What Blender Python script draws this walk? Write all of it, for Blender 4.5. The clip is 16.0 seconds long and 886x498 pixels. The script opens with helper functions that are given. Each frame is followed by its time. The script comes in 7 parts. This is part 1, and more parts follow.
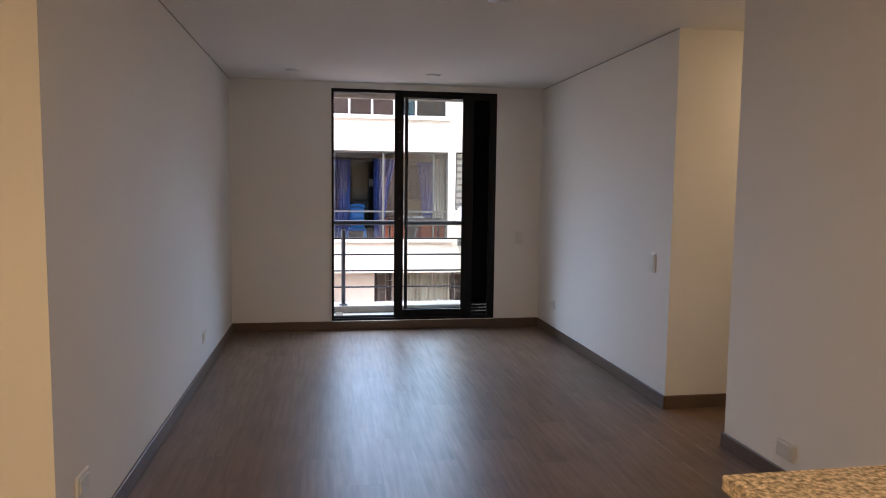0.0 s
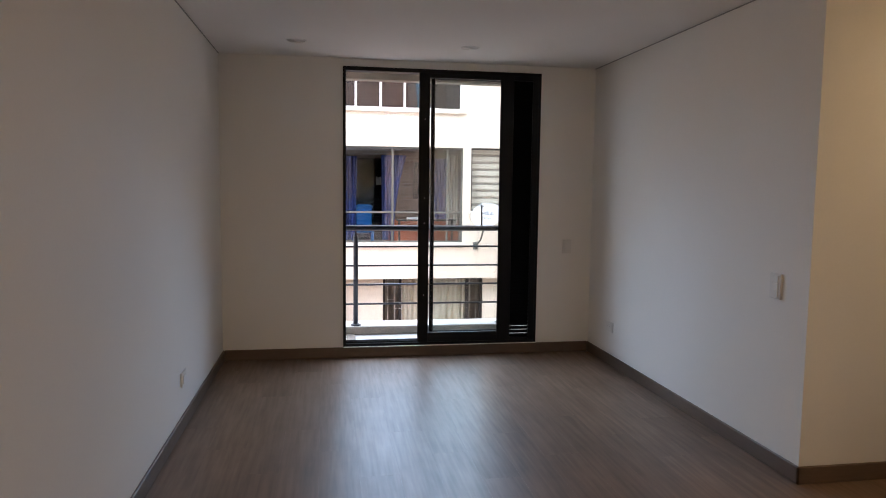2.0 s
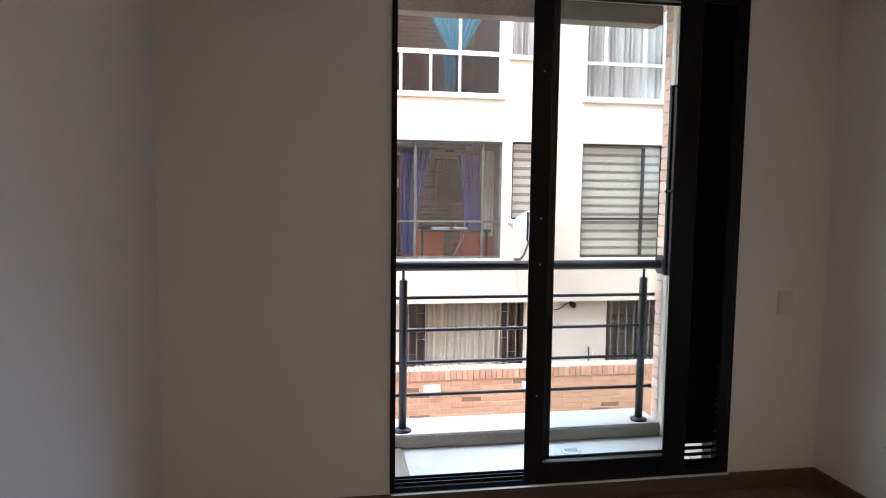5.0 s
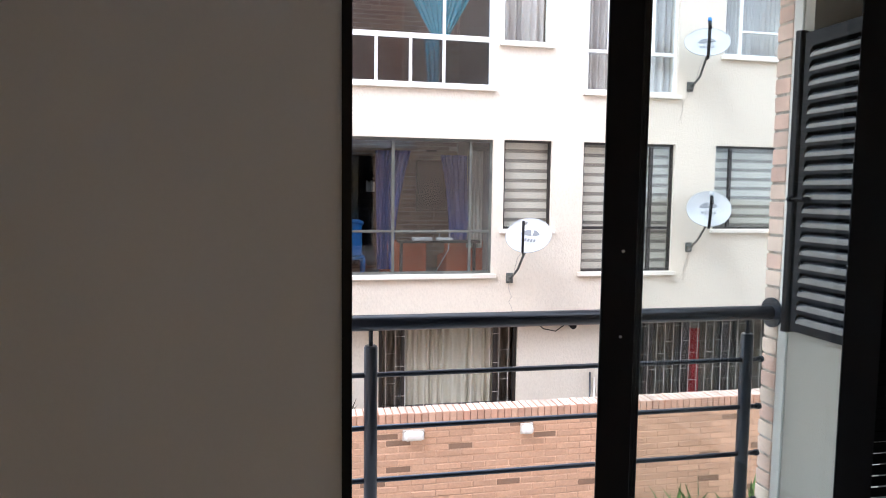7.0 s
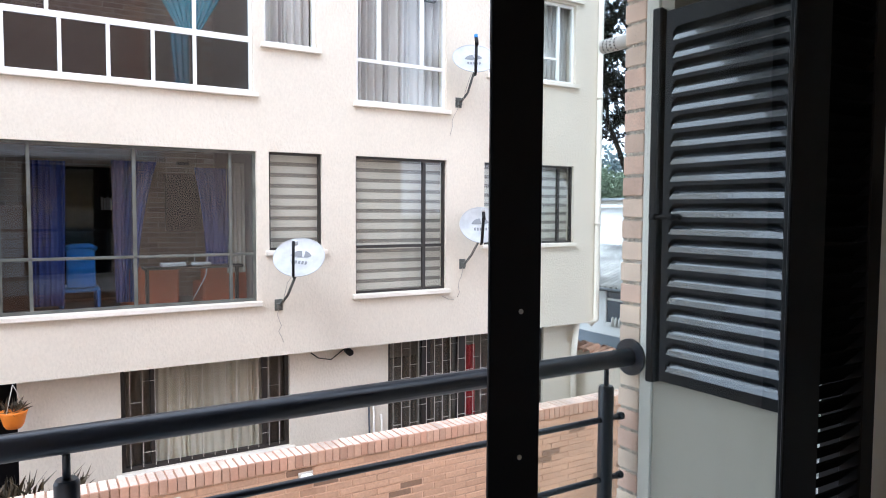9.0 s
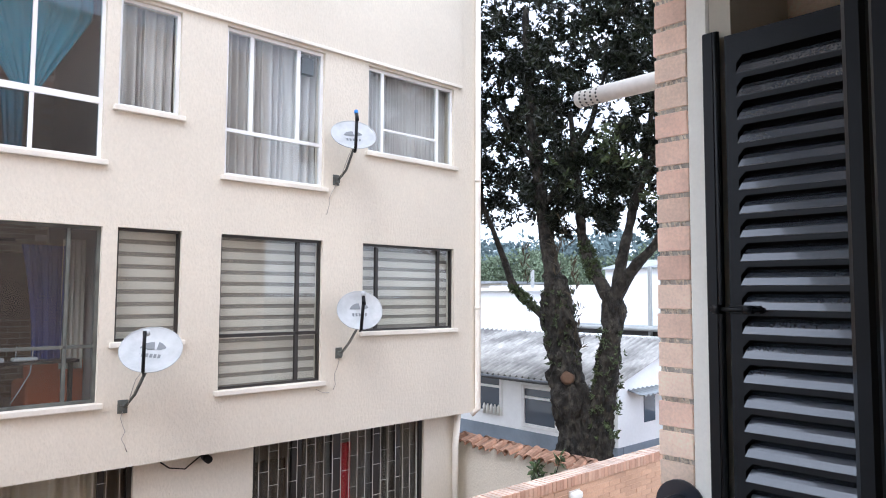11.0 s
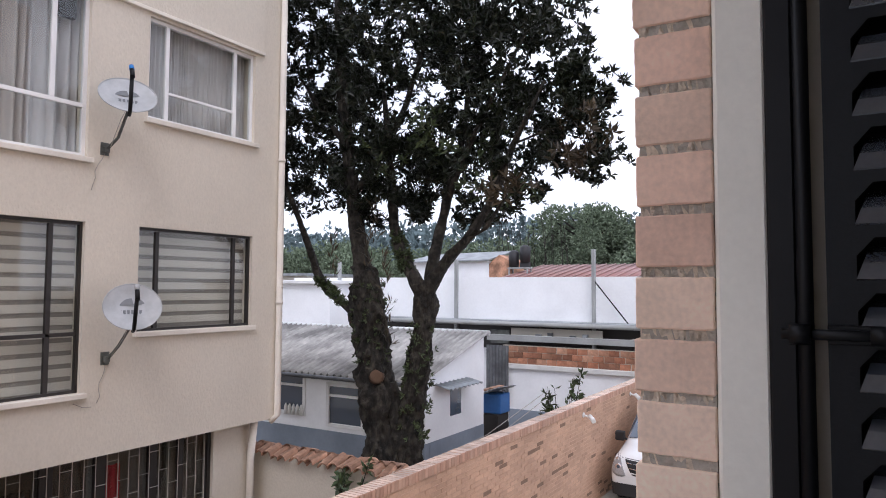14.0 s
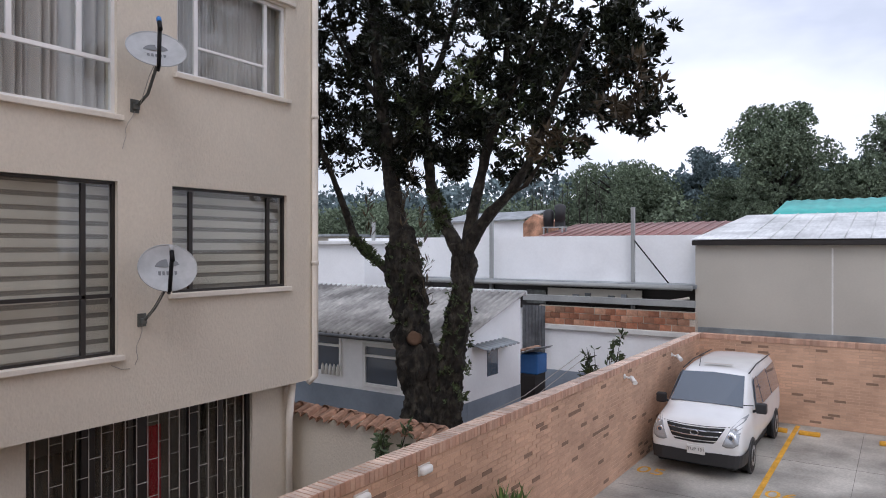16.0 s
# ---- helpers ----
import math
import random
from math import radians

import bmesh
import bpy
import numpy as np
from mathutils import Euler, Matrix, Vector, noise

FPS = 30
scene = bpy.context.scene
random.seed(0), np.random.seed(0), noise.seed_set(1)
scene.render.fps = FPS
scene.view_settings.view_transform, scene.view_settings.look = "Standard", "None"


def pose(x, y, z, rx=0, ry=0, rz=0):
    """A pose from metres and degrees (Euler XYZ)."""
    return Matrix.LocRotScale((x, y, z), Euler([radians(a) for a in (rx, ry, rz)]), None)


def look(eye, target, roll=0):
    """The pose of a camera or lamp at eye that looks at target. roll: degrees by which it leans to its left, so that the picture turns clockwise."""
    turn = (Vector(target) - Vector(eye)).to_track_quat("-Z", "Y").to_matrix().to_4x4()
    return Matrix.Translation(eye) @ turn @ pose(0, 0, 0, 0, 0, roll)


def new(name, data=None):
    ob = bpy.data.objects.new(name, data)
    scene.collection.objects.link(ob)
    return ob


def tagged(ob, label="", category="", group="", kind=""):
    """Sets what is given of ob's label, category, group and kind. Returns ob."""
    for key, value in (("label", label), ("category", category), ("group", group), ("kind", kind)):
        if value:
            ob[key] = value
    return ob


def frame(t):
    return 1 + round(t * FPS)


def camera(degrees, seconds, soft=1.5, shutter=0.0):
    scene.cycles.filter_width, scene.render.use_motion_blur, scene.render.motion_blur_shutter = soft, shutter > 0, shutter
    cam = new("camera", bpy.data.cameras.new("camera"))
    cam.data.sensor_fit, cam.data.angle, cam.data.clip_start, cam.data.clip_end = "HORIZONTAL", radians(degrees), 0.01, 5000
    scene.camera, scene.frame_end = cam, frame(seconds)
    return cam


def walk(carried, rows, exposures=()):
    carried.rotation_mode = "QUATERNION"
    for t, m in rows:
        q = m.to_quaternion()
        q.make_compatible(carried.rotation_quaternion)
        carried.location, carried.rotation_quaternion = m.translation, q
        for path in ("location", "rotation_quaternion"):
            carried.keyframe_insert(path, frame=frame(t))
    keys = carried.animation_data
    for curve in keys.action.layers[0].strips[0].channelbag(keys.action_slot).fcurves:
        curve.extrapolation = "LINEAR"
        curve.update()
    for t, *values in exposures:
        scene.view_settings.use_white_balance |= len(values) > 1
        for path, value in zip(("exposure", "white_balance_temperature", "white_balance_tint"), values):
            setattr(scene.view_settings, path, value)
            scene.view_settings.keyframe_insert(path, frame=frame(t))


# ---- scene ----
from mathutils.bvhtree import BVHTree

cam = camera(65.6, 16.0, soft=1.0)
PATH = [
    (0, (0.88, -6.605, 1.368), (1.213, -4.641, 1.193), 0.7),
    (0.5, (0.879, -6.368, 1.377), (1.22, -4.406, 1.201), 0.7),
    (1, (0.878, -6.087, 1.381), (1.216, -4.124, 1.201), 0.7),
    (1.5, (0.858, -5.763, 1.389), (1.187, -3.798, 1.208), 0.7),
    (2, (0.802, -5.459, 1.368), (1.134, -3.495, 1.189), 0.7),
    (2.5, (0.748, -5.019, 1.386), (1.08, -3.055, 1.209), 0.7),
    (3, (0.668, -4.605, 1.392), (0.988, -2.639, 1.212), 0.6),
    (3.5, (0.6, -4.19, 1.377), (0.929, -2.222, 1.196), 0.6),
    (4, (0.582, -3.78, 1.406), (0.914, -1.81, 1.219), 0.6),
    (4.5, (0.575, -3.332, 1.421), (0.914, -1.363, 1.239), 0.6),
    (5, (0.648, -2.861, 1.408), (0.99, -0.897, 1.229), 0.7),
    (5.2, (0.668, -2.70, 1.412), (1.0, -0.58, 1.24), 0.7),
    (7.3, (0.88, -1.349, 1.411), (1.337, 0.591, 1.242), 0.7),
    (7.5, (0.908, -1.265, 1.409), (1.47, 0.648, 1.241), 0.9),
    (8, (0.971, -1.057, 1.409), (1.85, 0.733, 1.249), 0.7),
    (8.5, (0.999, -0.903, 1.443), (1.992, 0.826, 1.282), 0.4),
    (9, (1.001, -0.76, 1.415), (2.034, 0.949, 1.304), 0.3),
    (9.5, (0.98, -0.56, 1.416), (2.118, 1.085, 1.398), 0.3),
    (10, (1.012, -0.38, 1.415), (2.255, 1.186, 1.488), 0.1),
    (10.2, (1.027, -0.31, 1.436), (2.297, 1.233, 1.536), 0.1),
    (12.5, (1.481, 0.219, 1.407), (2.956, 1.564, 1.517), 0.2),
    (13, (1.586, 0.363, 1.417), (3.104, 1.661, 1.528), 0.2),
    (13.5, (1.658, 0.471, 1.437), (3.257, 1.667, 1.546), 0.3),
    (14, (1.781, 0.477, 1.439), (3.49, 1.51, 1.552), 0.3),
    (14.5, (1.873, 0.495, 1.443), (3.627, 1.451, 1.541), 0.2),
    (15, (1.924, 0.556, 1.449), (3.697, 1.481, 1.467), 0.1),
    (15.5, (1.964, 0.641, 1.433), (3.721, 1.597, 1.431), 0.1),
    (16, (1.99, 0.714, 1.429), (3.652, 1.827, 1.426), -0.0),
]
EXPOSURES = [(0, 2.30, 5700, 17.5), (1.5, 2.22, 5800, 16.5), (3.0, 2.12, 5930, 16.5), (5.0, 2.0, 5850, 15.5), (7.5, 1.52, 5600, 12.5), (8.5, 1.36, 5550, 11.5), (10.0, 1.22, 5650, 12), (12.5, 0.8, 5750, 13), (13.0, 0.68, 5830, 14), (13.5, 0.28, 5930, 16.5), (14.0, 0.2, 6030, 18.5), (14.5, 0.52, 6050, 17), (15.0, 0.5, 6080, 17), (15.5, 0.06, 6080, 18), (16, -0.23, 6000, 17)]
walk(cam, [(t, look(eye, target, roll)) for t, eye, target, roll in PATH], EXPOSURES)

# ---- world and light ----
SUN_EL, SUN_AZ = radians(50), radians(236)
world = bpy.data.worlds.new("sky")
scene.world = world
world.use_nodes = True
wn, wl = world.node_tree.nodes, world.node_tree.links
wn.clear()
w_out = wn.new("ShaderNodeOutputWorld")
w_bg = wn.new("ShaderNodeBackground")
w_sky = wn.new("ShaderNodeTexSky")
w_sky.sky_type = "NISHITA"
w_sky.sun_disc = False
w_sky.sun_elevation, w_sky.sun_rotation = SUN_EL, SUN_AZ
w_sky.air_density, w_sky.dust_density = 1.0, 2.0
w_map = wn.new("ShaderNodeMapping")
w_tc = wn.new("ShaderNodeTexCoord")
w_noise = wn.new("ShaderNodeTexNoise")
w_noise.inputs["Scale"].default_value = 2.2
w_noise.inputs["Detail"].default_value = 6
w_map.inputs["Scale"].default_value = (1, 1, 2.6)
w_ramp = wn.new("ShaderNodeValToRGB")
w_ramp.color_ramp.elements[0].position, w_ramp.color_ramp.elements[1].position = 0.36, 0.62
w_ramp.color_ramp.elements[0].color = (0.55, 0.55, 0.55, 1)
w_mix = wn.new("ShaderNodeMixRGB")
w_mix.inputs["Color2"].default_value = (12.0, 12.4, 13.0, 1)
wl.new(w_tc.outputs["Generated"], w_map.inputs["Vector"])
wl.new(w_map.outputs["Vector"], w_noise.inputs["Vector"])
wl.new(w_noise.outputs["Fac"], w_ramp.inputs["Fac"])
wl.new(w_ramp.outputs["Color"], w_mix.inputs["Fac"])
wl.new(w_sky.outputs["Color"], w_mix.inputs["Color1"])
wl.new(w_mix.outputs["Color"], w_bg.inputs["Color"])
w_bg.inputs["Strength"].default_value = 0.11
wl.new(w_bg.outputs["Background"], w_out.inputs["Surface"])

sun = new("sun", bpy.data.lights.new("sun", "SUN"))
sun.data.energy, sun.data.angle, sun.data.color = 0.7, radians(25), (1.0, 0.95, 0.88)
sun.matrix_world = look((0, 0, 40), (40 * math.cos(SUN_EL) * math.sin(SUN_AZ) * -1, 40 * math.cos(SUN_EL) * math.cos(SUN_AZ) * -1, 40 - 40 * math.sin(SUN_EL)))


def area_lamp(name, x, y, z, size, watts, color):
    lamp = new(name, bpy.data.lights.new(name, "AREA"))
    lamp.data.shape, lamp.data.size, lamp.data.energy, lamp.data.color = "DISK", size, watts, color
    lamp.matrix_world = pose(x, y, z)
    return lamp


WARM = (1.0, 0.66, 0.30)
area_lamp("kitchen_downlight_glow", 0.2, -6.9, 2.33, 0.12, 8.5, WARM)
area_lamp("kitchen_downlight_glow", 1.9, -6.9, 2.33, 0.12, 2.4, WARM)
area_lamp("corridor_downlight_glow", 4.1, -3.05, 2.33, 0.12, 1.1, WARM)
sky_glow = new("window_sky_glow", bpy.data.lights.new("window_sky_glow", "AREA"))
sky_glow.data.shape, sky_glow.data.size, sky_glow.data.size_y = "RECTANGLE", 1.2, 2.1
sky_glow.data.energy, sky_glow.data.color = 3.9, (0.50, 0.75, 1.0)
sky_glow.data.spread = radians(112)
sky_glow.matrix_world = look((1.57, 0.12, 1.3), (1.57, -1.6, -0.25))


# ---- materials ----
def material(name, color, rough=0.6, metal=0.0, grain=40.0, vary=0.12, bump=0.1, stain=1.2, stain_amount=0.12, stretch=(1, 1, 1), random_shade=0.0, coat=0.0, spec=0.5, dist=0.01, outliers=0.0, gloss_vary=0.0, second=None):
    m = bpy.data.materials.new(name)
    m.use_nodes = True
    n, l = m.node_tree.nodes, m.node_tree.links
    b = n["Principled BSDF"]
    b.inputs["Roughness"].default_value, b.inputs["Metallic"].default_value = rough, metal
    b.inputs["Coat Weight"].default_value = coat
    b.inputs["Specular IOR Level"].default_value = spec
    tc, mp = n.new("ShaderNodeTexCoord"), n.new("ShaderNodeMapping")
    mp.inputs["Scale"].default_value = stretch
    if random_shade:
        who, shift = n.new("ShaderNodeObjectInfo"), n.new("ShaderNodeCombineXYZ")
        for k, far in enumerate((37.0, 91.0, 13.0)):
            mul0 = n.new("ShaderNodeMath")
            mul0.operation = "MULTIPLY"
            mul0.inputs[1].default_value = far
            l.new(who.outputs["Random"], mul0.inputs[0])
            l.new(mul0.outputs[0], shift.inputs[k])
        l.new(shift.outputs[0], mp.inputs["Location"])
    l.new(tc.outputs["Object"], mp.inputs["Vector"])
    fine, broad = n.new("ShaderNodeTexNoise"), n.new("ShaderNodeTexNoise")
    fine.inputs["Scale"].default_value, fine.inputs["Detail"].default_value = grain, 8
    broad.inputs["Scale"].default_value, broad.inputs["Detail"].default_value = stain, 5
    l.new(mp.outputs["Vector"], fine.inputs["Vector"])
    l.new(tc.outputs["Object"], broad.inputs["Vector"])
    spread = n.new("ShaderNodeMapRange")
    spread.inputs["From Min"].default_value, spread.inputs["From Max"].default_value = 0.34, 0.66
    l.new(broad.outputs["Fac"], spread.inputs["Value"])
    add = n.new("ShaderNodeMath")
    add.operation = "MULTIPLY_ADD"
    l.new(fine.outputs["Fac"], add.inputs[0])
    add.inputs[1].default_value, add.inputs[2].default_value = 2 * vary, 1 - vary
    add2 = n.new("ShaderNodeMath")
    add2.operation = "MULTIPLY_ADD"
    l.new(spread.outputs["Result"], add2.inputs[0])
    add2.inputs[1].default_value, add2.inputs[2].default_value = 2 * stain_amount, 1 - stain_amount
    mul = n.new("ShaderNodeMath")
    mul.operation = "MULTIPLY"
    l.new(add.outputs[0], mul.inputs[0])
    l.new(add2.outputs[0], mul.inputs[1])
    last = mul.outputs[0]
    if random_shade:
        info = n.new("ShaderNodeObjectInfo")
        geo = n.new("ShaderNodeNewGeometry")
        both = n.new("ShaderNodeMath")
        both.operation = "ADD"
        l.new(info.outputs["Random"], both.inputs[0])
        l.new(geo.outputs["Random Per Island"], both.inputs[1])
        frac = n.new("ShaderNodeMath")
        frac.operation = "FRACT"
        l.new(both.outputs[0], frac.inputs[0])
        sc = n.new("ShaderNodeMath")
        sc.operation = "MULTIPLY_ADD"
        l.new(frac.outputs[0], sc.inputs[0])
        sc.inputs[1].default_value, sc.inputs[2].default_value = 2 * random_shade, 1 - random_shade
        m2 = n.new("ShaderNodeMath")
        m2.operation = "MULTIPLY"
        l.new(last, m2.inputs[0])
        l.new(sc.outputs[0], m2.inputs[1])
        last = m2.outputs[0]
        if outliers:
            few, dark, m3 = n.new("ShaderNodeMath"), n.new("ShaderNodeMath"), n.new("ShaderNodeMath")
            few.operation, dark.operation, m3.operation = "LESS_THAN", "MULTIPLY_ADD", "MULTIPLY"
            l.new(frac.outputs[0], few.inputs[0])
            few.inputs[1].default_value = outliers
            l.new(few.outputs[0], dark.inputs[0])
            dark.inputs[1].default_value, dark.inputs[2].default_value = -0.50, 1.0
            l.new(last, m3.inputs[0])
            l.new(dark.outputs[0], m3.inputs[1])
            last = m3.outputs[0]
    mix = n.new("ShaderNodeMixRGB")
    mix.blend_type = "MULTIPLY"
    mix.inputs["Fac"].default_value = 1
    mix.inputs["Color1"].default_value = (*color, 1)
    l.new(last, mix.inputs["Color2"])
    if second:
        hue, fr, tone = n.new("ShaderNodeMath"), n.new("ShaderNodeMath"), n.new("ShaderNodeMixRGB")
        hue.operation, fr.operation = "MULTIPLY", "FRACT"
        hue.inputs[1].default_value = 7.31
        l.new(frac.outputs[0], hue.inputs[0])
        l.new(hue.outputs[0], fr.inputs[0])
        l.new(fr.outputs[0], tone.inputs["Fac"])
        tone.inputs["Color1"].default_value, tone.inputs["Color2"].default_value = (*color, 1), (*second, 1)
        l.new(tone.outputs["Color"], mix.inputs["Color1"])
    l.new(mix.outputs["Color"], b.inputs["Base Color"])
    if gloss_vary:
        gl = n.new("ShaderNodeMapRange")
        gl.inputs["From Min"].default_value, gl.inputs["From Max"].default_value = 0.3, 0.7
        gl.inputs["To Min"].default_value, gl.inputs["To Max"].default_value = rough + gloss_vary, rough - gloss_vary
        l.new(fine.outputs["Fac"], gl.inputs["Value"])
        l.new(gl.outputs["Result"], b.inputs["Roughness"])
    if bump:
        bp = n.new("ShaderNodeBump")
        bp.inputs["Strength"].default_value, bp.inputs["Distance"].default_value = bump, dist
        l.new(fine.outputs["Fac"], bp.inputs["Height"])
        l.new(bp.outputs["Normal"], b.inputs["Normal"])
    return m


def glass_material(name, tint, rough=0.0, veil=0.022):
    m = bpy.data.materials.new(name)
    m.use_nodes = True
    n, l = m.node_tree.nodes, m.node_tree.links
    n.remove(n["Principled BSDF"])
    out = n["Material Output"]
    clear, shine, mix, lw = n.new("ShaderNodeBsdfTransparent"), n.new("ShaderNodeBsdfGlossy"), n.new("ShaderNodeMixShader"), n.new("ShaderNodeLayerWeight")
    clear.inputs["Color"].default_value = (*tint, 1)
    shine.inputs["Roughness"].default_value = rough
    lw.inputs["Blend"].default_value = 0.5
    power, scale = n.new("ShaderNodeMath"), n.new("ShaderNodeMath")
    power.operation, scale.operation = "POWER", "MULTIPLY_ADD"
    power.inputs[1].default_value = 5.0
    scale.inputs[1].default_value, scale.inputs[2].default_value = 0.7, veil
    l.new(lw.outputs["Facing"], power.inputs[0])
    l.new(power.outputs[0], scale.inputs[0])
    l.new(scale.outputs[0], mix.inputs["Fac"])
    l.new(clear.outputs["BSDF"], mix.inputs[1])
    l.new(shine.outputs["BSDF"], mix.inputs[2])
    l.new(mix.outputs["Shader"], out.inputs["Surface"])
    return m


WALL_PAINT = material("white_wall_paint", (0.86, 0.845, 0.81), 0.75, grain=90, vary=0.02, bump=0.06, stain=0.7, stain_amount=0.018)
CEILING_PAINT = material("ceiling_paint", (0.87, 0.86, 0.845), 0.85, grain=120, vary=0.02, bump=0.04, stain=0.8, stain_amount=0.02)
BASEBOARD_WOOD = material("baseboard_wood", (0.125, 0.085, 0.058), 0.45, grain=14, vary=0.2, bump=0.05, stretch=(1, 1, 8))
PLANK_WOOD = material("plank_wood", (0.185, 0.122, 0.082), 0.37, spec=0.44, grain=5, vary=0.45, bump=0.008, stain=3.0, stain_amount=0.14, stretch=(8, 0.5, 1), random_shade=0.10, dist=0.001, gloss_vary=0.035)
VENT_BLACK = material("matt_black_paint_and_shade", (0.004, 0.004, 0.004), 0.75, grain=300, vary=0.1, bump=0, spec=0.06)
JOINT_DARK = material("dark_joint", (0.07, 0.055, 0.045), 0.8)
BLACK_PAINT = material("black_powder_coat", (0.006, 0.006, 0.007), 0.45, grain=300, vary=0.1, bump=0.02, stain_amount=0.1, spec=0.22, dist=0.001)
CHARCOAL = material("charcoal_metal_paint", (0.018, 0.021, 0.030), 0.32, grain=220, vary=0.12, bump=0.03, stain=4, stain_amount=0.15, dist=0.001)
# One door paint in two tones: slats lighter for reflected sky, panel darker.
LOUVRE_LIT = material("sky_lit_louvre_paint", (0.045, 0.051, 0.062), 0.26, grain=240, vary=0.12, bump=0.03, stain_amount=0.15, spec=1.0, coat=1.0, dist=0.0006)
LOUVRE_SHADED = material("shaded_louvre_paint", (0.010, 0.011, 0.013), 0.45, grain=260, vary=0.15, bump=0.3, stain_amount=0.15, spec=0.2, dist=0.0008)
STEEL_FOIL = material("aluminium_foil_duct", (0.62, 0.60, 0.57), 0.28, 0.9, grain=60, vary=0.1, bump=0.1, dist=0.001)
PLASTIC_WHITE = material("white_plastic", (0.78, 0.77, 0.74), 0.35, grain=60, vary=0.02, bump=0)
SLOT_DARK = material("dark_slot", (0.03, 0.03, 0.03), 0.6, bump=0)
GRANITE = material("granite", (0.52, 0.42, 0.29), 0.25, grain=150, vary=0.95, bump=0.02, stain=95, stain_amount=0.6)
CONCRETE = material("aggregate_concrete", (0.25, 0.22, 0.18), 0.85, grain=120, vary=0.7, bump=0.4, stain=3, stain_amount=0.2, dist=0.004)
CONCRETE_PALE = material("pale_concrete", (0.66, 0.65, 0.62), 0.8, grain=70, vary=0.15, bump=0.15, stain=2, stain_amount=0.12)
STUCCO = material("cream_stucco", (0.66, 0.602, 0.508), 0.9, grain=34, vary=0.10, bump=0.8, stain=0.5, stain_amount=0.05, stretch=(1.3, 1.3, 0.8), dist=0.010)
STUCCO_SILL = material("sill_paint", (0.74, 0.69, 0.61), 0.8, grain=40, vary=0.08, bump=0.2)
BALCONY_PAINT = material("beige_balcony_paint", (0.50, 0.455, 0.37), 0.8, grain=120, vary=0.04, bump=0.08, stain=2, stain_amount=0.06)
JAMB_PAINT = material("white_jamb_paint", (0.90, 0.86, 0.77), 0.7, grain=150, vary=0.05, bump=0.12, stain=6, stain_amount=0.04)
BRICK = material("facing_brick", (0.90, 0.60, 0.46), 0.9, grain=170, vary=0.20, bump=0.3, stain=11, stain_amount=0.10, random_shade=0.10, dist=0.0015, second=(0.90, 0.73, 0.57))
WALL_MORTAR = material("brick_toned_mortar", (0.56, 0.37, 0.26), 0.95, grain=90, vary=0.3, bump=0.5, stain=1.5, stain_amount=0.2)
COPING_BRICK = material("coping_brick_clay", (0.52, 0.30, 0.21), 0.9, grain=40, vary=0.15, bump=0.3, stain=1.5, stain_amount=0.18, random_shade=0.14, dist=0.004, second=(0.56, 0.36, 0.26))
COPING_SKIM = material("pale_mortar_smear", (0.66, 0.52, 0.43), 0.95, grain=60, vary=0.3, bump=0.3, stain=3, stain_amount=0.25, random_shade=0.12)
BRICK_WALL = material("boundary_brick", (0.555, 0.35, 0.235), 0.9, grain=40, vary=0.2, bump=0.4, stain=0.9, stain_amount=0.16, random_shade=0.10, outliers=0.055, dist=0.004)
PILLAR_MORTAR = material("rough_pale_mortar", (0.74, 0.62, 0.49), 0.95, grain=140, vary=0.4, bump=1.0, stain=30, stain_amount=0.25, dist=0.012)
MORTAR = material("mortar", (0.50, 0.44, 0.37), 0.95, grain=120, vary=0.3, bump=0.9, stain=20, stain_amount=0.2, dist=0.01)
FRAME_BROWN = material("dark_brown_frame", (0.022, 0.018, 0.016), 0.45, grain=50, vary=0.2, bump=0.1)
FRAME_STEEL = material("worn_grey_green_frame", (0.10, 0.105, 0.095), 0.45, grain=30, vary=0.35, bump=0.1, stain=6, stain_amount=0.3)
FRAME_WHITE = material("white_aluminium_frame", (0.80, 0.80, 0.79), 0.4, grain=50, vary=0.03, bump=0)
CLEAR_GLASS = glass_material("clear_glass", (0.96, 0.98, 0.975))
FACADE_GLASS = glass_material("window_glass", (0.93, 0.95, 0.945), 0.02, 0.045)
SMOKED_GLASS = glass_material("smoked_glass", (0.42, 0.48, 0.53), 0.02, 0.06)
DARK_GLASS = glass_material("grey_glass", (0.72, 0.76, 0.79), 0.02, 0.06)
# Dimness of the rooms across is put into this paint.
ROOM_SHADE = material("room_shade_paint", (0.30, 0.27, 0.24), 0.9, bump=0)
ASPHALT_CONCRETE = material("parking_concrete", (0.37, 0.35, 0.31), 0.5, grain=22, vary=0.35, bump=0.2, stain=0.75, stain_amount=0.45)
EARTH = material("earth", (0.16, 0.13, 0.10), 0.95, grain=8, vary=0.3, bump=0.5)


# ---- building helpers ----
def box(bm, x0, x1, y0, y1, z0, z1, bevel=0.0, segments=1):
    r = bmesh.ops.create_cube(bm, size=1.0)
    vs = r["verts"]
    for v in vs:
        v.co = Vector((x0 + (v.co.x + 0.5) * (x1 - x0), y0 + (v.co.y + 0.5) * (y1 - y0), z0 + (v.co.z + 0.5) * (z1 - z0)))
    if bevel:
        es = list({e for v in vs for e in v.link_edges})
        bmesh.ops.bevel(bm, geom=es, offset=bevel, segments=segments, affect="EDGES", profile=0.5)
    return bm


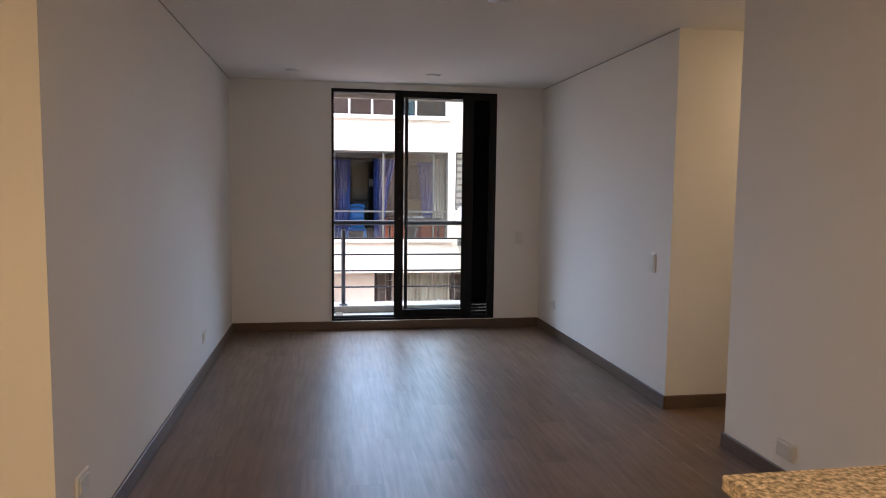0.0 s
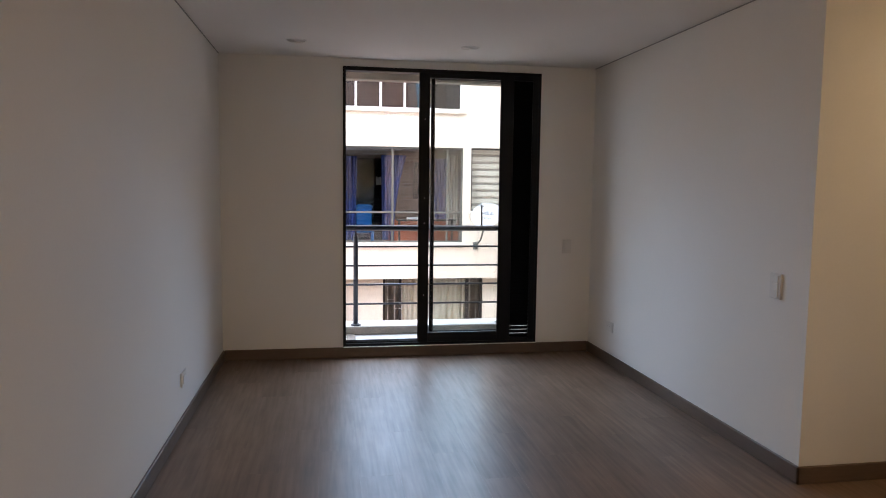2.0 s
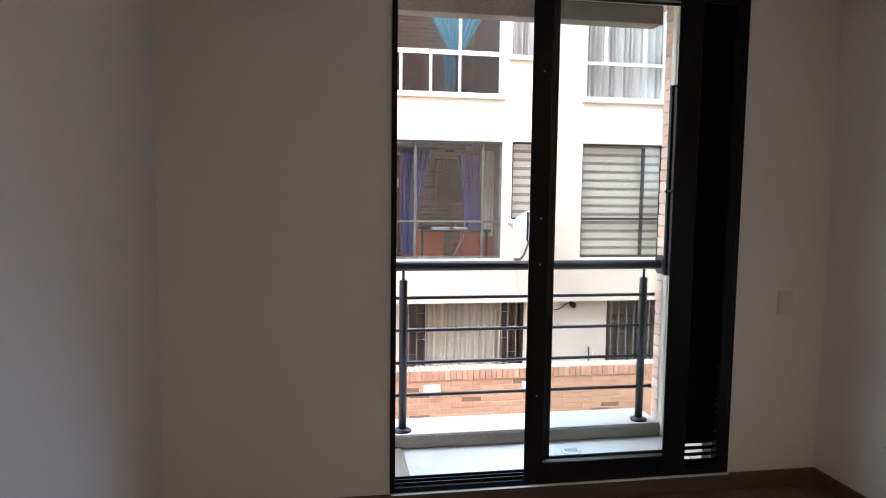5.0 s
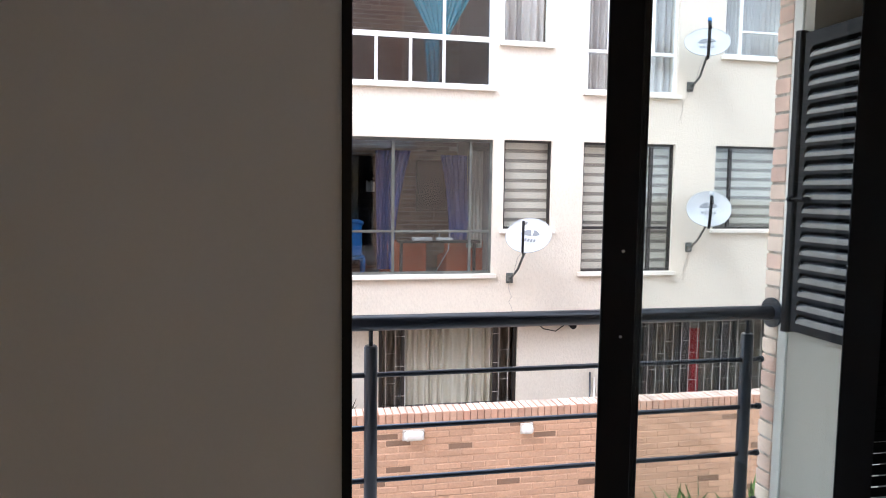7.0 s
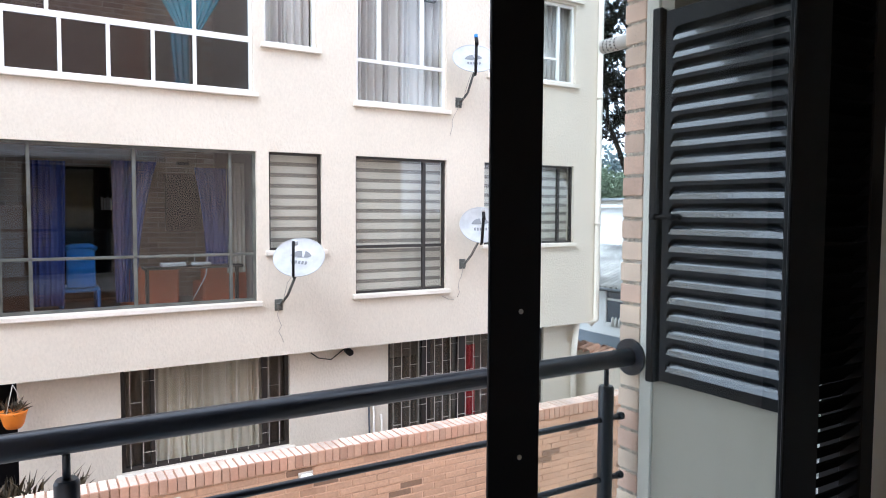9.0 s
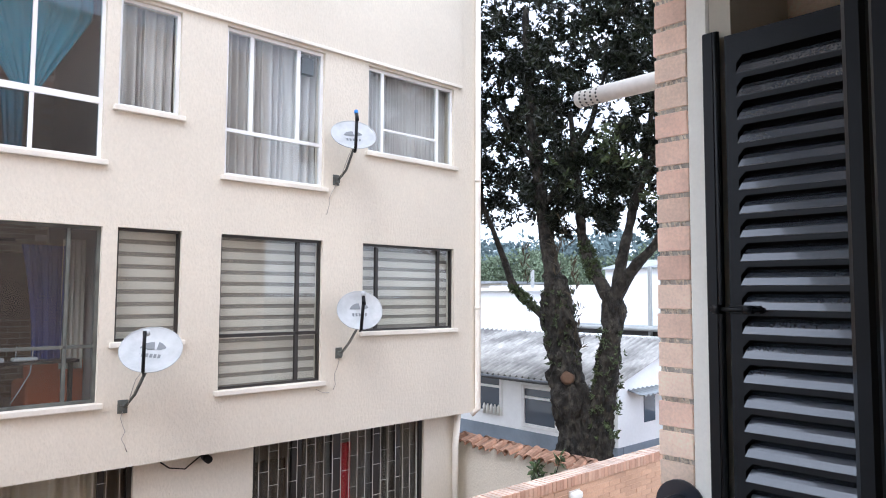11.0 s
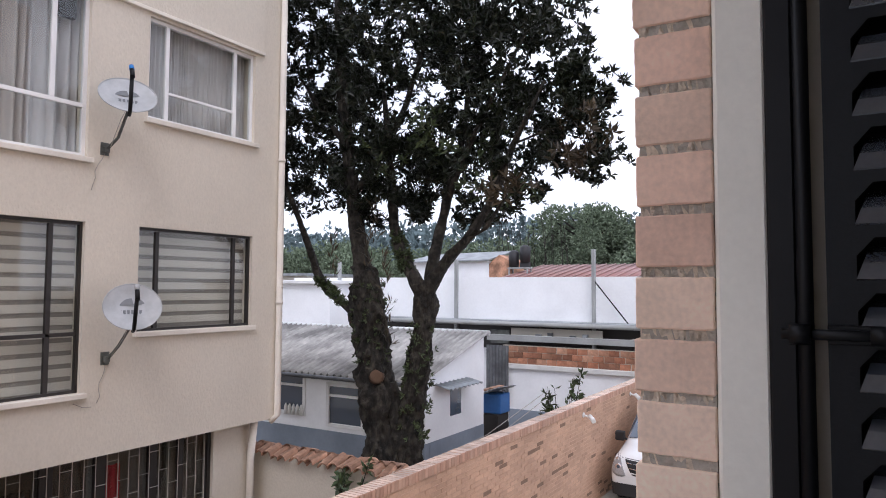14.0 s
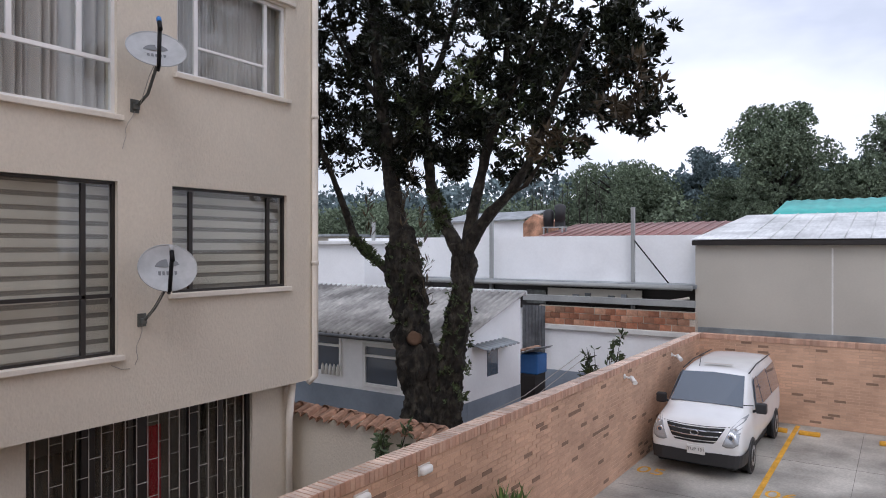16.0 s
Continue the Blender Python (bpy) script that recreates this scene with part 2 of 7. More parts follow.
def tube(bm, points, radii, sides=10, cap=True):
    """A tube along points, one radius for each."""
    rings = []
    pts = [Vector(p) for p in points]
    if not hasattr(radii, "__len__"):
        radii = [radii] * len(pts)
    for i, p in enumerate(pts):
        d = (pts[min(i + 1, len(pts) - 1)] - pts[max(i - 1, 0)]).normalized()
        a = d.orthogonal().normalized() if i == 0 else (rings[-1][1] - d * rings[-1][1].dot(d)).normalized()
        b = d.cross(a)
        ring = [bm.verts.new(p + radii[i] * (a * math.cos(k * math.tau / sides) + b * math.sin(k * math.tau / sides))) for k in range(sides)]
        rings.append((ring, a))
    for (r0, _), (r1, _) in zip(rings, rings[1:]):
        for k in range(sides):
            f = bm.faces.new((r0[k], r0[(k + 1) % sides], r1[(k + 1) % sides], r1[k]))
            f.smooth = True
    if cap:
        bm.faces.new(list(reversed(rings[0][0])))
        bm.faces.new(rings[-1][0])
    return bm


def pierced(bm, plane, u0, u1, z0, z1, d0, d1, holes):
    """A wall in the plane 'x' or 'y' from u0 to u1 and z0 to z1, d0 to d1 thick, with holes (u0, u1, z0, z1) through it."""
    us = sorted({u0, u1, *[h[0] for h in holes], *[h[1] for h in holes]})
    zs = sorted({z0, z1, *[h[2] for h in holes], *[h[3] for h in holes]})
    us, zs = [u for u in us if u0 <= u <= u1], [z for z in zs if z0 <= z <= z1]

    def solid(i, j):
        if not (0 <= i < len(us) - 1 and 0 <= j < len(zs) - 1):
            return False
        u, z = (us[i] + us[i + 1]) / 2, (zs[j] + zs[j + 1]) / 2
        return not any(h[0] < u < h[1] and h[2] < z < h[3] for h in holes)

    made = {}

    def vert(i, j, d):
        if (i, j, d) not in made:
            made[i, j, d] = bm.verts.new((us[i], d, zs[j]) if plane == "y" else (d, us[i], zs[j]))
        return made[i, j, d]

    for i in range(len(us) - 1):
        for j in range(len(zs) - 1):
            if not solid(i, j):
                continue
            bm.faces.new((vert(i, j, d0), vert(i + 1, j, d0), vert(i + 1, j + 1, d0), vert(i, j + 1, d0)))
            bm.faces.new((vert(i, j, d1), vert(i, j + 1, d1), vert(i + 1, j + 1, d1), vert(i + 1, j, d1)))
            for di, dj, a, b in ((-1, 0, (i, j), (i, j + 1)), (1, 0, (i + 1, j + 1), (i + 1, j)), (0, -1, (i + 1, j), (i, j)), (0, 1, (i, j + 1), (i + 1, j + 1))):
                if not solid(i + di, j + dj):
                    bm.faces.new((vert(*a, d0), vert(*b, d0), vert(*b, d1), vert(*a, d1)))
    bmesh.ops.recalc_face_normals(bm, faces=bm.faces)
    return bm


def obj(name, bm, mat, parent=None, label="", category="", group="", kind=""):
    me = bpy.data.meshes.new(name)
    bm.to_mesh(me)
    bm.free()
    me.materials.append(mat)
    ob = new(name, me)
    if parent:
        ob.parent = parent
        ob.matrix_parent_inverse = Matrix.Translation(-parent.location) if parent.parent is None else Matrix()
    return tagged(ob, label, category, group, kind)


def part(name, bm, mat, parent, label=""):
    return obj(name, bm, mat, parent, label)


def base(name, x, y, z, label, category, group="", kind=""):
    e = new(name)
    e.location = (x, y, z)
    e.empty_display_size = 0.1
    return tagged(e, label, category, group, kind)


def bx(*a, **k):
    return box(bmesh.new(), *a, **k)


def tb(*a, **k):
    return tube(bmesh.new(), *a, **k)


# ---- the flat ----
RX, CEIL, OPEN_Y0, OPEN_Y1, LEFT_END, BACK = 2.98, 2.35, -3.32, -2.66, -4.25, -8.0
WX0, WX1, WZ0, WZ1 = 0.925, 2.515, 0.09, 2.29
obj("wall_north", pierced(bmesh.new(), "y", -0.2, 3.18, 0.0, 2.6, 0.0, 0.14, [(WX0, WX1, WZ0, WZ1)]), WALL_PAINT, kind="structure", label="white painted wall around the balcony door", category="wall")
obj("wall_west", bx(-0.12, 0.0, LEFT_END, 0.0, 0, CEIL), WALL_PAINT, kind="structure", label="long white painted living room wall", category="wall")
obj("wall_west_return", bx(-2.0, -0.12, LEFT_END, LEFT_END + 0.12, 0, CEIL), WALL_PAINT, kind="structure", label="white painted wall return beside the kitchen", category="wall")
obj("wall_east", bx(RX, RX + 0.12, OPEN_Y1, 0.0, 0, CEIL), WALL_PAINT, kind="structure", label="white painted wall with a light switch", category="wall")
obj("wall_corridor_north", bx(RX + 0.12, 5.4, OPEN_Y1, OPEN_Y1 + 0.12, 0, CEIL), WALL_PAINT, kind="structure", label="white corridor wall in warm lamplight", category="wall")
obj("wall_corridor_south", bx(RX + 0.12, 5.4, OPEN_Y0 - 0.12, OPEN_Y0, 0, CEIL), WALL_PAINT, kind="structure", label="white corridor wall", category="wall")
obj("wall_corridor_end", bx(5.4, 5.52, OPEN_Y0 - 0.12, OPEN_Y1 + 0.12, 0, CEIL), WALL_PAINT, kind="structure", label="white wall closing the corridor", category="wall")
obj("wall_east_kitchen", bx(RX, RX + 0.12, BACK, OPEN_Y0, 0, CEIL), WALL_PAINT, kind="structure", label="white painted wall with a power outlet", category="wall")
obj("wall_south", bx(-2.12, 3.1, BACK - 0.12, BACK, 0, CEIL), WALL_PAINT, kind="structure", label="plain white kitchen back wall", category="wall")
obj("wall_west_kitchen", bx(-2.12, -2.0, BACK, LEFT_END + 0.12, 0, CEIL), WALL_PAINT, kind="structure", label="plain white kitchen side wall", category="wall")
obj("ceiling", bx(-2.12, 5.52, BACK - 0.12, -0.004, CEIL, CEIL + 0.2), CEILING_PAINT, kind="structure", label="flat white ceiling with a fine shadow joint", category="ceiling")
floor = obj("floor", bx(-2.12, 5.52, BACK - 0.12, 0.0, -0.2, -0.012), JOINT_DARK, kind="structure", label="brown wood plank floor", category="floor")


def baseboard(name, x0, x1, y0, y1):
    bm = bx(x0, x1, y0, y1, 0.0, 0.085, bevel=0.004)
    return obj(name, bm, BASEBOARD_WOOD, kind="structure", label="dark brown wooden baseboard", category="baseboard")


baseboard("baseboard_north", 0.014, RX - 0.014, -0.014, -0.0005)
baseboard("baseboard_west", 0.0005, 0.014, LEFT_END - 0.014, -0.0005)
baseboard("baseboard_west_return", -1.99, 0.014, LEFT_END - 0.014, LEFT_END - 0.0005)
baseboard("baseboard_east", RX - 0.014, RX - 0.0005, OPEN_Y1 - 0.014, -0.0005)
baseboard("baseboard_corridor", RX - 0.014, 5.39, OPEN_Y1 - 0.014, OPEN_Y1 - 0.0005)
baseboard("baseboard_east_kitchen", RX - 0.014, RX - 0.0005, BACK, OPEN_Y0 + 0.014)
baseboard("baseboard_corridor_south", RX - 0.014, 5.39, OPEN_Y0 + 0.0005, OPEN_Y0 + 0.014)

# ---- the balcony ----
SX = 2.47
obj("balcony_slab", bx(-1.4, SX, 0.14, 0.82, -0.22, 0.06, bevel=0.003), CONCRETE_PALE, kind="structure", label="pale concrete balcony slab", category="balcony")
obj("balcony_kerb", bx(-1.4, SX - 0.003, 0.55, 0.812, 0.06, 0.131, bevel=0.012, segments=2), CONCRETE, kind="structure", label="exposed aggregate concrete kerb under the railing", category="kerb")
# Pale strip puts the overexposed brightness of the kerb's top into colour.
obj("balcony_kerb_bright_top", bx(-1.4, SX - 0.004, 0.562, 0.814, 0.1312, 0.135, bevel=0.0015), CONCRETE_PALE, kind="structure", label="pale strip painting the bright light on the balcony kerb's top", category="kerb")
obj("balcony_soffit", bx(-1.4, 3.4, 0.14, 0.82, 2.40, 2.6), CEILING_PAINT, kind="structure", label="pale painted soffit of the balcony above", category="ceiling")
obj("balcony_soffit_lip", bx(-1.4, SX - 0.006, 0.70, 0.816, 2.30, 2.399, bevel=0.004), CONCRETE, kind="structure", label="aggregate concrete edge of the balcony above", category="beam")
obj("balcony_side_wall", pierced(bmesh.new(), "x", 0.14, 0.545, -0.3, 2.4, SX, SX + 0.3, [(0.165, 0.50, 1.0, 2.36)]), BALCONY_PAINT, kind="structure", label="beige painted side wall of the balcony", category="wall")
obj("balcony_jamb", bx(SX - 0.006, SX + 0.3, 0.545, 0.592, -0.3, 2.4, bevel=0.004), JAMB_PAINT, kind="structure", label="white painted strip at the end of the balcony wall", category="wall")
obj("balcony_left_wall", bx(-1.54, -1.4, 0.14, 0.82, -0.3, 1.06), BALCONY_PAINT, kind="structure", label="beige painted wall closing the balcony", category="wall")
obj("wall_outer_east", bx(3.18, 9, -0.2, 0.6, -2.9, 7), BRICK, kind="structure", label="brick outer wall of the flat's own building", category="wall")
obj("wall_outer_pier", bx(2.795, 3.179, 0.141, 0.6, -2.9, 2.399), BRICK, kind="structure", label="brick outer wall beside the balcony", category="wall")
obj("wall_outer_west", bx(-6, -0.2, 0.0, 0.14, -2.9, 7), BRICK, kind="structure", label="brick outer wall of the flat's own building", category="wall")
obj("wall_outer_low", bx(-0.2, 3.18, -0.1, 0.14, -2.9, -0.001), BRICK, kind="structure", label="brick outer wall below the flat", category="wall")
obj("wall_outer_high", bx(-0.2, 3.18, -0.1, 0.14, 2.6, 7), BRICK, kind="structure", label="brick outer wall above the flat", category="wall")
pillar = obj("brick_pillar", bx(SX - 0.0015, SX + 0.32, 0.593, 0.662, -2.85, 2.6), MORTAR, kind="structure", label="pink-beige facing brick pillar at the balcony's end", category="pillar")

drain = base("floor_drain", 1.9, 0.41, 0.06, "round white plastic drain in the balcony floor", "drain")
part("rim", tb([(1.9, 0.41, 0.0602), (1.9, 0.41, 0.063), (1.9, 0.41, 0.066)], [0.052, 0.052, 0.044], 24), PLASTIC_WHITE, drain)
for k in range(5):
    part("slot", bx(1.87 + 0.014 * k, 1.876 + 0.014 * k, 0.385, 0.435, 0.0655, 0.0668), SLOT_DARK, drain)
obj("balcony_cove", bx(0.965, 1.04, 0.1402, 0.549, 0.06, 0.075, bevel=0.006, segments=2), CONCRETE, kind="structure", label="aggregate strip along the balcony floor", category="kerb")

# sliding balcony door: outer frame, fixed leaf with glass and vent, open leaf behind it
door = base("sliding_balcony_door", 1.72, 0.0, WZ0, "black aluminium sliding balcony door standing half open", "door", kind="structure")
bm = bmesh.new()
box(bm, WX0, WX0 + 0.022, -0.012, 0.09, WZ0, WZ1, 0.002)
box(bm, WX1 - 0.022, WX1, -0.012, 0.09, WZ0, WZ1, 0.002)
box(bm, WX0 + 0.022, WX1 - 0.022, -0.012, 0.09, WZ1 - 0.03, WZ1, 0.002)
box(bm, WX0 + 0.022, WX1 - 0.022, -0.012, 0.09, WZ0, WZ0 + 0.022, 0.002)
for k in (0.012, 0.048, 0.08):
    box(bm, WX0 + 0.022, WX1 - 0.022, k - 0.003, k + 0.003, WZ0 + 0.022, WZ0 + 0.034)
part("frame", bm, BLACK_PAINT, door)
FIX_L, GLASS_R = 1.527, 2.174
leaf_bm = bmesh.new()
box(leaf_bm, FIX_L - 0.010, FIX_L + 0.076, -0.026, -0.019, WZ0 + 0.024, WZ1 - 0.03, 0.002)
box(leaf_bm, FIX_L + 0.05, FIX_L + 0.074, -0.0195, 0.022, WZ0 + 0.024, WZ1 - 0.03, 0.002)
box(leaf_bm, FIX_L + 0.076, GLASS_R + 0.07, -0.018, 0.022, WZ0 + 0.024, WZ0 + 0.10, 0.003)
box(leaf_bm, FIX_L + 0.076, GLASS_R + 0.07, -0.018, 0.022, WZ1 - 0.065, WZ1 - 0.03, 0.003)
box(leaf_bm, GLASS_R, GLASS_R + 0.111, -0.026, -0.019, WZ0 + 0.024, WZ1 - 0.03, 0.002)
box(leaf_bm, GLASS_R + 0.083, GLASS_R + 0.110, -0.0195, 0.022, WZ0 + 0.024, WZ1 - 0.03, 0.002)
box(leaf_bm, 2.445, WX1 - 0.022, -0.022, 0.022, WZ0 + 0.024, WZ1 - 0.03, 0.003)
box(leaf_bm, GLASS_R + 0.10, 2.445, -0.022, 0.022, WZ0 + 0.024, WZ0 + 0.045, 0.002)
box(leaf_bm, GLASS_R + 0.10, 2.445, -0.022, 0.022, WZ1 - 0.065, WZ1 - 0.03, 0.002)
leaf = part("leaf", leaf_bm, BLACK_PAINT, door)
pane_ob = part("pane", bx(FIX_L + 0.07, GLASS_R + 0.08, -0.003, 0.003, WZ0 + 0.095, WZ1 - 0.06), CLEAR_GLASS, leaf, "clear glass pane")
pane_ob.visible_shadow = False
slat_bm = bmesh.new()
vs = [slat_bm.verts.new(p) for p in ((2.285, -0.02, 0.0), (2.445, -0.02, 0.0), (2.445, 0.02, -0.030), (2.285, 0.02, -0.030), (2.285, -0.02, 0.004), (2.445, -0.02, 0.004), (2.445, 0.02, -0.026), (2.285, 0.02, -0.026))]
for q in ((0, 3, 2, 1), (4, 5, 6, 7), (0, 1, 5, 4), (1, 2, 6, 5), (2, 3, 7, 6), (3, 0, 4, 7)):
    slat_bm.faces.new([vs[i] for i in q])
low_slat = part("vent_slat", slat_bm, VENT_BLACK, leaf)
low_slat.location.z = WZ0 + 0.075
for k in range(1, 4):
    s2 = low_slat.copy()
    scene.collection.objects.link(s2)
    s2.location.z = WZ0 + 0.075 + 0.0305 * k
slat_bm = bmesh.new()
vs = [slat_bm.verts.new(p) for p in ((2.285, -0.02, 0.0), (2.445, -0.02, 0.0), (2.445, 0.02, -0.043), (2.285, 0.02, -0.043), (2.285, -0.02, 0.004), (2.445, -0.02, 0.004), (2.445, 0.02, -0.039), (2.285, 0.02, -0.039))]
for q in ((0, 3, 2, 1), (4, 5, 6, 7), (0, 1, 5, 4), (1, 2, 6, 5), (2, 3, 7, 6), (3, 0, 4, 7)):
    slat_bm.faces.new([vs[i] for i in q])
slat = part("vent_slat", slat_bm, VENT_BLACK, leaf)
slat.location.z = WZ0 + 0.075 + 0.0305 * 4
for k in range(5, 69):
    s2 = slat.copy()
    scene.collection.objects.link(s2)
    s2.location.z = WZ0 + 0.075 + 0.0305 * k
bm = bmesh.new()
box(bm, FIX_L + 0.095, FIX_L + 0.127, 0.036, 0.050, WZ0 + 0.034, WZ1 - 0.03, 0.003)
box(bm, FIX_L + 0.127, GLASS_R + 0.096, 0.036, 0.050, WZ0 + 0.034, WZ0 + 0.105, 0.003)
box(bm, FIX_L + 0.127, GLASS_R + 0.096, 0.036, 0.050, WZ1 - 0.07, WZ1 - 0.03, 0.003)
box(bm, GLASS_R + 0.096, GLASS_R + 0.111, 0.036, 0.050, WZ0 + 0.034, WZ1 - 0.03, 0.003)
leaf2 = part("open_leaf", bm, BLACK_PAINT, door)
pane_ob = part("pane", bx(FIX_L + 0.12, GLASS_R + 0.103, 0.041, 0.046, WZ0 + 0.1, WZ1 - 0.065), CLEAR_GLASS, leaf2, "clear glass pane")
pane_ob.visible_shadow = False
for z in (0.5, 1.08, 1.28, 1.9):
    part("screw", tb([(FIX_L + 0.04, -0.0265, z), (FIX_L + 0.04, -0.0285, z)], 0.0035, 8), CONCRETE_PALE, leaf)
obj("door_sill", bx(WX0 + 0.002, WX1 - 0.002, -0.03, 0.139, 0.0855, WZ0, bevel=0.002), JAMB_PAINT, kind="structure", label="pale sill strip below the balcony door", category="sill")

# railing
RY = 0.62
rail = base("balcony_railing", 1.7, RY, 0.135, "charcoal painted tubular steel balcony railing", "railing")
bm = bmesh.new()
tube(bm, [(-1.4, RY, 1.003), (SX - 0.012, RY, 1.003)], 0.025, 20)
part("handrail", bm, CHARCOAL, rail)
part("flange", tb([(SX - 0.016, RY, 1.003), (SX - 0.006, RY, 1.003)], 0.052, 28), CHARCOAL, rail)
for px in (-0.225, 1.05, 2.368):
    post = part("post", tb([(px, RY, 0.135), (px, RY, 0.925), (px, RY, 0.932)], [0.0215, 0.0215, 0.018], 18), CHARCOAL, rail)
    part("rod", tb([(px, RY, 0.93), (px, RY, 0.99)], 0.007, 10), CHARCOAL, post)
    part("base_plate", tb([(px, RY, 0.135), (px, RY, 0.142), (px, RY, 0.152)], [0.047, 0.047, 0.03], 24), CHARCOAL, post)
for z in (0.838, 0.668, 0.498, 0.325):
    part("bar", tb([(-1.4, RY, z), (2.43, RY, z)], 0.0085, 10), CHARCOAL, rail)
    for px in (2.43,):
        part("bar_end", tb([(px - 0.012, RY, z), (px + 0.002, RY, z)], 0.011, 10), CHARCOAL, rail)

# louvred cabinet door on the side wall
cab = base("louvred_cabinet_door", SX - 0.01, 0.33, 0.965, "black metal louvred door of the balcony heater cabinet", "cabinet door")
DX, Y0, Y1, Z0, Z1 = SX - 0.029, 0.1425, 0.500, 0.963, 1.937
a, b, PITCH, SLOT = Y0 + 0.014, Y1 - 0.022, 0.0456, 0.033
bm = bmesh.new()


def panel_face(*points):
    bm.faces.new([bm.verts.new((DX, y, z)) for y, z in points])


levels = [Z0]
for k in range(20):
    z = Z0 + 0.03 + PITCH * k
    panel_face((a, levels[-1]), (b, levels[-1]), (b, z), (a, z))
    panel_face((a, z + SLOT - 0.015), (a + 0.013, z + SLOT), (a, z + SLOT))
    panel_face((b, z + SLOT - 0.015), (b, z + SLOT), (b - 0.013, z + SLOT))
    levels += [z, z + SLOT - 0.015, z + SLOT]
panel_face((a, levels[-1]), (b, levels[-1]), (b, Z1), (a, Z1))
levels.append(Z1)
for low, high in zip(levels, levels[1:]):
    panel_face((Y0, low), (a, low), (a, high), (Y0, high))
    panel_face((b, low), (Y1, low), (Y1, high), (b, high))
    for y in (Y0, Y1):
        bm.faces.new([bm.verts.new(p) for p in ((DX, y, low), (SX - 0.001, y, low), (SX - 0.001, y, high), (DX, y, high))])
for z in (Z0, Z1):
    bm.faces.new([bm.verts.new(p) for p in ((DX, Y0, z), (DX, Y1, z), (SX - 0.001, Y1, z), (SX - 0.001, Y0, z))])
bmesh.ops.remove_doubles(bm, verts=bm.verts, dist=0.00002)
bmesh.ops.recalc_face_normals(bm, faces=bm.faces)
cab_body = part("panel", bm, LOUVRE_SHADED, cab)
# Black sheet paints the shade seen through the slots.
part("slot_shade", bx(SX - 0.004, SX - 0.0012, Y0 + 0.002, Y1 - 0.002, Z0 + 0.002, Z1 - 0.002), VENT_BLACK, cab)
lou = bmesh.new()
prof = [(-0.0012, -0.001), (-0.0005, 0.001), (0.0035, 0.0125), (0.0105, 0.0215), (0.0225, 0.0280)]
rows = [[lou.verts.new((x, a + 0.012 * z / SLOT, z)), lou.verts.new((x, b - 0.012 * z / SLOT, z))] for x, z in prof]
rows += [[lou.verts.new((x + 0.0012, a + 0.012 * z / SLOT, z - 0.0012)), lou.verts.new((x + 0.0012, b - 0.012 * z / SLOT, z - 0.0012))] for x, z in reversed(prof)]
for r0, r1 in zip(rows, rows[1:] + rows[:1]):
    lou.faces.new((r0[0], r0[1], r1[1], r1[0])).smooth = False
bmesh.ops.recalc_face_normals(lou, faces=lou.faces)
louvre = part("louvre", lou, LOUVRE_LIT, cab_body)
louvre.location = (DX, 0, Z0 + 0.03)
for k in range(1, 20):
    s2 = louvre.copy()
    scene.collection.objects.link(s2)
    s2.location = (DX, 0, Z0 + 0.03 + PITCH * k)
bm = bmesh.new()
tube(bm, [(DX - 0.002, 0.516, Z0 - 0.005), (DX - 0.002, 0.516, Z1 + 0.012)], 0.0065, 10)
box(bm, DX - 0.004, SX - 0.001, 0.522, 0.5445, Z0 - 0.01, Z1 + 0.015, 0.002)
part("hinge_post", bm, BLACK_PAINT, cab)
bm = bmesh.new()
tube(bm, [(DX - 0.012, 0.534, 1.402), (DX - 0.012, 0.43, 1.402)], 0.0045, 10)
tube(bm, [(DX - 0.012, 0.528, 1.402), (DX - 0.012, 0.512, 1.402)], 0.009, 12)
tube(bm, [(DX - 0.012, 0.47, 1.402), (DX - 0.012, 0.452, 1.402)], 0.008, 12)
box(bm, DX - 0.008, DX - 0.001, 0.44, 0.50, 1.394, 1.410, 0.001)
part("latch", bm, BLACK_PAINT, cab)
heater_pipe = base("heater_flue", SX + 0.12, 0.28, 1.9, "ribbed aluminium flue of the heater inside the balcony niche", "pipe")
ribs = [(SX + 0.12, 0.27, 1.86), (SX + 0.12, 0.27, 2.05), (SX + 0.125, 0.29, 2.13), (SX + 0.14, 0.33, 2.18), (SX + 0.16, 0.42, 2.20), (SX + 0.16, 0.497, 2.20)]
bm = bmesh.new()
tube(bm, ribs, 0.05, 20)
part("duct", bm, STEEL_FOIL, heater_pipe)
for q0, q1 in zip(ribs, ribs[1:]):
    q0, q1 = Vector(q0), Vector(q1)
    for k in range(4):
        c0 = q0.lerp(q1, (k + 0.3) / 4)
        part("rib", tb([c0, c0 + (q1 - q0).normalized() * 0.006], 0.0535, 20), STEEL_FOIL, heater_pipe)
# flue
flue = base("flue_pipe", 2.82, 0.67, 2.015, "pale metal flue pipe with a perforated end", "pipe")
PIPE = material("galvanised_pipe", (0.62, 0.58, 0.53), 0.5, 0.2, grain=60, vary=0.15, bump=0.05)
part("pipe", tb([(2.82, 0.60, 2.015), (2.82, 0.9, 2.015), (2.82, 1.12, 2.015)], 0.025, 24), PIPE, flue)
part("end_cap", tb([(2.82, 1.12, 2.015), (2.82, 1.126, 2.015)], 0.021, 24), PIPE, flue)
for i in range(4):
    for k in range(14):
        an = math.tau * (k + 0.5 * (i % 2)) / 14
        d = Vector((math.cos(an), 0, math.sin(an)))
        c = Vector((2.82, 1.045 + 0.019 * i, 2.015))
        part("hole", tb([c + d * 0.024, c + d * 0.0256], 0.0036, 6), SLOT_DARK, flue)

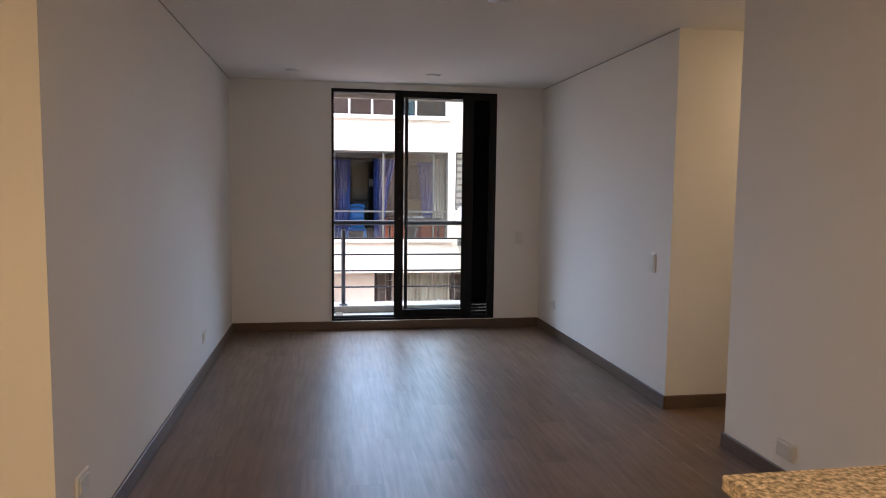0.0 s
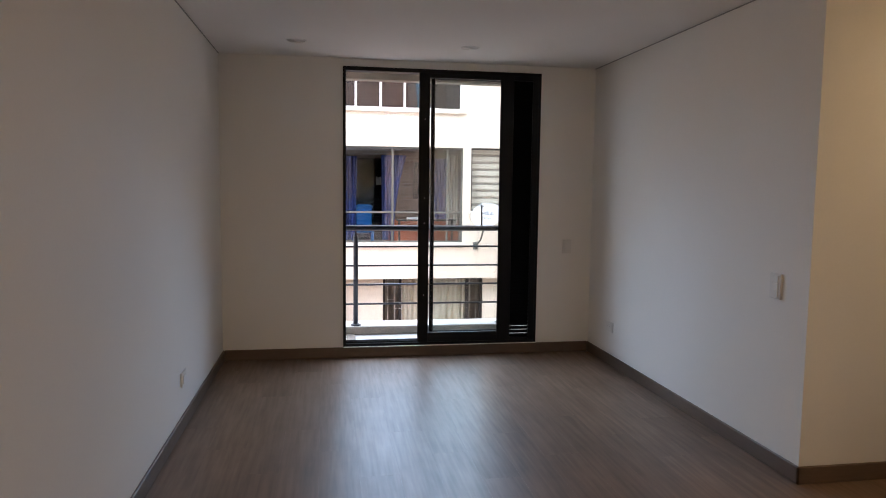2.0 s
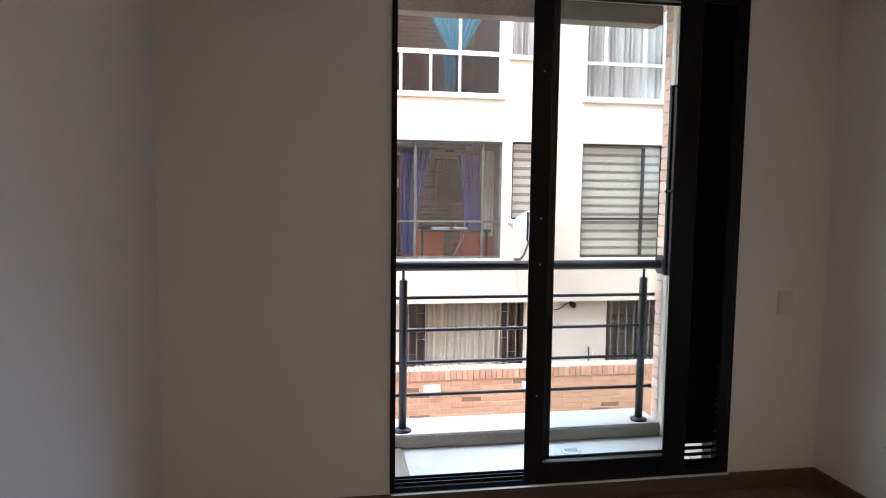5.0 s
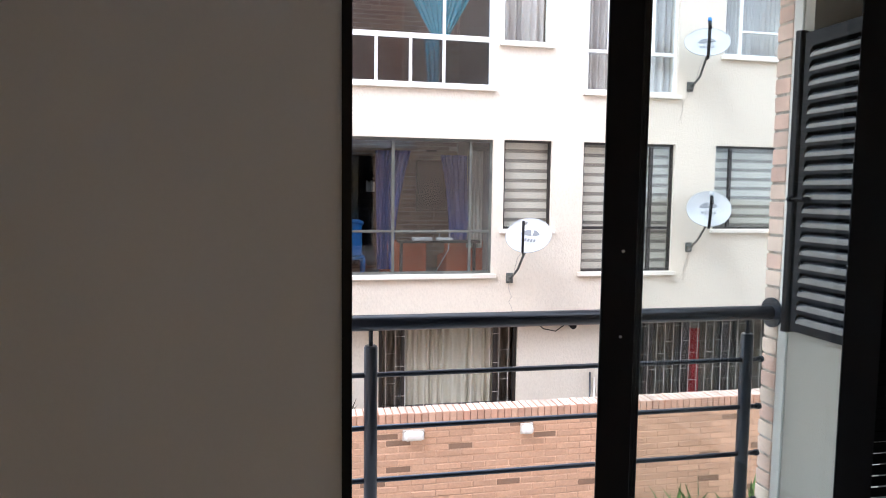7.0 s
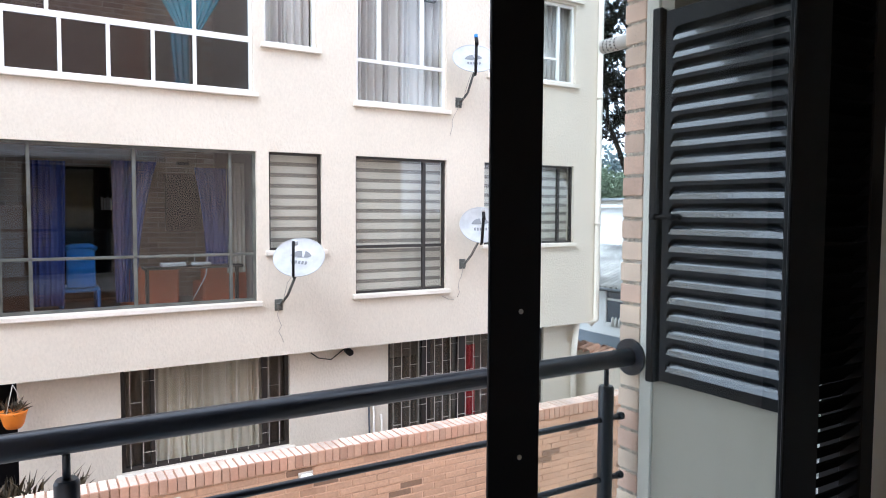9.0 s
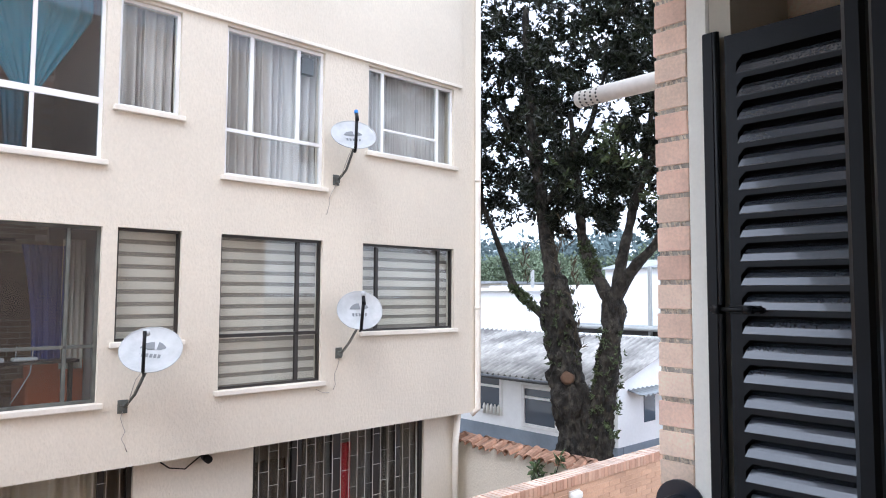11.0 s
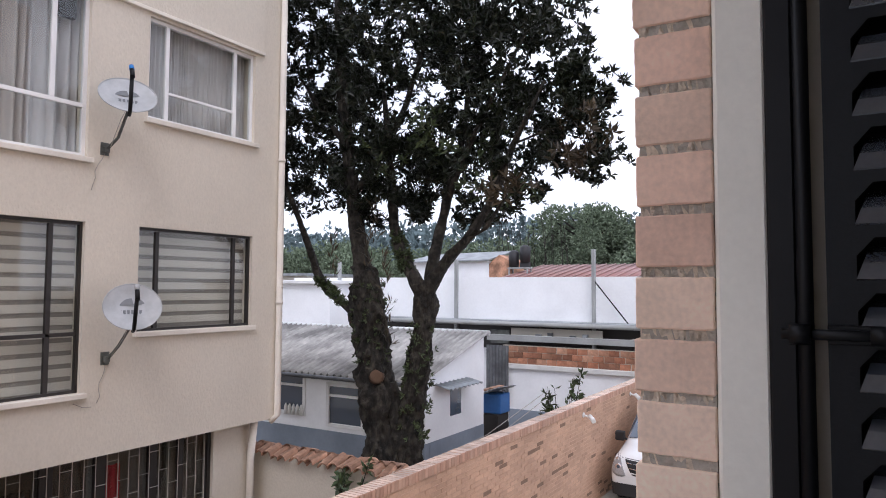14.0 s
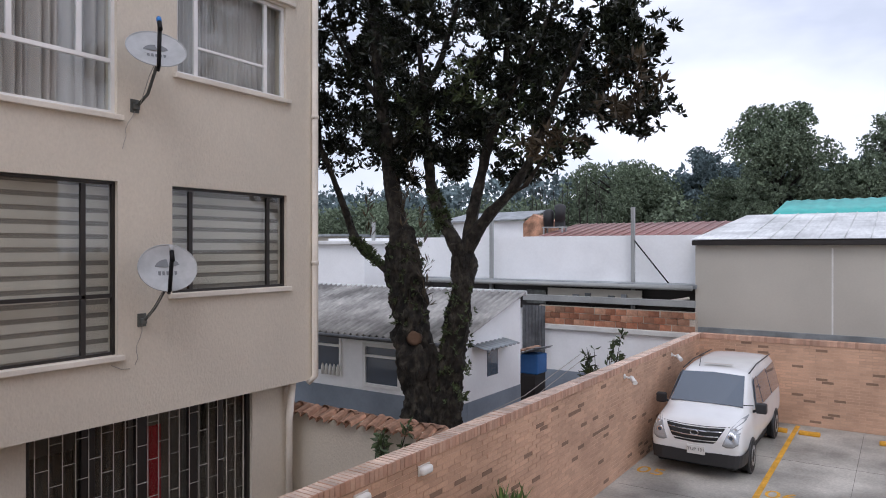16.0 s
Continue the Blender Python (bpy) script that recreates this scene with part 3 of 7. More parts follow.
# ---- outside ground ----
F = 7.48
G = -2.85
obj("ground", bx(-600, 900, -600, 900, G - 0.5, G), EARTH, kind="structure", label="earth ground reaching the horizon", category="ground")
parking = obj("parking_ground", bx(-12, 20.5, -14, 5.1, G - 0.02, G + 0.02), ASPHALT_CONCRETE, kind="structure", label="stained grey concrete parking ground with yellow bay lines", category="pavement")
# ---- the apartment building across ----
BLIND = material("zebra_blind_cloth", (0.60, 0.555, 0.49), 0.9, grain=200, vary=0.05, bump=0.05, stain=2, stain_amount=0.06)
BLIND_GREY = material("zebra_blind_sheer", (0.24, 0.215, 0.19), 0.9, grain=200, vary=0.06, bump=0)
SHEER = material("white_curtain_cloth", (0.56, 0.53, 0.52), 0.95, grain=90, vary=0.08, bump=0.1, stain=2, stain_amount=0.1)
BEIGE_CLOTH = material("beige_curtain_cloth", (0.66, 0.60, 0.50), 0.95, grain=90, vary=0.1, bump=0.1)
BLUE_CLOTH = material("blue_curtain_cloth", (0.06, 0.10, 0.34), 0.9, grain=70, vary=0.12, bump=0.1)
TEAL_CLOTH = material("turquoise_curtain_cloth", (0.05, 0.42, 0.52), 0.9, grain=70, vary=0.1, bump=0.1)
INNER_BRICK = material("inner_brick", (0.33, 0.24, 0.18), 0.9, grain=12, vary=0.2, bump=0.2, random_shade=0.25)
BROWN_WOOD = material("brown_cupboard_wood", (0.24, 0.11, 0.06), 0.5, grain=8, vary=0.3, bump=0.05, stretch=(1, 1, 6))
# Black of the television, also used to paint shade in two openings.
SCREEN_SHADE_BLACK = material("black_screen_and_shade", (0.006, 0.006, 0.008), 0.4, bump=0, spec=0.1)
ORANGE = material("orange_upholstery", (0.62, 0.12, 0.03), 0.6, grain=30, vary=0.15, bump=0.05)
BLUE_PLASTIC = material("blue_plastic", (0.02, 0.20, 0.58), 0.4, grain=30, vary=0.08, bump=0)
CABLE = material("cable_grey", (0.40, 0.37, 0.33), 0.7, bump=0)
DISH_WHITE = material("grey_white_dish", (0.43, 0.445, 0.455), 0.5, grain=60, vary=0.06, bump=0.04, stain=6, stain_amount=0.12)
DISH_MARK = material("grey_print", (0.16, 0.17, 0.18), 0.6, bump=0)
GRILLE = material("pale_grille_paint", (0.56, 0.53, 0.48), 0.6, grain=60, vary=0.1, bump=0.05)

BW = [(0.73, 3.365, 0.31, 2.115), (3.515, 4.195, 0.92, 2.12), (4.655, 6.035, 0.32, 2.12), (6.675, 8.385, 0.925, 2.12)]
UW = [(0.28, 3.335, 2.81, 4.60), (3.47, 4.13, 3.41, 4.60), (4.67, 6.03, 2.81, 4.60), (6.74, 8.38, 3.39, 4.60)]
GW = [(1.86, 3.84, -1.62, -0.40), (5.25, 8.02, -2.0, -0.40), (-0.4, 0.86, G, -0.40)]
facing = base("apartment_building", 4, F, G, "cream stucco apartment building with white and brown window frames", "building")
part("upper_wall", pierced(bmesh.new(), "y", -6, 8.95, -0.38, 7.5, F, F + 0.22, BW + UW), STUCCO, facing)
part("ground_floor_wall", pierced(bmesh.new(), "y", -6, 8.72, G, -0.382, F + 0.25, F + 0.45, GW), STUCCO, facing)
part("side_wall", bx(8.73, 8.95, F + 0.22, F + 9, -0.38, 7.5), STUCCO, facing)
part("side_wall", bx(8.5, 8.72, F + 0.45, F + 9, G, -0.382), STUCCO, facing)
part("overhang_soffit", bx(-6, 8.73, F + 0.22, F + 9, -0.378, -0.15), STUCCO, facing)
part("roof", bx(-6, 8.95, F, F + 9, 7.5, 7.7), CONCRETE_PALE, facing)
part("rear_wall", bx(-6, 8.73, F + 9, F + 9.2, G, 7.5), STUCCO, facing)
part("west_wall", bx(-6.2, -6, F, F + 9.2, G, 7.5), STUCCO, facing)
part("storey_slab", bx(-5.9, 8.7, F + 0.23, F + 8.9, 2.3, 2.55), ROOM_SHADE, facing)
part("storey_slab", bx(-5.9, 8.7, F + 0.23, F + 8.9, 4.75, 5.0), ROOM_SHADE, facing)
part("window_head_ledge", bx(-6, 8.52, F - 0.045, F - 0.001, 4.635, 4.68, bevel=0.006), STUCCO_SILL, facing)
part("upper_band", bx(-6, 8.52, F - 0.028, F - 0.002, 4.68, 7.5), STUCCO, facing)
part("downpipe", tb([(8.86, F - 0.05, 7.4), (8.86, F - 0.05, -0.33), (8.80, F + 0.03, -0.42)], 0.045, 14), STUCCO_SILL, facing)
part("downpipe", tb([(8.60, F + 0.12, -0.40), (8.60, F + 0.18, -0.9), (8.60, F + 0.18, G)], 0.05, 14), STUCCO_SILL, facing)
for z in (3.2, 1.2):
    part("pipe_collar", tb([(8.86, F - 0.05, z), (8.86, F - 0.05, z + 0.05)], 0.052, 14), STUCCO_SILL, facing)
part("dividing_wall", bx(3.40, 3.46, F + 0.23, F + 4, -0.1, 4.75), ROOM_SHADE, facing)
part("room_backing", bx(3.47, 8.7, F + 0.75, F + 0.8, -0.1, 4.75), ROOM_SHADE, facing)
part("room_backing", bx(0.9, 8.4, F + 0.9, F + 0.95, G, -0.4), ROOM_SHADE, facing)
# Black sheet paints the shade inside the ground floor opening.
part("ground_room_shade", bx(-0.6, 0.9, F + 0.7, F + 0.75, G, -0.4), SCREEN_SHADE_BLACK, facing)


def facade_window(hole, mat, frame_w, bars, panes, sill=True, y=F + 0.05, glass=FACADE_GLASS, low_glass=None):
    """bars: (x0, x1, z0, z1) pieces of the frame; panes: (x0, x1, z0, z1)."""
    x0, x1, z0, z1 = hole
    bm = bmesh.new()
    w = frame_w
    pierced(bm, "y", x0, x1, z0, z1, y, y + 0.05, [(x0 + w, x1 - w, z0 + w, z1 - w)])
    win = part("window", bm, mat, facing)
    for a, b, c, d in bars:
        part("mullion" if d - c > b - a else "transom", bx(a, b, y + 0.004, y + 0.046, c, d, bevel=0.003), mat, win)
    for a, b, c, d in panes:
        g = part("pane", bx(a, b, y + 0.022, y + 0.027, c, d), low_glass if low_glass and c == panes[0][2] else glass, win)
        g.visible_shadow = False
    if sill:
        part("sill", bx(x0 - 0.05, x1 + 0.05, F - 0.055, F + 0.05, z0 - 0.06, z0 - 0.002, bevel=0.008, segments=2), STUCCO_SILL, win)
    return win


def blind(win, x0, x1, z0, z1, y=F + 0.16, phase=0.0):
    part("blind_sheer", bx(x0, x1, y + 0.008, y + 0.010, z0, z1), BLIND_GREY, win)
    me = None
    z = z1 - 0.02 - phase
    while z - 0.085 > z0:
        if me is None:
            s = part("blind_slat", bx(x0, x1, y, y + 0.003, -0.085, 0.0), BLIND, win)
            me = s.data
        else:
            s = new("blind_slat", me)
            s.parent = win
        s.location.z = z
        z -= 0.135


def cloth(name, x0, x1, z0, z1, y, mat, parent, folds=8, amp=0.025, pinch=None, seed=1):
    """A hanging cloth with folds; pinch(v) gives the share of its width at height v (0 foot, 1 head), drawn to x0, x1 by its second value."""
    rnd = random.Random(seed)
    bm = bmesh.new()
    nx, nz = folds * 8, 14
    knots = [0.0]
    for _ in range(folds):
        knots.append(knots[-1] + rnd.uniform(0.45, 1.6))
    depth = [rnd.uniform(0.35, 1.25) for _ in range(folds + 1)]
    lean = [rnd.uniform(-0.5, 0.5) for _ in range(folds + 1)]
    rows = []
    for j in range(nz + 1):
        v = j / nz
        l, r = pinch(v) if pinch else (0.0, 1.0)
        row = []
        for i in range(nx + 1):
            k, w = min(i // 8, folds - 1), (i - 8 * min(i // 8, folds - 1)) / 8
            u = (knots[k] + (knots[k + 1] - knots[k]) * w) / knots[-1]
            x = x0 + (x1 - x0) * (l + (r - l) * min(1, max(0, u + 0.25 * lean[k] * (0.5 - v) / folds)))
            deep = depth[k] + (depth[k + 1] - depth[k]) * w
            yy = y + amp * deep * math.sin(w * math.tau + 0.8 * lean[k] * (1 - v)) + 0.35 * amp * noise.noise(Vector((u * folds * 2.3 + seed, v * 1.6, seed)))
            row.append(bm.verts.new((x, yy, z0 + (z1 - z0) * v)))
        rows.append(row)
    for j in range(nz):
        for i in range(nx):
            f = bm.faces.new((rows[j][i], rows[j][i + 1], rows[j + 1][i + 1], rows[j + 1][i]))
            f.smooth = True
    return part(name, bm, mat, parent)


# middle storey
bars = [(1.0, 1.035, 0.33, 2.08), (2.0, 2.04, 0.33, 2.08), (3.05, 3.085, 0.33, 2.08), (0.76, 3.33, 0.868, 0.90)]
w1 = facade_window(BW[0], FRAME_STEEL, 0.035, bars, [(a, b, c, d) for a, b in ((0.765, 1.0), (1.035, 2.0), (2.04, 3.05), (3.085, 3.325)) for c, d in ((0.335, 0.868), (0.90, 2.075))], glass=DARK_GLASS)
w2 = facade_window(BW[1], FRAME_BROWN, 0.03, [], [(3.54, 4.17, 0.94, 2.09)])
w3 = facade_window(BW[2], FRAME_BROWN, 0.03, [(5.68, 5.73, 0.34, 2.08), (4.68, 6.0, 0.915, 0.955)], [(4.68, 5.68, 0.34, 0.915), (5.73, 6.0, 0.34, 0.915), (4.68, 5.68, 0.955, 2.08), (5.73, 6.0, 0.955, 2.08)])
w4 = facade_window(BW[3], FRAME_BROWN, 0.03, [(6.93, 6.98, 0.95, 2.08), (8.09, 8.14, 0.95, 2.08)], [(6.70, 6.93, 0.95, 2.09), (6.98, 8.09, 0.95, 2.09), (8.14, 8.36, 0.95, 2.09)])
blind(w2, 3.52, 4.19, 0.93, 2.115)
blind(w3, 4.66, 6.03, 0.33, 2.11, phase=0.03)
blind(w4, 6.68, 8.38, 0.94, 2.11, phase=0.06)
# upper storey
bars = [(2.665, 2.705, 3.47, 4.57), (1.2, 1.24, 3.47, 4.57), (0.31, 3.305, 3.40, 3.47)] + [(x - 0.02, x + 0.02, 2.845, 3.40) for x in (0.82, 1.33, 1.79, 2.24, 2.685)]
v1 = facade_window(UW[0], FRAME_WHITE, 0.035, bars, [(a, b, 2.845, 3.40) for a, b in ((0.315, 0.80), (0.84, 1.31), (1.35, 1.77), (1.81, 2.22), (2.26, 2.665), (2.705, 3.30))] + [(0.315, 1.2, 3.47, 4.565), (1.24, 2.665, 3.47, 4.565), (2.705, 3.30, 3.47, 4.565)], glass=DARK_GLASS, low_glass=SMOKED_GLASS)
v2 = facade_window(UW[1], FRAME_WHITE, 0.035, [], [(3.505, 4.095, 3.445, 4.565)])
v3 = facade_window(UW[2], FRAME_WHITE, 0.04, [(4.71, 5.99, 3.345, 3.39), (4.99, 5.04, 3.39, 4.56), (5.64, 5.69, 3.39, 4.56)], [(4.71, 5.99, 2.85, 3.345), (4.71, 4.99, 3.39, 4.56), (5.04, 5.64, 3.39, 4.56), (5.69, 5.99, 3.39, 4.56)])
v4 = facade_window(UW[3], FRAME_WHITE, 0.04, [(7.0, 7.05, 3.43, 4.56), (8.05, 8.1, 3.43, 4.56), (7.05, 8.05, 3.74, 3.77)], [(6.78, 7.0, 3.43, 4.56), (7.05, 8.05, 3.43, 3.74), (7.05, 8.05, 3.77, 4.56), (8.1, 8.34, 3.43, 4.56)])
cloth("curtain", 3.48, 4.12, 3.40, 4.62, F + 0.25, SHEER, v2, 7, 0.05, seed=2)
cloth("curtain", 4.66, 6.04, 2.80, 4.62, F + 0.25, SHEER, v3, 14, 0.05, seed=3)
cloth("curtain", 6.73, 8.40, 3.38, 4.62, F + 0.22, SHEER, v4, 30, 0.026, seed=4)
part("brown_box", bx(5.75, 5.93, F + 0.12, F + 0.2, 4.3, 4.52, bevel=0.004), FRAME_BROWN, v3)
cloth("curtain", 2.05, 3.30, 3.46, 4.62, F + 0.35, TEAL_CLOTH, v1, 10, 0.03, lambda v: (0.44 - 0.44 * min(1, 1.25 * v), 0.58 + 0.42 * min(1, 1.25 * v)), seed=5)
cloth("curtain", 2.47, 2.68, 2.75, 3.46, F + 0.36, TEAL_CLOTH, v1, 3, 0.02, lambda v: (0.3 * (1 - v), 1.0), seed=25)
cloth("curtain", 0.3, 1.0, 2.75, 4.62, F + 0.35, TEAL_CLOTH, v1, 6, 0.03, lambda v: (0.0, 0.35 + 0.65 * max(0, v - 0.3)), seed=6)

# brick rooms behind the wide windows
for z0, z1 in ((0.1, 2.3), (2.6, 4.75)):
    part("inner_wall", bx(-0.9, 3.4, F + 2.3, F + 2.45, z0, z1), MORTAR, facing)
    part("inner_floor", bx(-0.9, 3.4, F + 0.23, F + 2.3, z0 - 0.05, z0 + 0.05), ROOM_SHADE, facing)
    part("inner_side_wall", bx(-0.9, -0.8, F + 0.23, F + 2.3, z0, z1), ROOM_SHADE, facing)
inner = bmesh.new()
for z0, z1 in ((0.15, 2.28), (2.65, 4.72)):
    row = 0
    z = z0
    while z < z1:
        x = -0.8 + (0.13 if row % 2 else 0.0)
        while x < 3.2:
            q = [inner.verts.new(p) for p in ((x, F + 2.29, z), (x + 0.25, F + 2.29, z), (x + 0.25, F + 2.29, z + 0.062), (x, F + 2.29, z + 0.062))]
            inner.faces.new(q)
            x += 0.262
        z += 0.072
        row += 1
tagged(part("inner_bricks", inner, INNER_BRICK, facing), kind="stuff")
part("television", bx(2.68, 3.40, F + 2.15, F + 2.20, 1.10, 1.92, bevel=0.008), SCREEN_SHADE_BLACK, facing)
part("wall_vent", bx(2.86, 3.02, F + 2.24, F + 2.285, 2.06, 2.10), FRAME_BROWN, facing)
part("low_cupboard", bx(0.45, 1.0, F + 1.7, F + 2.2, 0.15, 1.45, bevel=0.01), BROWN_WOOD, facing)
for k in range(4):
    part("book", bx(1.86 + 0.035 * k, 1.885 + 0.035 * k, F + 2.12, F + 2.19, 1.40, 1.58 - 0.02 * (k % 2), bevel=0.002), PLASTIC_WHITE, facing)
# Black panel paints the shade of an unlit doorway.
part("doorway_shade_panel", bx(1.30, 2.03, F + 2.2, F + 2.27, 0.2, 1.98), SCREEN_SHADE_BLACK, facing)
cloth("curtain", 1.00, 1.40, 0.32, 1.95, F + 0.6, BLUE_CLOTH, w1, 6, 0.045, lambda v: (0.05, 0.85 + 0.1 * v), seed=7)
cloth("curtain", 1.84, 2.34, 0.32, 1.98, F + 0.6, BLUE_CLOTH, w1, 8, 0.045, lambda v: (0.06 - 0.06 * v, 0.52 + 0.48 * v * v), seed=8)
cloth("curtain", 2.76, 3.20, 0.72, 1.93, F + 0.6, BLUE_CLOTH, w1, 7, 0.045, lambda v: (0.30 - 0.30 * v * v, 0.92 + 0.08 * v), seed=9)
cloth("curtain", 3.14, 3.37, 0.62, 2.0, F + 0.55, BEIGE_CLOTH, w1, 4, 0.03, seed=10)
for a, b in ((1.98, 2.58), (2.86, 3.50)):
    sofa = base("orange_sofa", (a + b) / 2, F + 0.75, 0.15, "orange upholstered seat back inside the room across", "sofa")
    part("backrest", bx(a, b, F + 0.62, F + 0.80, 0.18, 0.72, bevel=0.04, segments=3), ORANGE, sofa)
    part("seat", bx(a, b, F + 0.80, F + 1.3, 0.16, 0.48, bevel=0.04, segments=2), ORANGE, sofa)
chair = base("blue_chair", 1.55, F + 0.8, 0.15, "blue plastic chair inside the room across", "chair")
bm = bmesh.new()
tube(bm, [(1.36, F + 0.75, 0.95), (1.42, F + 0.72, 0.985), (1.62, F + 0.72, 0.985), (1.68, F + 0.75, 0.95)], 0.03, 10)
box(bm, 1.37, 1.67, F + 0.735, F + 0.765, 0.5, 0.97, 0.012)
part("backrest", bm, BLUE_PLASTIC, chair)
part("seat", bx(1.30, 1.72, F + 0.76, F + 1.2, 0.44, 0.50, bevel=0.02), BLUE_PLASTIC, chair)
for sx, sy in ((1.32, F + 0.72), (1.70, F + 0.72), (1.32, F + 1.18), (1.70, F + 1.18)):
    part("leg", tb([(sx, sy, 0.15), (sx, sy, 0.46)], 0.02, 8), BLUE_PLASTIC, chair)
table = base("small_desk", 2.75, F + 0.6, 0.15, "dark desk with papers and a router behind the glass", "desk")
part("tabletop", bx(2.15, 3.3, F + 0.38, F + 0.62, 0.70, 0.735, bevel=0.004), FRAME_BROWN, table)
for lx in (2.2, 3.25):
    part("leg", bx(lx - 0.02, lx + 0.02, F + 0.5, F + 0.54, 0.15, 0.70), FRAME_BROWN, table)
obj("paper_stack", bx(2.35, 2.62, F + 0.40, F + 0.55, 0.736, 0.775, bevel=0.004), PLASTIC_WHITE, label="stack of white papers on the desk across", category="papers")
router = base("router", 2.78, F + 0.47, 0.736, "white router with two aerials on the desk across", "router")
part("case", bx(2.70, 2.92, F + 0.42, F + 0.55, 0.736, 0.77, bevel=0.008), PLASTIC_WHITE, router)
for ax in (2.74, 2.89):
    part("aerial", tb([(ax, F + 0.53, 0.76), (ax + 0.01, F + 0.54, 0.88)], 0.006, 6), PLASTIC_WHITE, router)
part("cable", tb([(2.86, F + 0.40, 0.74), (2.84, F + 0.36, 0.62), (2.75, F + 0.36, 0.45), (2.68, F + 0.36, 0.33)], 0.005, 6), PLASTIC_WHITE, router)


# ground floor windows with grilles
def grille_window(hole, posts):
    x0, x1, z0, z1 = hole
    y = F + 0.30
    bm = bmesh.new()
    pierced(bm, "y", x0, x1, z0, z1, y, y + 0.05, [(x0 + 0.05, x1 - 0.05, z0 + 0.05, z1 - 0.03)])
    win = part("window", bm, FRAME_BROWN, facing)
    for a, b in posts:
        part("mullion", bx(a, b, y + 0.002, y + 0.048, z0 + 0.05, z1 - 0.03, bevel=0.004), FRAME_BROWN, win)
    g = part("pane", bx(x0 + 0.02, x1 - 0.02, y + 0.055, y + 0.06, z0 + 0.02, z1 - 0.01), FACADE_GLASS, win)
    g.visible_shadow = False
    part("sill", bx(x0 - 0.06, x1 + 0.06, F + 0.18, F + 0.30, z0 - 0.06, z0 - 0.002, bevel=0.006), STUCCO_SILL, win)
    x = x0 + 0.1
    k = 0
    while x < x1 - 0.06:
        part("grille_bar", bx(x - 0.003, x + 0.003, y - 0.010, y - 0.003, z0 + 0.03, z1 - 0.02), GRILLE, win)
        zz = z0 + (0.2 if k % 2 else 0.38)
        while zz < z1 - 0.05:
            if x + 0.135 < x1 - 0.06:
                part("grille_tie", bx(x + 0.0035, x + 0.1315, y - 0.010, y - 0.003, zz - 0.003, zz + 0.003), GRILLE, win)
            zz += 0.42
        x += 0.135
        k += 1
    return win


g1 = grille_window(GW[0], [(2.18, 2.24), (3.50, 3.56)])
cloth("curtain", 2.22, 3.55, -1.64, -0.38, F + 0.42, BEIGE_CLOTH, g1, 15, 0.03, seed=12)
g2 = grille_window(GW[1], [(5.82, 5.96), (6.42, 6.56), (7.1, 7.22), (7.52, 7.6)])
# Curtain colour darkened to paint in the shade behind the grille.
SHADED_CLOTH = material("shaded_curtain_cloth", (0.11, 0.10, 0.088), 0.95, grain=90, vary=0.1, bump=0.1)
cloth("curtain", 5.3, 5.85, -2.0, -0.7, F + 0.52, SHADED_CLOTH, g2, 5, 0.03, seed=13)
cloth("curtain", 5.95, 6.45, -2.0, -0.38, F + 0.5, SHADED_CLOTH, g2, 5, 0.03, seed=14)
RED_CLOTH = material("dark_red_cloth", (0.38, 0.02, 0.03), 0.9, grain=60, vary=0.15, bump=0.1)
cloth("red_cloth", 6.60, 6.82, -1.7, -0.62, F + 0.44, RED_CLOTH, g2, 2, 0.03, seed=15)
cloth("curtain", 7.24, 7.5, -2.0, -0.5, F + 0.5, SHADED_CLOTH, g2, 3, 0.03, seed=16)


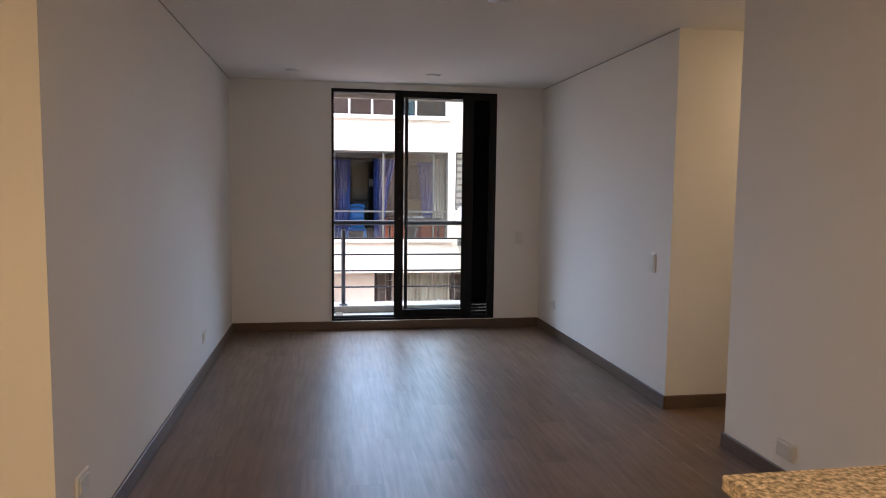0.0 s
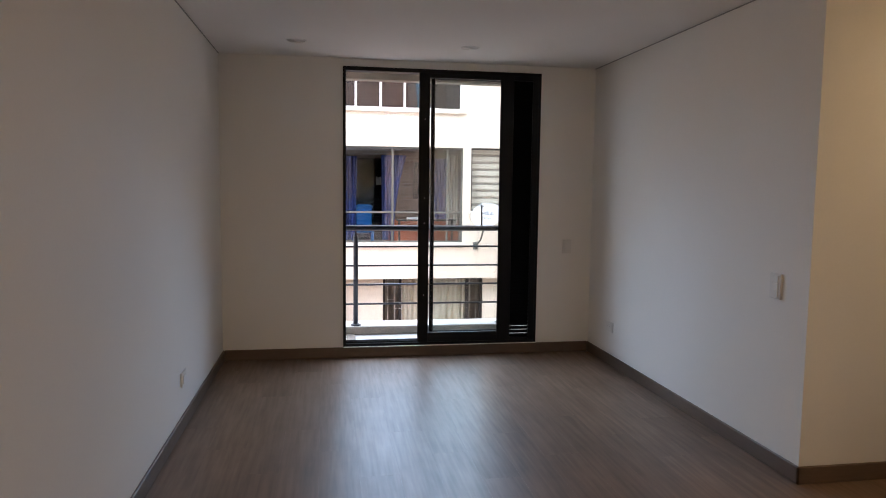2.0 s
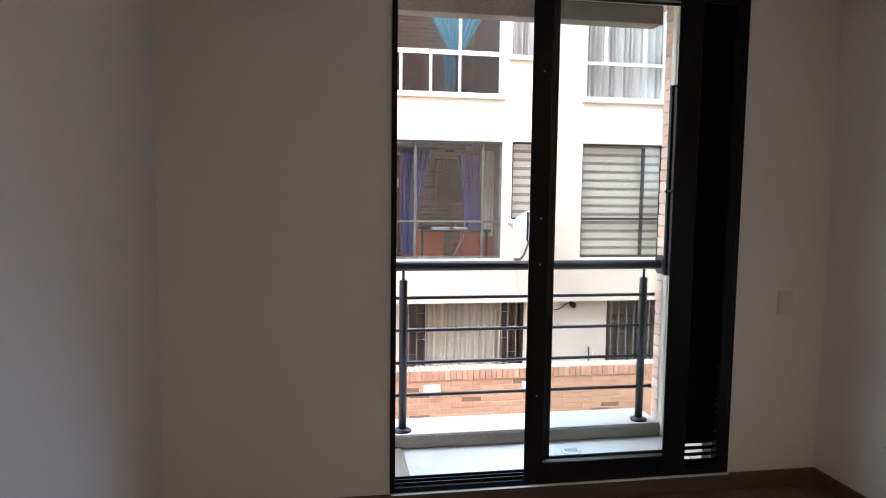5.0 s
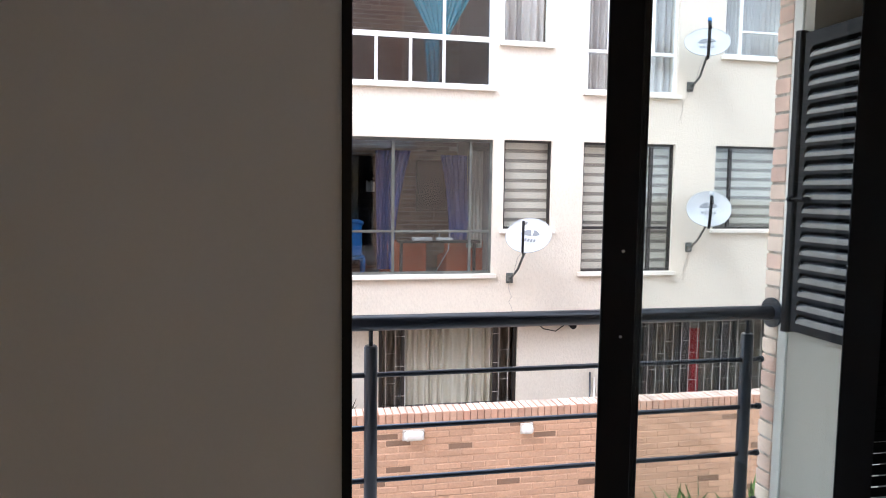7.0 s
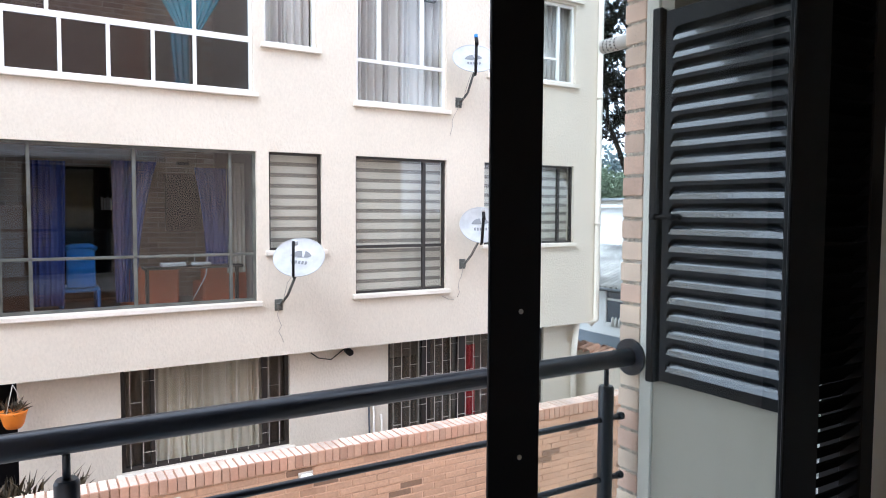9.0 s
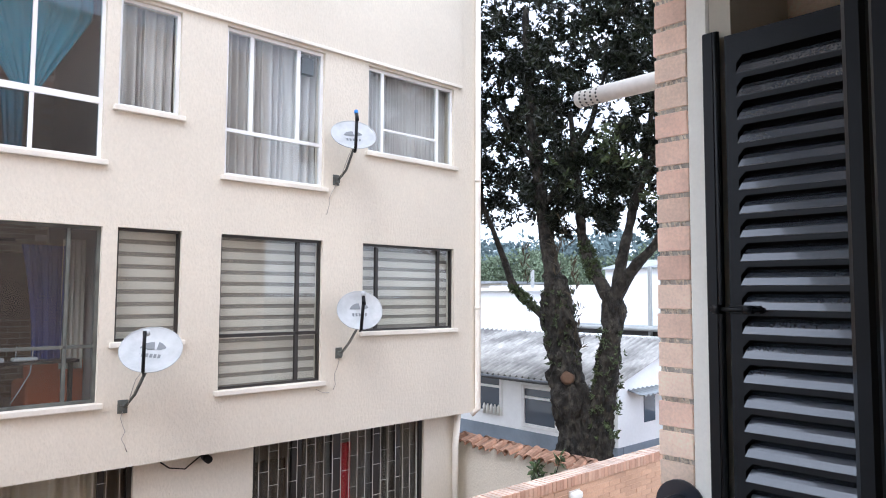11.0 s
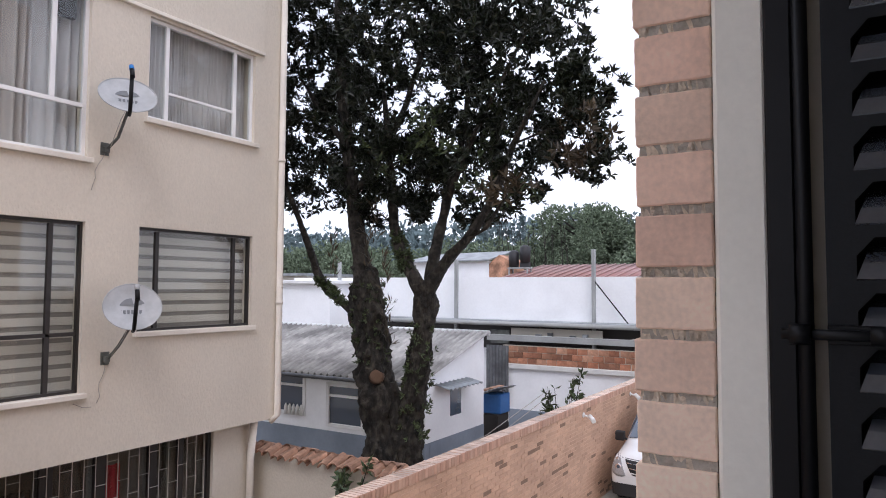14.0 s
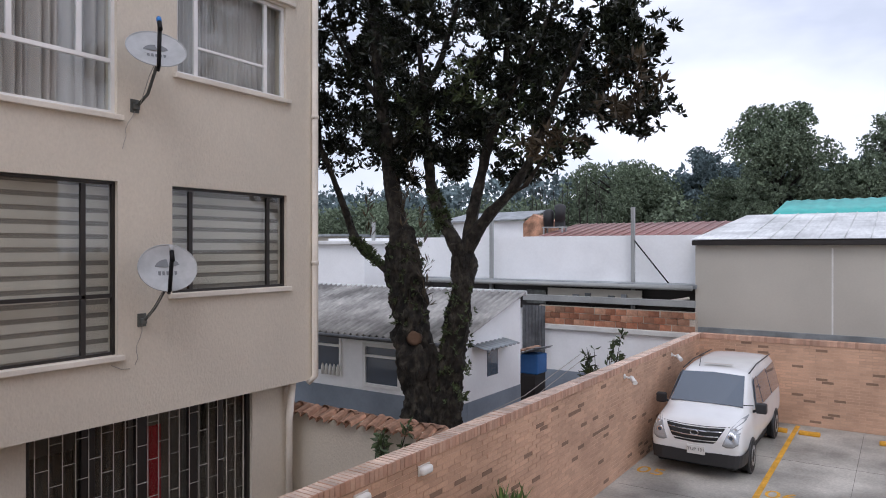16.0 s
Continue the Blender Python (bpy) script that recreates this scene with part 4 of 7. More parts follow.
# satellite dishes
def satellite_dish(x, y, z, bx_, bz_, width, cap):
    dish = base("satellite_dish", bx_, F, bz_, "grey-white oval satellite dish on a bent steel arm" if not cap else "grey-white oval satellite dish with a blue-tipped receiver", "satellite dish", group="dishes on the facade across")
    n = Vector((-0.425, -0.69, 0.635)).normalized() if not cap else Vector((-0.40, -0.84, 0.40 if cap == 1 else 0.66)).normalized()
    u = n.cross(Vector((0, 0, 1))).normalized()
    if not cap:
        u = Matrix.Rotation(radians(-7), 3, n) @ u
    v = u.cross(n)
    c = Vector((x, y, z))
    bm = bmesh.new()
    for back in (0, 1):
        rings = []
        for i in range(7):
            r = i / 6
            ring = [bm.verts.new(c + u * (width / 2 * r * math.cos(k * math.tau / 32)) + v * (width / 2 * 0.9 * r * math.sin(k * math.tau / 32)) + n * (0.06 * r * r - 0.004 * back)) for k in range(32)] if i else [bm.verts.new(c - n * 0.004 * back)]
            rings.append(ring)
        for k in range(32):
            f = bm.faces.new((rings[0][0], rings[1][k], rings[1][(k + 1) % 32]))
            f.smooth = True
            for i in range(1, 6):
                f = bm.faces.new((rings[i][k], rings[i + 1][k], rings[i + 1][(k + 1) % 32], rings[i][(k + 1) % 32]))
                f.smooth = True
    part("reflector", bm, DISH_WHITE, dish)
    bm = bmesh.new()
    tube(bm, [c + n * 0.06 + u * (width / 2 * math.cos(k * math.tau / 32)) + v * (width / 2 * 0.9 * math.sin(k * math.tau / 32)) for k in range(33)], 0.006, 6, cap=False)
    part("rim", bm, DISH_WHITE, dish)
    # printed mark: plain dark shapes
    bm = bmesh.new()
    pts = [(-0.15, 0.16), (-0.01, 0.16), (0.02, 0.03), (-0.12, 0.03)]
    bm.faces.new([bm.verts.new(c - u * a + v * b + n * 0.012) for a, b in pts])
    bm.faces.new([bm.verts.new(c - u * (0.04 + 0.11 * math.cos(t)) + v * (0.095 + 0.065 * math.sin(t)) + n * 0.014) for t in [(-0.5 + k / 8) * math.pi for k in range(9)]])
    for k in range(7):
        a = -0.13 + k * 0.040
        bm.faces.new([bm.verts.new(c - u * p + v * q + n * 0.009) for p, q in ((a, -0.02), (a + 0.026, -0.02), (a + 0.026, -0.065), (a, -0.065))])
    part("printed_mark", bm, DISH_MARK, dish, "plain grey printed mark")
    foot = Vector((bx_, F - 0.02, bz_))
    bm = bmesh.new()
    tube(bm, [foot + Vector((0, -0.04, 0)), foot + Vector((0.08, -0.10, 0.13)), c - n * 0.03 - v * 0.16, c - n * 0.02], 0.017, 8)
    part("mast", bm, FRAME_STEEL, dish)
    bm = bmesh.new()
    box(bm, bx_ - 0.05, bx_ + 0.05, F - 0.014, F - 0.002, bz_ - 0.07, bz_ + 0.07, 0.003)
    box(bm, bx_ - 0.03, bx_ + 0.03, F - 0.06, F - 0.012, bz_ - 0.04, bz_ + 0.02, 0.003)
    part("wall_bracket", bm, FRAME_STEEL, dish)
    bm = bmesh.new()
    if cap:
        tip = c + n * 0.34 + v * 0.02
        low = c + n * 0.02 - v * (width * 0.44)
        tube(bm, [low - n * 0.02, low + n * 0.05, tip], 0.021, 8)
        tube(bm, [tip - v * 0.06, tip + v * 0.05], 0.024, 10)
        part("receiver_arm", bm, BLACK_PAINT, dish)
        part("receiver_tip", tb([tip + v * 0.05, tip + v * 0.11], 0.026, 10), BLUE_PLASTIC if cap == 2 else DISH_WHITE, dish)
    else:
        low = c + n * 0.02 - v * (width * 0.44)
        tip = c + n * 0.40 - v * 0.02
        tube(bm, [low - n * 0.02, low + n * 0.05, tip], 0.017, 8)
        part("receiver_arm", bm, BLACK_PAINT, dish)
        part("receiver_tip", tb([tip - n * 0.03 + v * 0.03, tip - n * 0.07 + v * 0.01], 0.036, 12), DISH_WHITE, dish)
    rnd = random.Random(int(x * 100))
    p = [foot + Vector((0, -0.02, -0.05))]
    for k in range(6):
        p.append(p[-1] + Vector((rnd.uniform(-0.05, 0.05), 0, -0.07)))
    for q in p:
        q.y = F - 0.012
    part("cable", tb(p, 0.004, 5), CABLE, dish)
    part("cable", tb([c - n * 0.02 - v * 0.1, c - n * 0.05 - v * 0.3 + u * 0.08, foot + Vector((0.03, -0.03, 0))], 0.004, 5), CABLE, dish)
    return dish


satellite_dish(3.74, F - 0.45, 0.83, 3.62, 0.25, 0.60, 0)
satellite_dish(6.37, F - 0.35, 1.20, 6.30, 0.66, 0.58, 1)
satellite_dish(6.24, F - 0.35, 3.44, 6.22, 2.93, 0.58, 2)
part("loose_cable", tb([(5.96, F - 0.01, 0.22), (6.06, F - 0.02, 0.17), (6.16, F - 0.01, 0.16)], 0.004, 5), CABLE, facing)
camera_lamp = base("wall_spotlight", 4.62, F + 0.2, -0.44, "small dark wall lamp under the overhang with loose wire", "lamp")
part("head", tb([(4.62, F + 0.10, -0.47), (4.62, F + 0.22, -0.45)], 0.045, 12), BLACK_PAINT, camera_lamp)
part("wire", tb([(4.58, F + 0.235, -0.44), (4.40, F + 0.235, -0.56), (4.22, F + 0.235, -0.52), (4.12, F + 0.235, -0.44)], 0.008, 6), BLACK_PAINT, camera_lamp)
pot = base("hanging_flower_pot", 0.83, F + 0.02, -0.83, "orange plastic hanging flower pot with a dry plant", "flower pot")
POT = material("orange_plastic", (0.75, 0.22, 0.02), 0.45, grain=40, vary=0.08, bump=0)
part("bowl", tb([(0.83, F, -0.84), (0.83, F, -0.80), (0.83, F, -0.68), (0.83, F, -0.665)], [0.07, 0.095, 0.125, 0.13], 20), POT, pot)
for k in range(3):
    a = k * 2.1
    part("wire", tb([(0.83 + 0.12 * math.cos(a), F + 0.12 * math.sin(a), -0.67), (0.83, F, -0.39)], 0.004, 5), CABLE, pot)
for bx0 in (4.93, 5.0, 5.12):
    broom = base("broom", bx0, F + 0.2, G, "broom handle leaning on the ground floor wall", "broom", group="brooms by the wall")
    part("handle", tb([(bx0, F + 0.12, -2.6), (bx0 + 0.015, F + 0.23, -1.18 - (bx0 - 4.93) * 1.2)], 0.014, 8), CHARCOAL if bx0 < 5 else PIPE, broom)
    part("brush", bx(bx0 - 0.12, bx0 + 0.12, F + 0.07, F + 0.14, G, -2.6, bevel=0.01), BLUE_PLASTIC, broom)
# ---- parking court ----
JOINT_FILLER = material("worn_joint_filler", (0.15, 0.14, 0.125), 0.9, grain=30, vary=0.3, bump=0)
YELLOW = material("worn_yellow_paint", (0.66, 0.33, 0.025), 0.7, grain=25, vary=0.35, bump=0.1, stain=4, stain_amount=0.2)
TOP = -0.78
bwall = obj("boundary_wall", bx(-8, 20.73, 5.105, 5.30, G, TOP - 0.012), WALL_MORTAR, kind="structure", label="long orange brick boundary wall with a soldier course coping", category="wall")
ewall = obj("boundary_wall_east", bx(20.505, 20.72, -12, 5.104, G, TOP - 0.012), WALL_MORTAR, kind="structure", label="orange brick boundary wall behind the parking bays", category="wall")
part("bay_line", bx(13.2, 20.4, 2.755, 2.855, G + 0.02, G + 0.024), YELLOW, parking)
part("bay_line", bx(13.2, 20.4, 0.25, 0.35, G + 0.02, G + 0.024), YELLOW, parking)
for y in (1.45, -1.2):
    part("slab_joint", bx(8, 20.4, y, y + 0.007, G + 0.02, G + 0.0225), JOINT_FILLER, parking)
for x in (14.1, 17.3):
    part("slab_joint", bx(x, x + 0.007, -3.8, 5.0, G + 0.02, G + 0.0225), JOINT_FILLER, parking)
for a, b in ((3.62, 4.16), (2.93, 3.16), (2.26, 2.70), (0.72, 1.14)):
    stop = obj("wheel_stop", bx(19.5, 19.64, a, b, G + 0.02, G + 0.11, bevel=0.025, segments=2), YELLOW, label="worn yellow concrete wheel stop on the parking ground", category="wheel stop", group="wheel stops of the parking bays")


def lettering(name, text, size, m, mat, parent, depth=0.001):
    cu = bpy.data.curves.new(name, "FONT")
    cu.body, cu.size, cu.extrude, cu.align_x, cu.align_y = text, size, depth, "CENTER", "CENTER"
    tmp = bpy.data.objects.new(name, cu)
    me = bpy.data.meshes.new_from_object(tmp)
    bpy.data.objects.remove(tmp)
    me.transform(m)
    me.materials.append(mat)
    ob = new(name, me)
    ob.parent = parent
    ob.matrix_parent_inverse = Matrix.Translation(-parent.location) if parent.parent is None else Matrix()
    return ob


lettering("bay_number", "05", 0.55, pose(15.1, 4.72, G + 0.022, 0, 0, -90), YELLOW, parking)
lettering("bay_number", "06", 0.55, pose(15.0, 2.45, G + 0.022, 0, 0, -90), YELLOW, parking)
for lx, half in ((1.92, 0.10), (3.10, 0.06), (7.09, 0.10), (8.15, 0.10)):
    lamp_ob = base("bulkhead_lamp", lx, 5.1, -1.0, "white oval bulkhead lamp on the brick wall", "lamp", group="lamps along the boundary wall")
    part("body", bx(lx - half, lx + half, 5.02, 5.099, -1.05, -0.955, bevel=0.035, segments=4), PLASTIC_WHITE, lamp_ob)
    part("base_ring", bx(lx - half - 0.01, lx + half + 0.01, 5.082, 5.0985, -1.06, -0.945, bevel=0.008, segments=2), PIPE, lamp_ob)
for lx in (14.64, 17.82):
    cctv = base("wall_camera", lx, 5.1, -1.04, "white bullet security camera on the brick wall", "security camera", group="cameras along the boundary wall")
    part("housing", tb([(lx - 0.05, 4.85, -1.08), (lx + 0.10, 4.98, -1.02)], 0.045, 14), PLASTIC_WHITE, cctv)
    part("bracket", tb([(lx + 0.06, 4.96, -1.03), (lx + 0.06, 5.097, -1.0)], 0.02, 8), PLASTIC_WHITE, cctv)
    part("mount", tb([(lx + 0.06, 5.085, -1.0), (lx + 0.06, 5.098, -1.0)], 0.05, 12), PLASTIC_WHITE, cctv)

# ---- van ----
VAN_WHITE = material("white_car_paint", (0.78, 0.78, 0.77), 0.25, grain=5, vary=0.01, bump=0, stain=2, stain_amount=0.04, coat=0.6)
# Blue base colour paints in part of the sky's reflection.
CAR_GLASS = material("sky_tinted_car_glass", (0.06, 0.085, 0.12), 0.04, coat=1.0, spec=0.9, bump=0, grain=3, vary=0.05, stain_amount=0.0)
RUBBER = material("rubber", (0.02, 0.02, 0.02), 0.8, bump=0)
BUMPER = material("black_bumper_plastic", (0.022, 0.022, 0.024), 0.55, bump=0.05)
CHROME = material("chrome", (0.72, 0.73, 0.75), 0.15, 1.0, bump=0, vary=0.02, stain_amount=0.02)
ALLOY = material("alloy_wheel", (0.42, 0.43, 0.44), 0.35, 0.7, bump=0)
LAMP_CLEAR = material("headlight_lens", (0.42, 0.44, 0.46), 0.1, 0.4, grain=60, vary=0.4, bump=0.1)
VX, VY = 15.22, 3.95
van = base("van", VX + 2.4, VY, G, "white passenger van parked beside the brick wall", "van")
#         x     zb    zmid  belt  top   h_low h_mid h_belt h_top
STN = [(0.00, 0.36, 0.52, 0.67, 0.75, 0.66, 0.70, 0.70, 0.60),
       (0.05, 0.32, 0.57, 0.77, 0.88, 0.74, 0.79, 0.78, 0.64),
       (0.16, 0.30, 0.60, 0.90, 1.02, 0.79, 0.83, 0.81, 0.66),
       (0.40, 0.29, 0.61, 0.98, 1.09, 0.81, 0.845, 0.82, 0.68),
       (0.86, 0.28, 0.62, 1.03, 1.165, 0.82, 0.855, 0.83, 0.70),
       (1.02, 0.28, 0.62, 1.03, 1.23, 0.82, 0.86, 0.84, 0.70),
       (1.40, 0.28, 0.62, 1.04, 1.54, 0.82, 0.86, 0.845, 0.67),
       (1.70, 0.28, 0.62, 1.05, 1.72, 0.82, 0.86, 0.85, 0.66),
       (2.10, 0.28, 0.62, 1.06, 1.79, 0.82, 0.86, 0.85, 0.67),
       (3.20, 0.28, 0.62, 1.07, 1.81, 0.82, 0.86, 0.85, 0.67),
       (4.30, 0.30, 0.62, 1.07, 1.795, 0.82, 0.86, 0.85, 0.67),
       (4.62, 0.34, 0.62, 1.07, 1.74, 0.80, 0.84, 0.83, 0.65),
       (4.74, 0.40, 0.62, 1.05, 1.58, 0.76, 0.80, 0.79, 0.62)]


def van_ring(s):
    x, zb, zm, zbelt, zt, hl, hm, hb, ht = s
    return [(x, -hl, zb), (x, -hm, zm), (x, -hb, zbelt), (x, -ht, zt - 0.05 * min(1, zt)), (x, -ht * 0.86, zt - 0.012), (x, 0, zt + 0.015),
            (x, ht * 0.86, zt - 0.012), (x, ht, zt - 0.05 * min(1, zt)), (x, hb, zbelt), (x, hm, zm), (x, hl, zb), (x, 0, zb)]


bm = bmesh.new()
rings = [[bm.verts.new((VX + p[0], VY + p[1], G + 0.02 + p[2])) for p in van_ring(s)] for s in STN]
for r0, r1 in zip(rings, rings[1:]):
    for k in range(12):
        f = bm.faces.new((r0[k], r1[k], r1[(k + 1) % 12], r0[(k + 1) % 12]))
        f.smooth = True
bm.faces.new(rings[0])
bm.faces.new(list(reversed(rings[-1])))
bmesh.ops.recalc_face_normals(bm, faces=bm.faces)
body = part("body", bm, VAN_WHITE, van)
sub = body.modifiers.new("soft", "SUBSURF")
sub.levels = sub.render_levels = 2

bpy.context.view_layer.update()
van_skin = BVHTree.FromObject(body, bpy.context.evaluated_depsgraph_get())


def on_front(y, z):
    """How far behind the van's nose its skin lies at this width and height."""
    hit = van_skin.ray_cast(Vector((VX - 1, VY + y, G + 0.02 + z)), Vector((1, 0, 0)))[0]
    return hit.x - VX if hit else 0.3


def along(line, u):
    k = min(int(u * (len(line) - 1)), len(line) - 2)
    w = u * (len(line) - 1) - k
    return line[k][0] + (line[k + 1][0] - line[k][0]) * w, line[k][1] + (line[k + 1][1] - line[k][1]) * w


def patch(name, low, high, mat, parent, proud, nu=14, nz=6):
    """A panel lying on the van's front between a lower and an upper line of (y, z)."""
    bm = bmesh.new()
    out, inn = [], []
    for i in range(nu + 1):
        a, b = [(q[0], q[1] + 0.09) for q in (along(low, i / nu), along(high, i / nu))]
        col = [(a[0] + (b[0] - a[0]) * k / nz, a[1] + (b[1] - a[1]) * k / nz) for k in range(nz + 1)]
        xs = [on_front(*p) for p in col]
        out.append([bm.verts.new(vp(x - proud, *p)) for x, p in zip(xs, col)])
        inn.append([bm.verts.new(vp(x + 0.02, *p)) for x, p in zip(xs, col)])
    for i in range(nu):
        for k in range(nz):
            bm.faces.new((out[i][k], out[i + 1][k], out[i + 1][k + 1], out[i][k + 1])).smooth = True
        bm.faces.new((out[i][0], inn[i][0], inn[i + 1][0], out[i + 1][0]))
        bm.faces.new((out[i][nz], out[i + 1][nz], inn[i + 1][nz], inn[i][nz]))
    for k in range(nz):
        bm.faces.new((out[0][k], out[0][k + 1], inn[0][k + 1], inn[0][k]))
        bm.faces.new((out[nu][k], inn[nu][k], inn[nu][k + 1], out[nu][k + 1]))
    bmesh.ops.recalc_face_normals(bm, faces=bm.faces)
    return part(name, bm, mat, parent)


def vp(x, y, z):
    return (VX + x, VY + y, G + 0.02 + z)


def sheet(points, mat, name, parent, thick=0.012, normal=(0, 0, 1)):
    bm = bmesh.new()
    n = Vector(normal).normalized() * thick
    a = [bm.verts.new(Vector(p)) for p in points]
    b = [bm.verts.new(Vector(p) + n) for p in points]
    bm.faces.new(list(reversed(a)))
    bm.faces.new(b)
    for i in range(len(a)):
        j = (i + 1) % len(a)
        bm.faces.new((a[i], a[j], b[j], b[i]))
    bmesh.ops.recalc_face_normals(bm, faces=bm.faces)
    return part(name, bm, mat, parent)


sheet([vp(0.98, -0.68, 1.165), vp(0.95, -0.3, 1.175), vp(0.95, 0.3, 1.175), vp(0.98, 0.68, 1.165), vp(1.60, 0.60, 1.65), vp(1.62, 0.0, 1.675), vp(1.60, -0.60, 1.65)], CAR_GLASS, "windscreen", body, 0.055, (-0.5, 0, 0.6))
for side in (-1, 1):
    for a0, a1, b0, b1 in ((1.42, 1.80, 2.05, 2.05), (2.12, 2.12, 3.15, 3.15), (3.22, 3.22, 4.30, 4.22)):
        sheet([vp(a0, side * 0.845, 1.09), vp(a1, side * 0.715, 1.60), vp(b1, side * 0.715, 1.63), vp(b0, side * 0.845, 1.09)], CAR_GLASS, "side_window", body, 0.012, (0, side, 0.2))
    part("roof_rail", tb([vp(1.75, side * 0.645, 1.72), vp(2.6, side * 0.645, 1.795), vp(4.3, side * 0.645, 1.79)], 0.012, 6), BUMPER, van)
    mir = part("mirror", box(bmesh.new(), VX + 1.18, VX + 1.32, VY + side * 0.96 - 0.10, VY + side * 0.96 + 0.10, G + 1.07, G + 1.27, 0.035, 3), BUMPER, van)
    part("mirror_arm", tb([vp(1.28, side * 0.80, 1.06), vp(1.26, side * 0.9, 1.12)], 0.025, 8), BUMPER, van)
    hl = patch("headlight", [(side * 0.49, 0.56), (side * 0.57, 0.53), (side * 0.68, 0.54), (side * 0.765, 0.60)], [(side * 0.555, 0.72), (side * 0.62, 0.87), (side * 0.71, 0.965), (side * 0.785, 0.985)], LAMP_CLEAR, van, 0.010)
    cx = on_front(side * 0.64, 0.80)
    part("reflector", tb([vp(cx + 0.02, side * 0.64, 0.80), vp(cx - 0.013, side * 0.64, 0.80), vp(cx - 0.017, side * 0.64, 0.80)], [0.062, 0.062, 0.05], 18), CHROME, hl)
    part("bulb_glass", tb([vp(cx - 0.012, side * 0.64, 0.80), vp(cx - 0.02, side * 0.64, 0.80)], [0.045, 0.03], 14), CAR_GLASS, hl)
    cx = on_front(side * 0.69, 0.93)
    part("indicator", tb([vp(cx + 0.02, side * 0.69, 0.93), vp(cx - 0.012, side * 0.69, 0.93)], [0.035, 0.03], 12), CHROME, hl)
bm = bmesh.new()
rr = []
for s in ((-0.012, 0.40), (-0.005, 0.60), (0.022, 0.72), (0.07, 0.79), (0.16, 0.825), (0.30, 0.85), (0.52, 0.866)):
    rr.append([bm.verts.new(vp(s[0], yy * s[1], zz)) for yy, zz in ((-0.97, 0.27), (-1, 0.50), (-0.5, 0.49), (0, 0.485), (0.5, 0.49), (1, 0.50), (0.97, 0.27))])
for a, b in zip(rr, rr[1:]):
    for k in range(6):
        if 0 < k < 5 and a is not rr[0]:
            continue
        bm.faces.new((a[k], a[k + 1], b[k + 1], b[k]))
bm.faces.new(rr[0])
bmesh.ops.recalc_face_normals(bm, faces=bm.faces)
part("front_bumper", bm, BUMPER, van)
# Dark box added to deepen the shadow under the van.
part("underbody_shade", bx(VX + 0.25, VX + 4.5, VY - 0.72, VY + 0.72, G + 0.17, G + 0.36, bevel=0.05), RUBBER, van)
grille_part = patch("grille", [(-0.40, 0.635), (-0.18, 0.612), (0.18, 0.612), (0.40, 0.635)], [(-0.53, 0.855), (-0.2, 0.830), (0.2, 0.830), (0.53, 0.855)], RUBBER, van, 0.008)
for z, w in ((0.775, 0.49), (0.685, 0.43)):
    patch("chrome_bar", [(-w, z + 0.014), (-0.18, z - 0.010), (0.18, z - 0.010), (w, z + 0.014)], [(-w, z + 0.028), (-0.18, z + 0.010), (0.18, z + 0.010), (w, z + 0.028)], CHROME, grille_part, 0.016)
patch("lower_grille", [(-0.34, 0.575), (0, 0.555), (0.34, 0.575)], [(-0.38, 0.605), (0, 0.595), (0.38, 0.605)], BUMPER, van, 0.007)
patch("bonnet_seam", [(-0.60, 0.868), (-0.2, 0.848), (0.2, 0.848), (0.60, 0.868)], [(-0.60, 0.878), (-0.2, 0.857), (0.2, 0.857), (0.60, 0.878)], BUMPER, van, 0.002)
bm = bmesh.new()
tube(bm, [vp(on_front(0, 0.83) - 0.02, 0.075 * math.cos(k * math.tau / 20), 0.825 + 0.042 * math.sin(k * math.tau / 20)) for k in range(21)], 0.008, 6, cap=False)
part("emblem", bm, CHROME, grille_part, "plain oval chrome badge")
plate = part("number_plate", bx(VX - 0.035, VX - 0.005, VY - 0.20, VY + 0.12, G + 0.46, G + 0.62, bevel=0.003), PLASTIC_WHITE, van)
lettering("plate_characters", "TUP 131", 0.085, pose(VX - 0.037, VY - 0.04, G + 0.545, 90, 0, -90), SLOT_DARK, plate, 0.0008)
for side in (-1, 1):
    for wx in (0.90, 3.78):
        wy = VY + side * 0.79
        wheel = part("wheel", tb([(VX + wx, wy - side * 0.10, G + 0.335), (VX + wx, wy - side * 0.09, G + 0.335), (VX + wx, wy + side * 0.06, G + 0.335), (VX + wx, wy + side * 0.085, G + 0.335)], [0.29, 0.315, 0.315, 0.27], 28), RUBBER, van)
        part("rim", tb([(VX + wx, wy + side * 0.07, G + 0.335), (VX + wx, wy + side * 0.088, G + 0.335), (VX + wx, wy + side * 0.08, G + 0.335)], [0.20, 0.19, 0.03], 20), ALLOY, wheel)
        part("wheel_arch", tb([vp(wx, side * 0.80, 0.315), vp(wx, side * 0.862, 0.315)], 0.345, 24), BUMPER, van)
for side, y0 in ((0, -0.35), (1, 0.30)):
    part("wiper", tb([vp(1.0, y0, 1.20), vp(1.02, y0 - 0.28, 1.215), vp(1.04, y0 - 0.5, 1.23)], 0.01, 6), BUMPER, van)
part("aerial", tb([vp(1.9, 0.35, 1.76), vp(2.05, 0.35, 1.97)], 0.006, 6), BUMPER, van)
part("roof_mark", bx(VX + 2.0, VX + 2.12, VY - 0.28, VY + 0.28, G + 1.832, G + 1.838), CABLE, van)

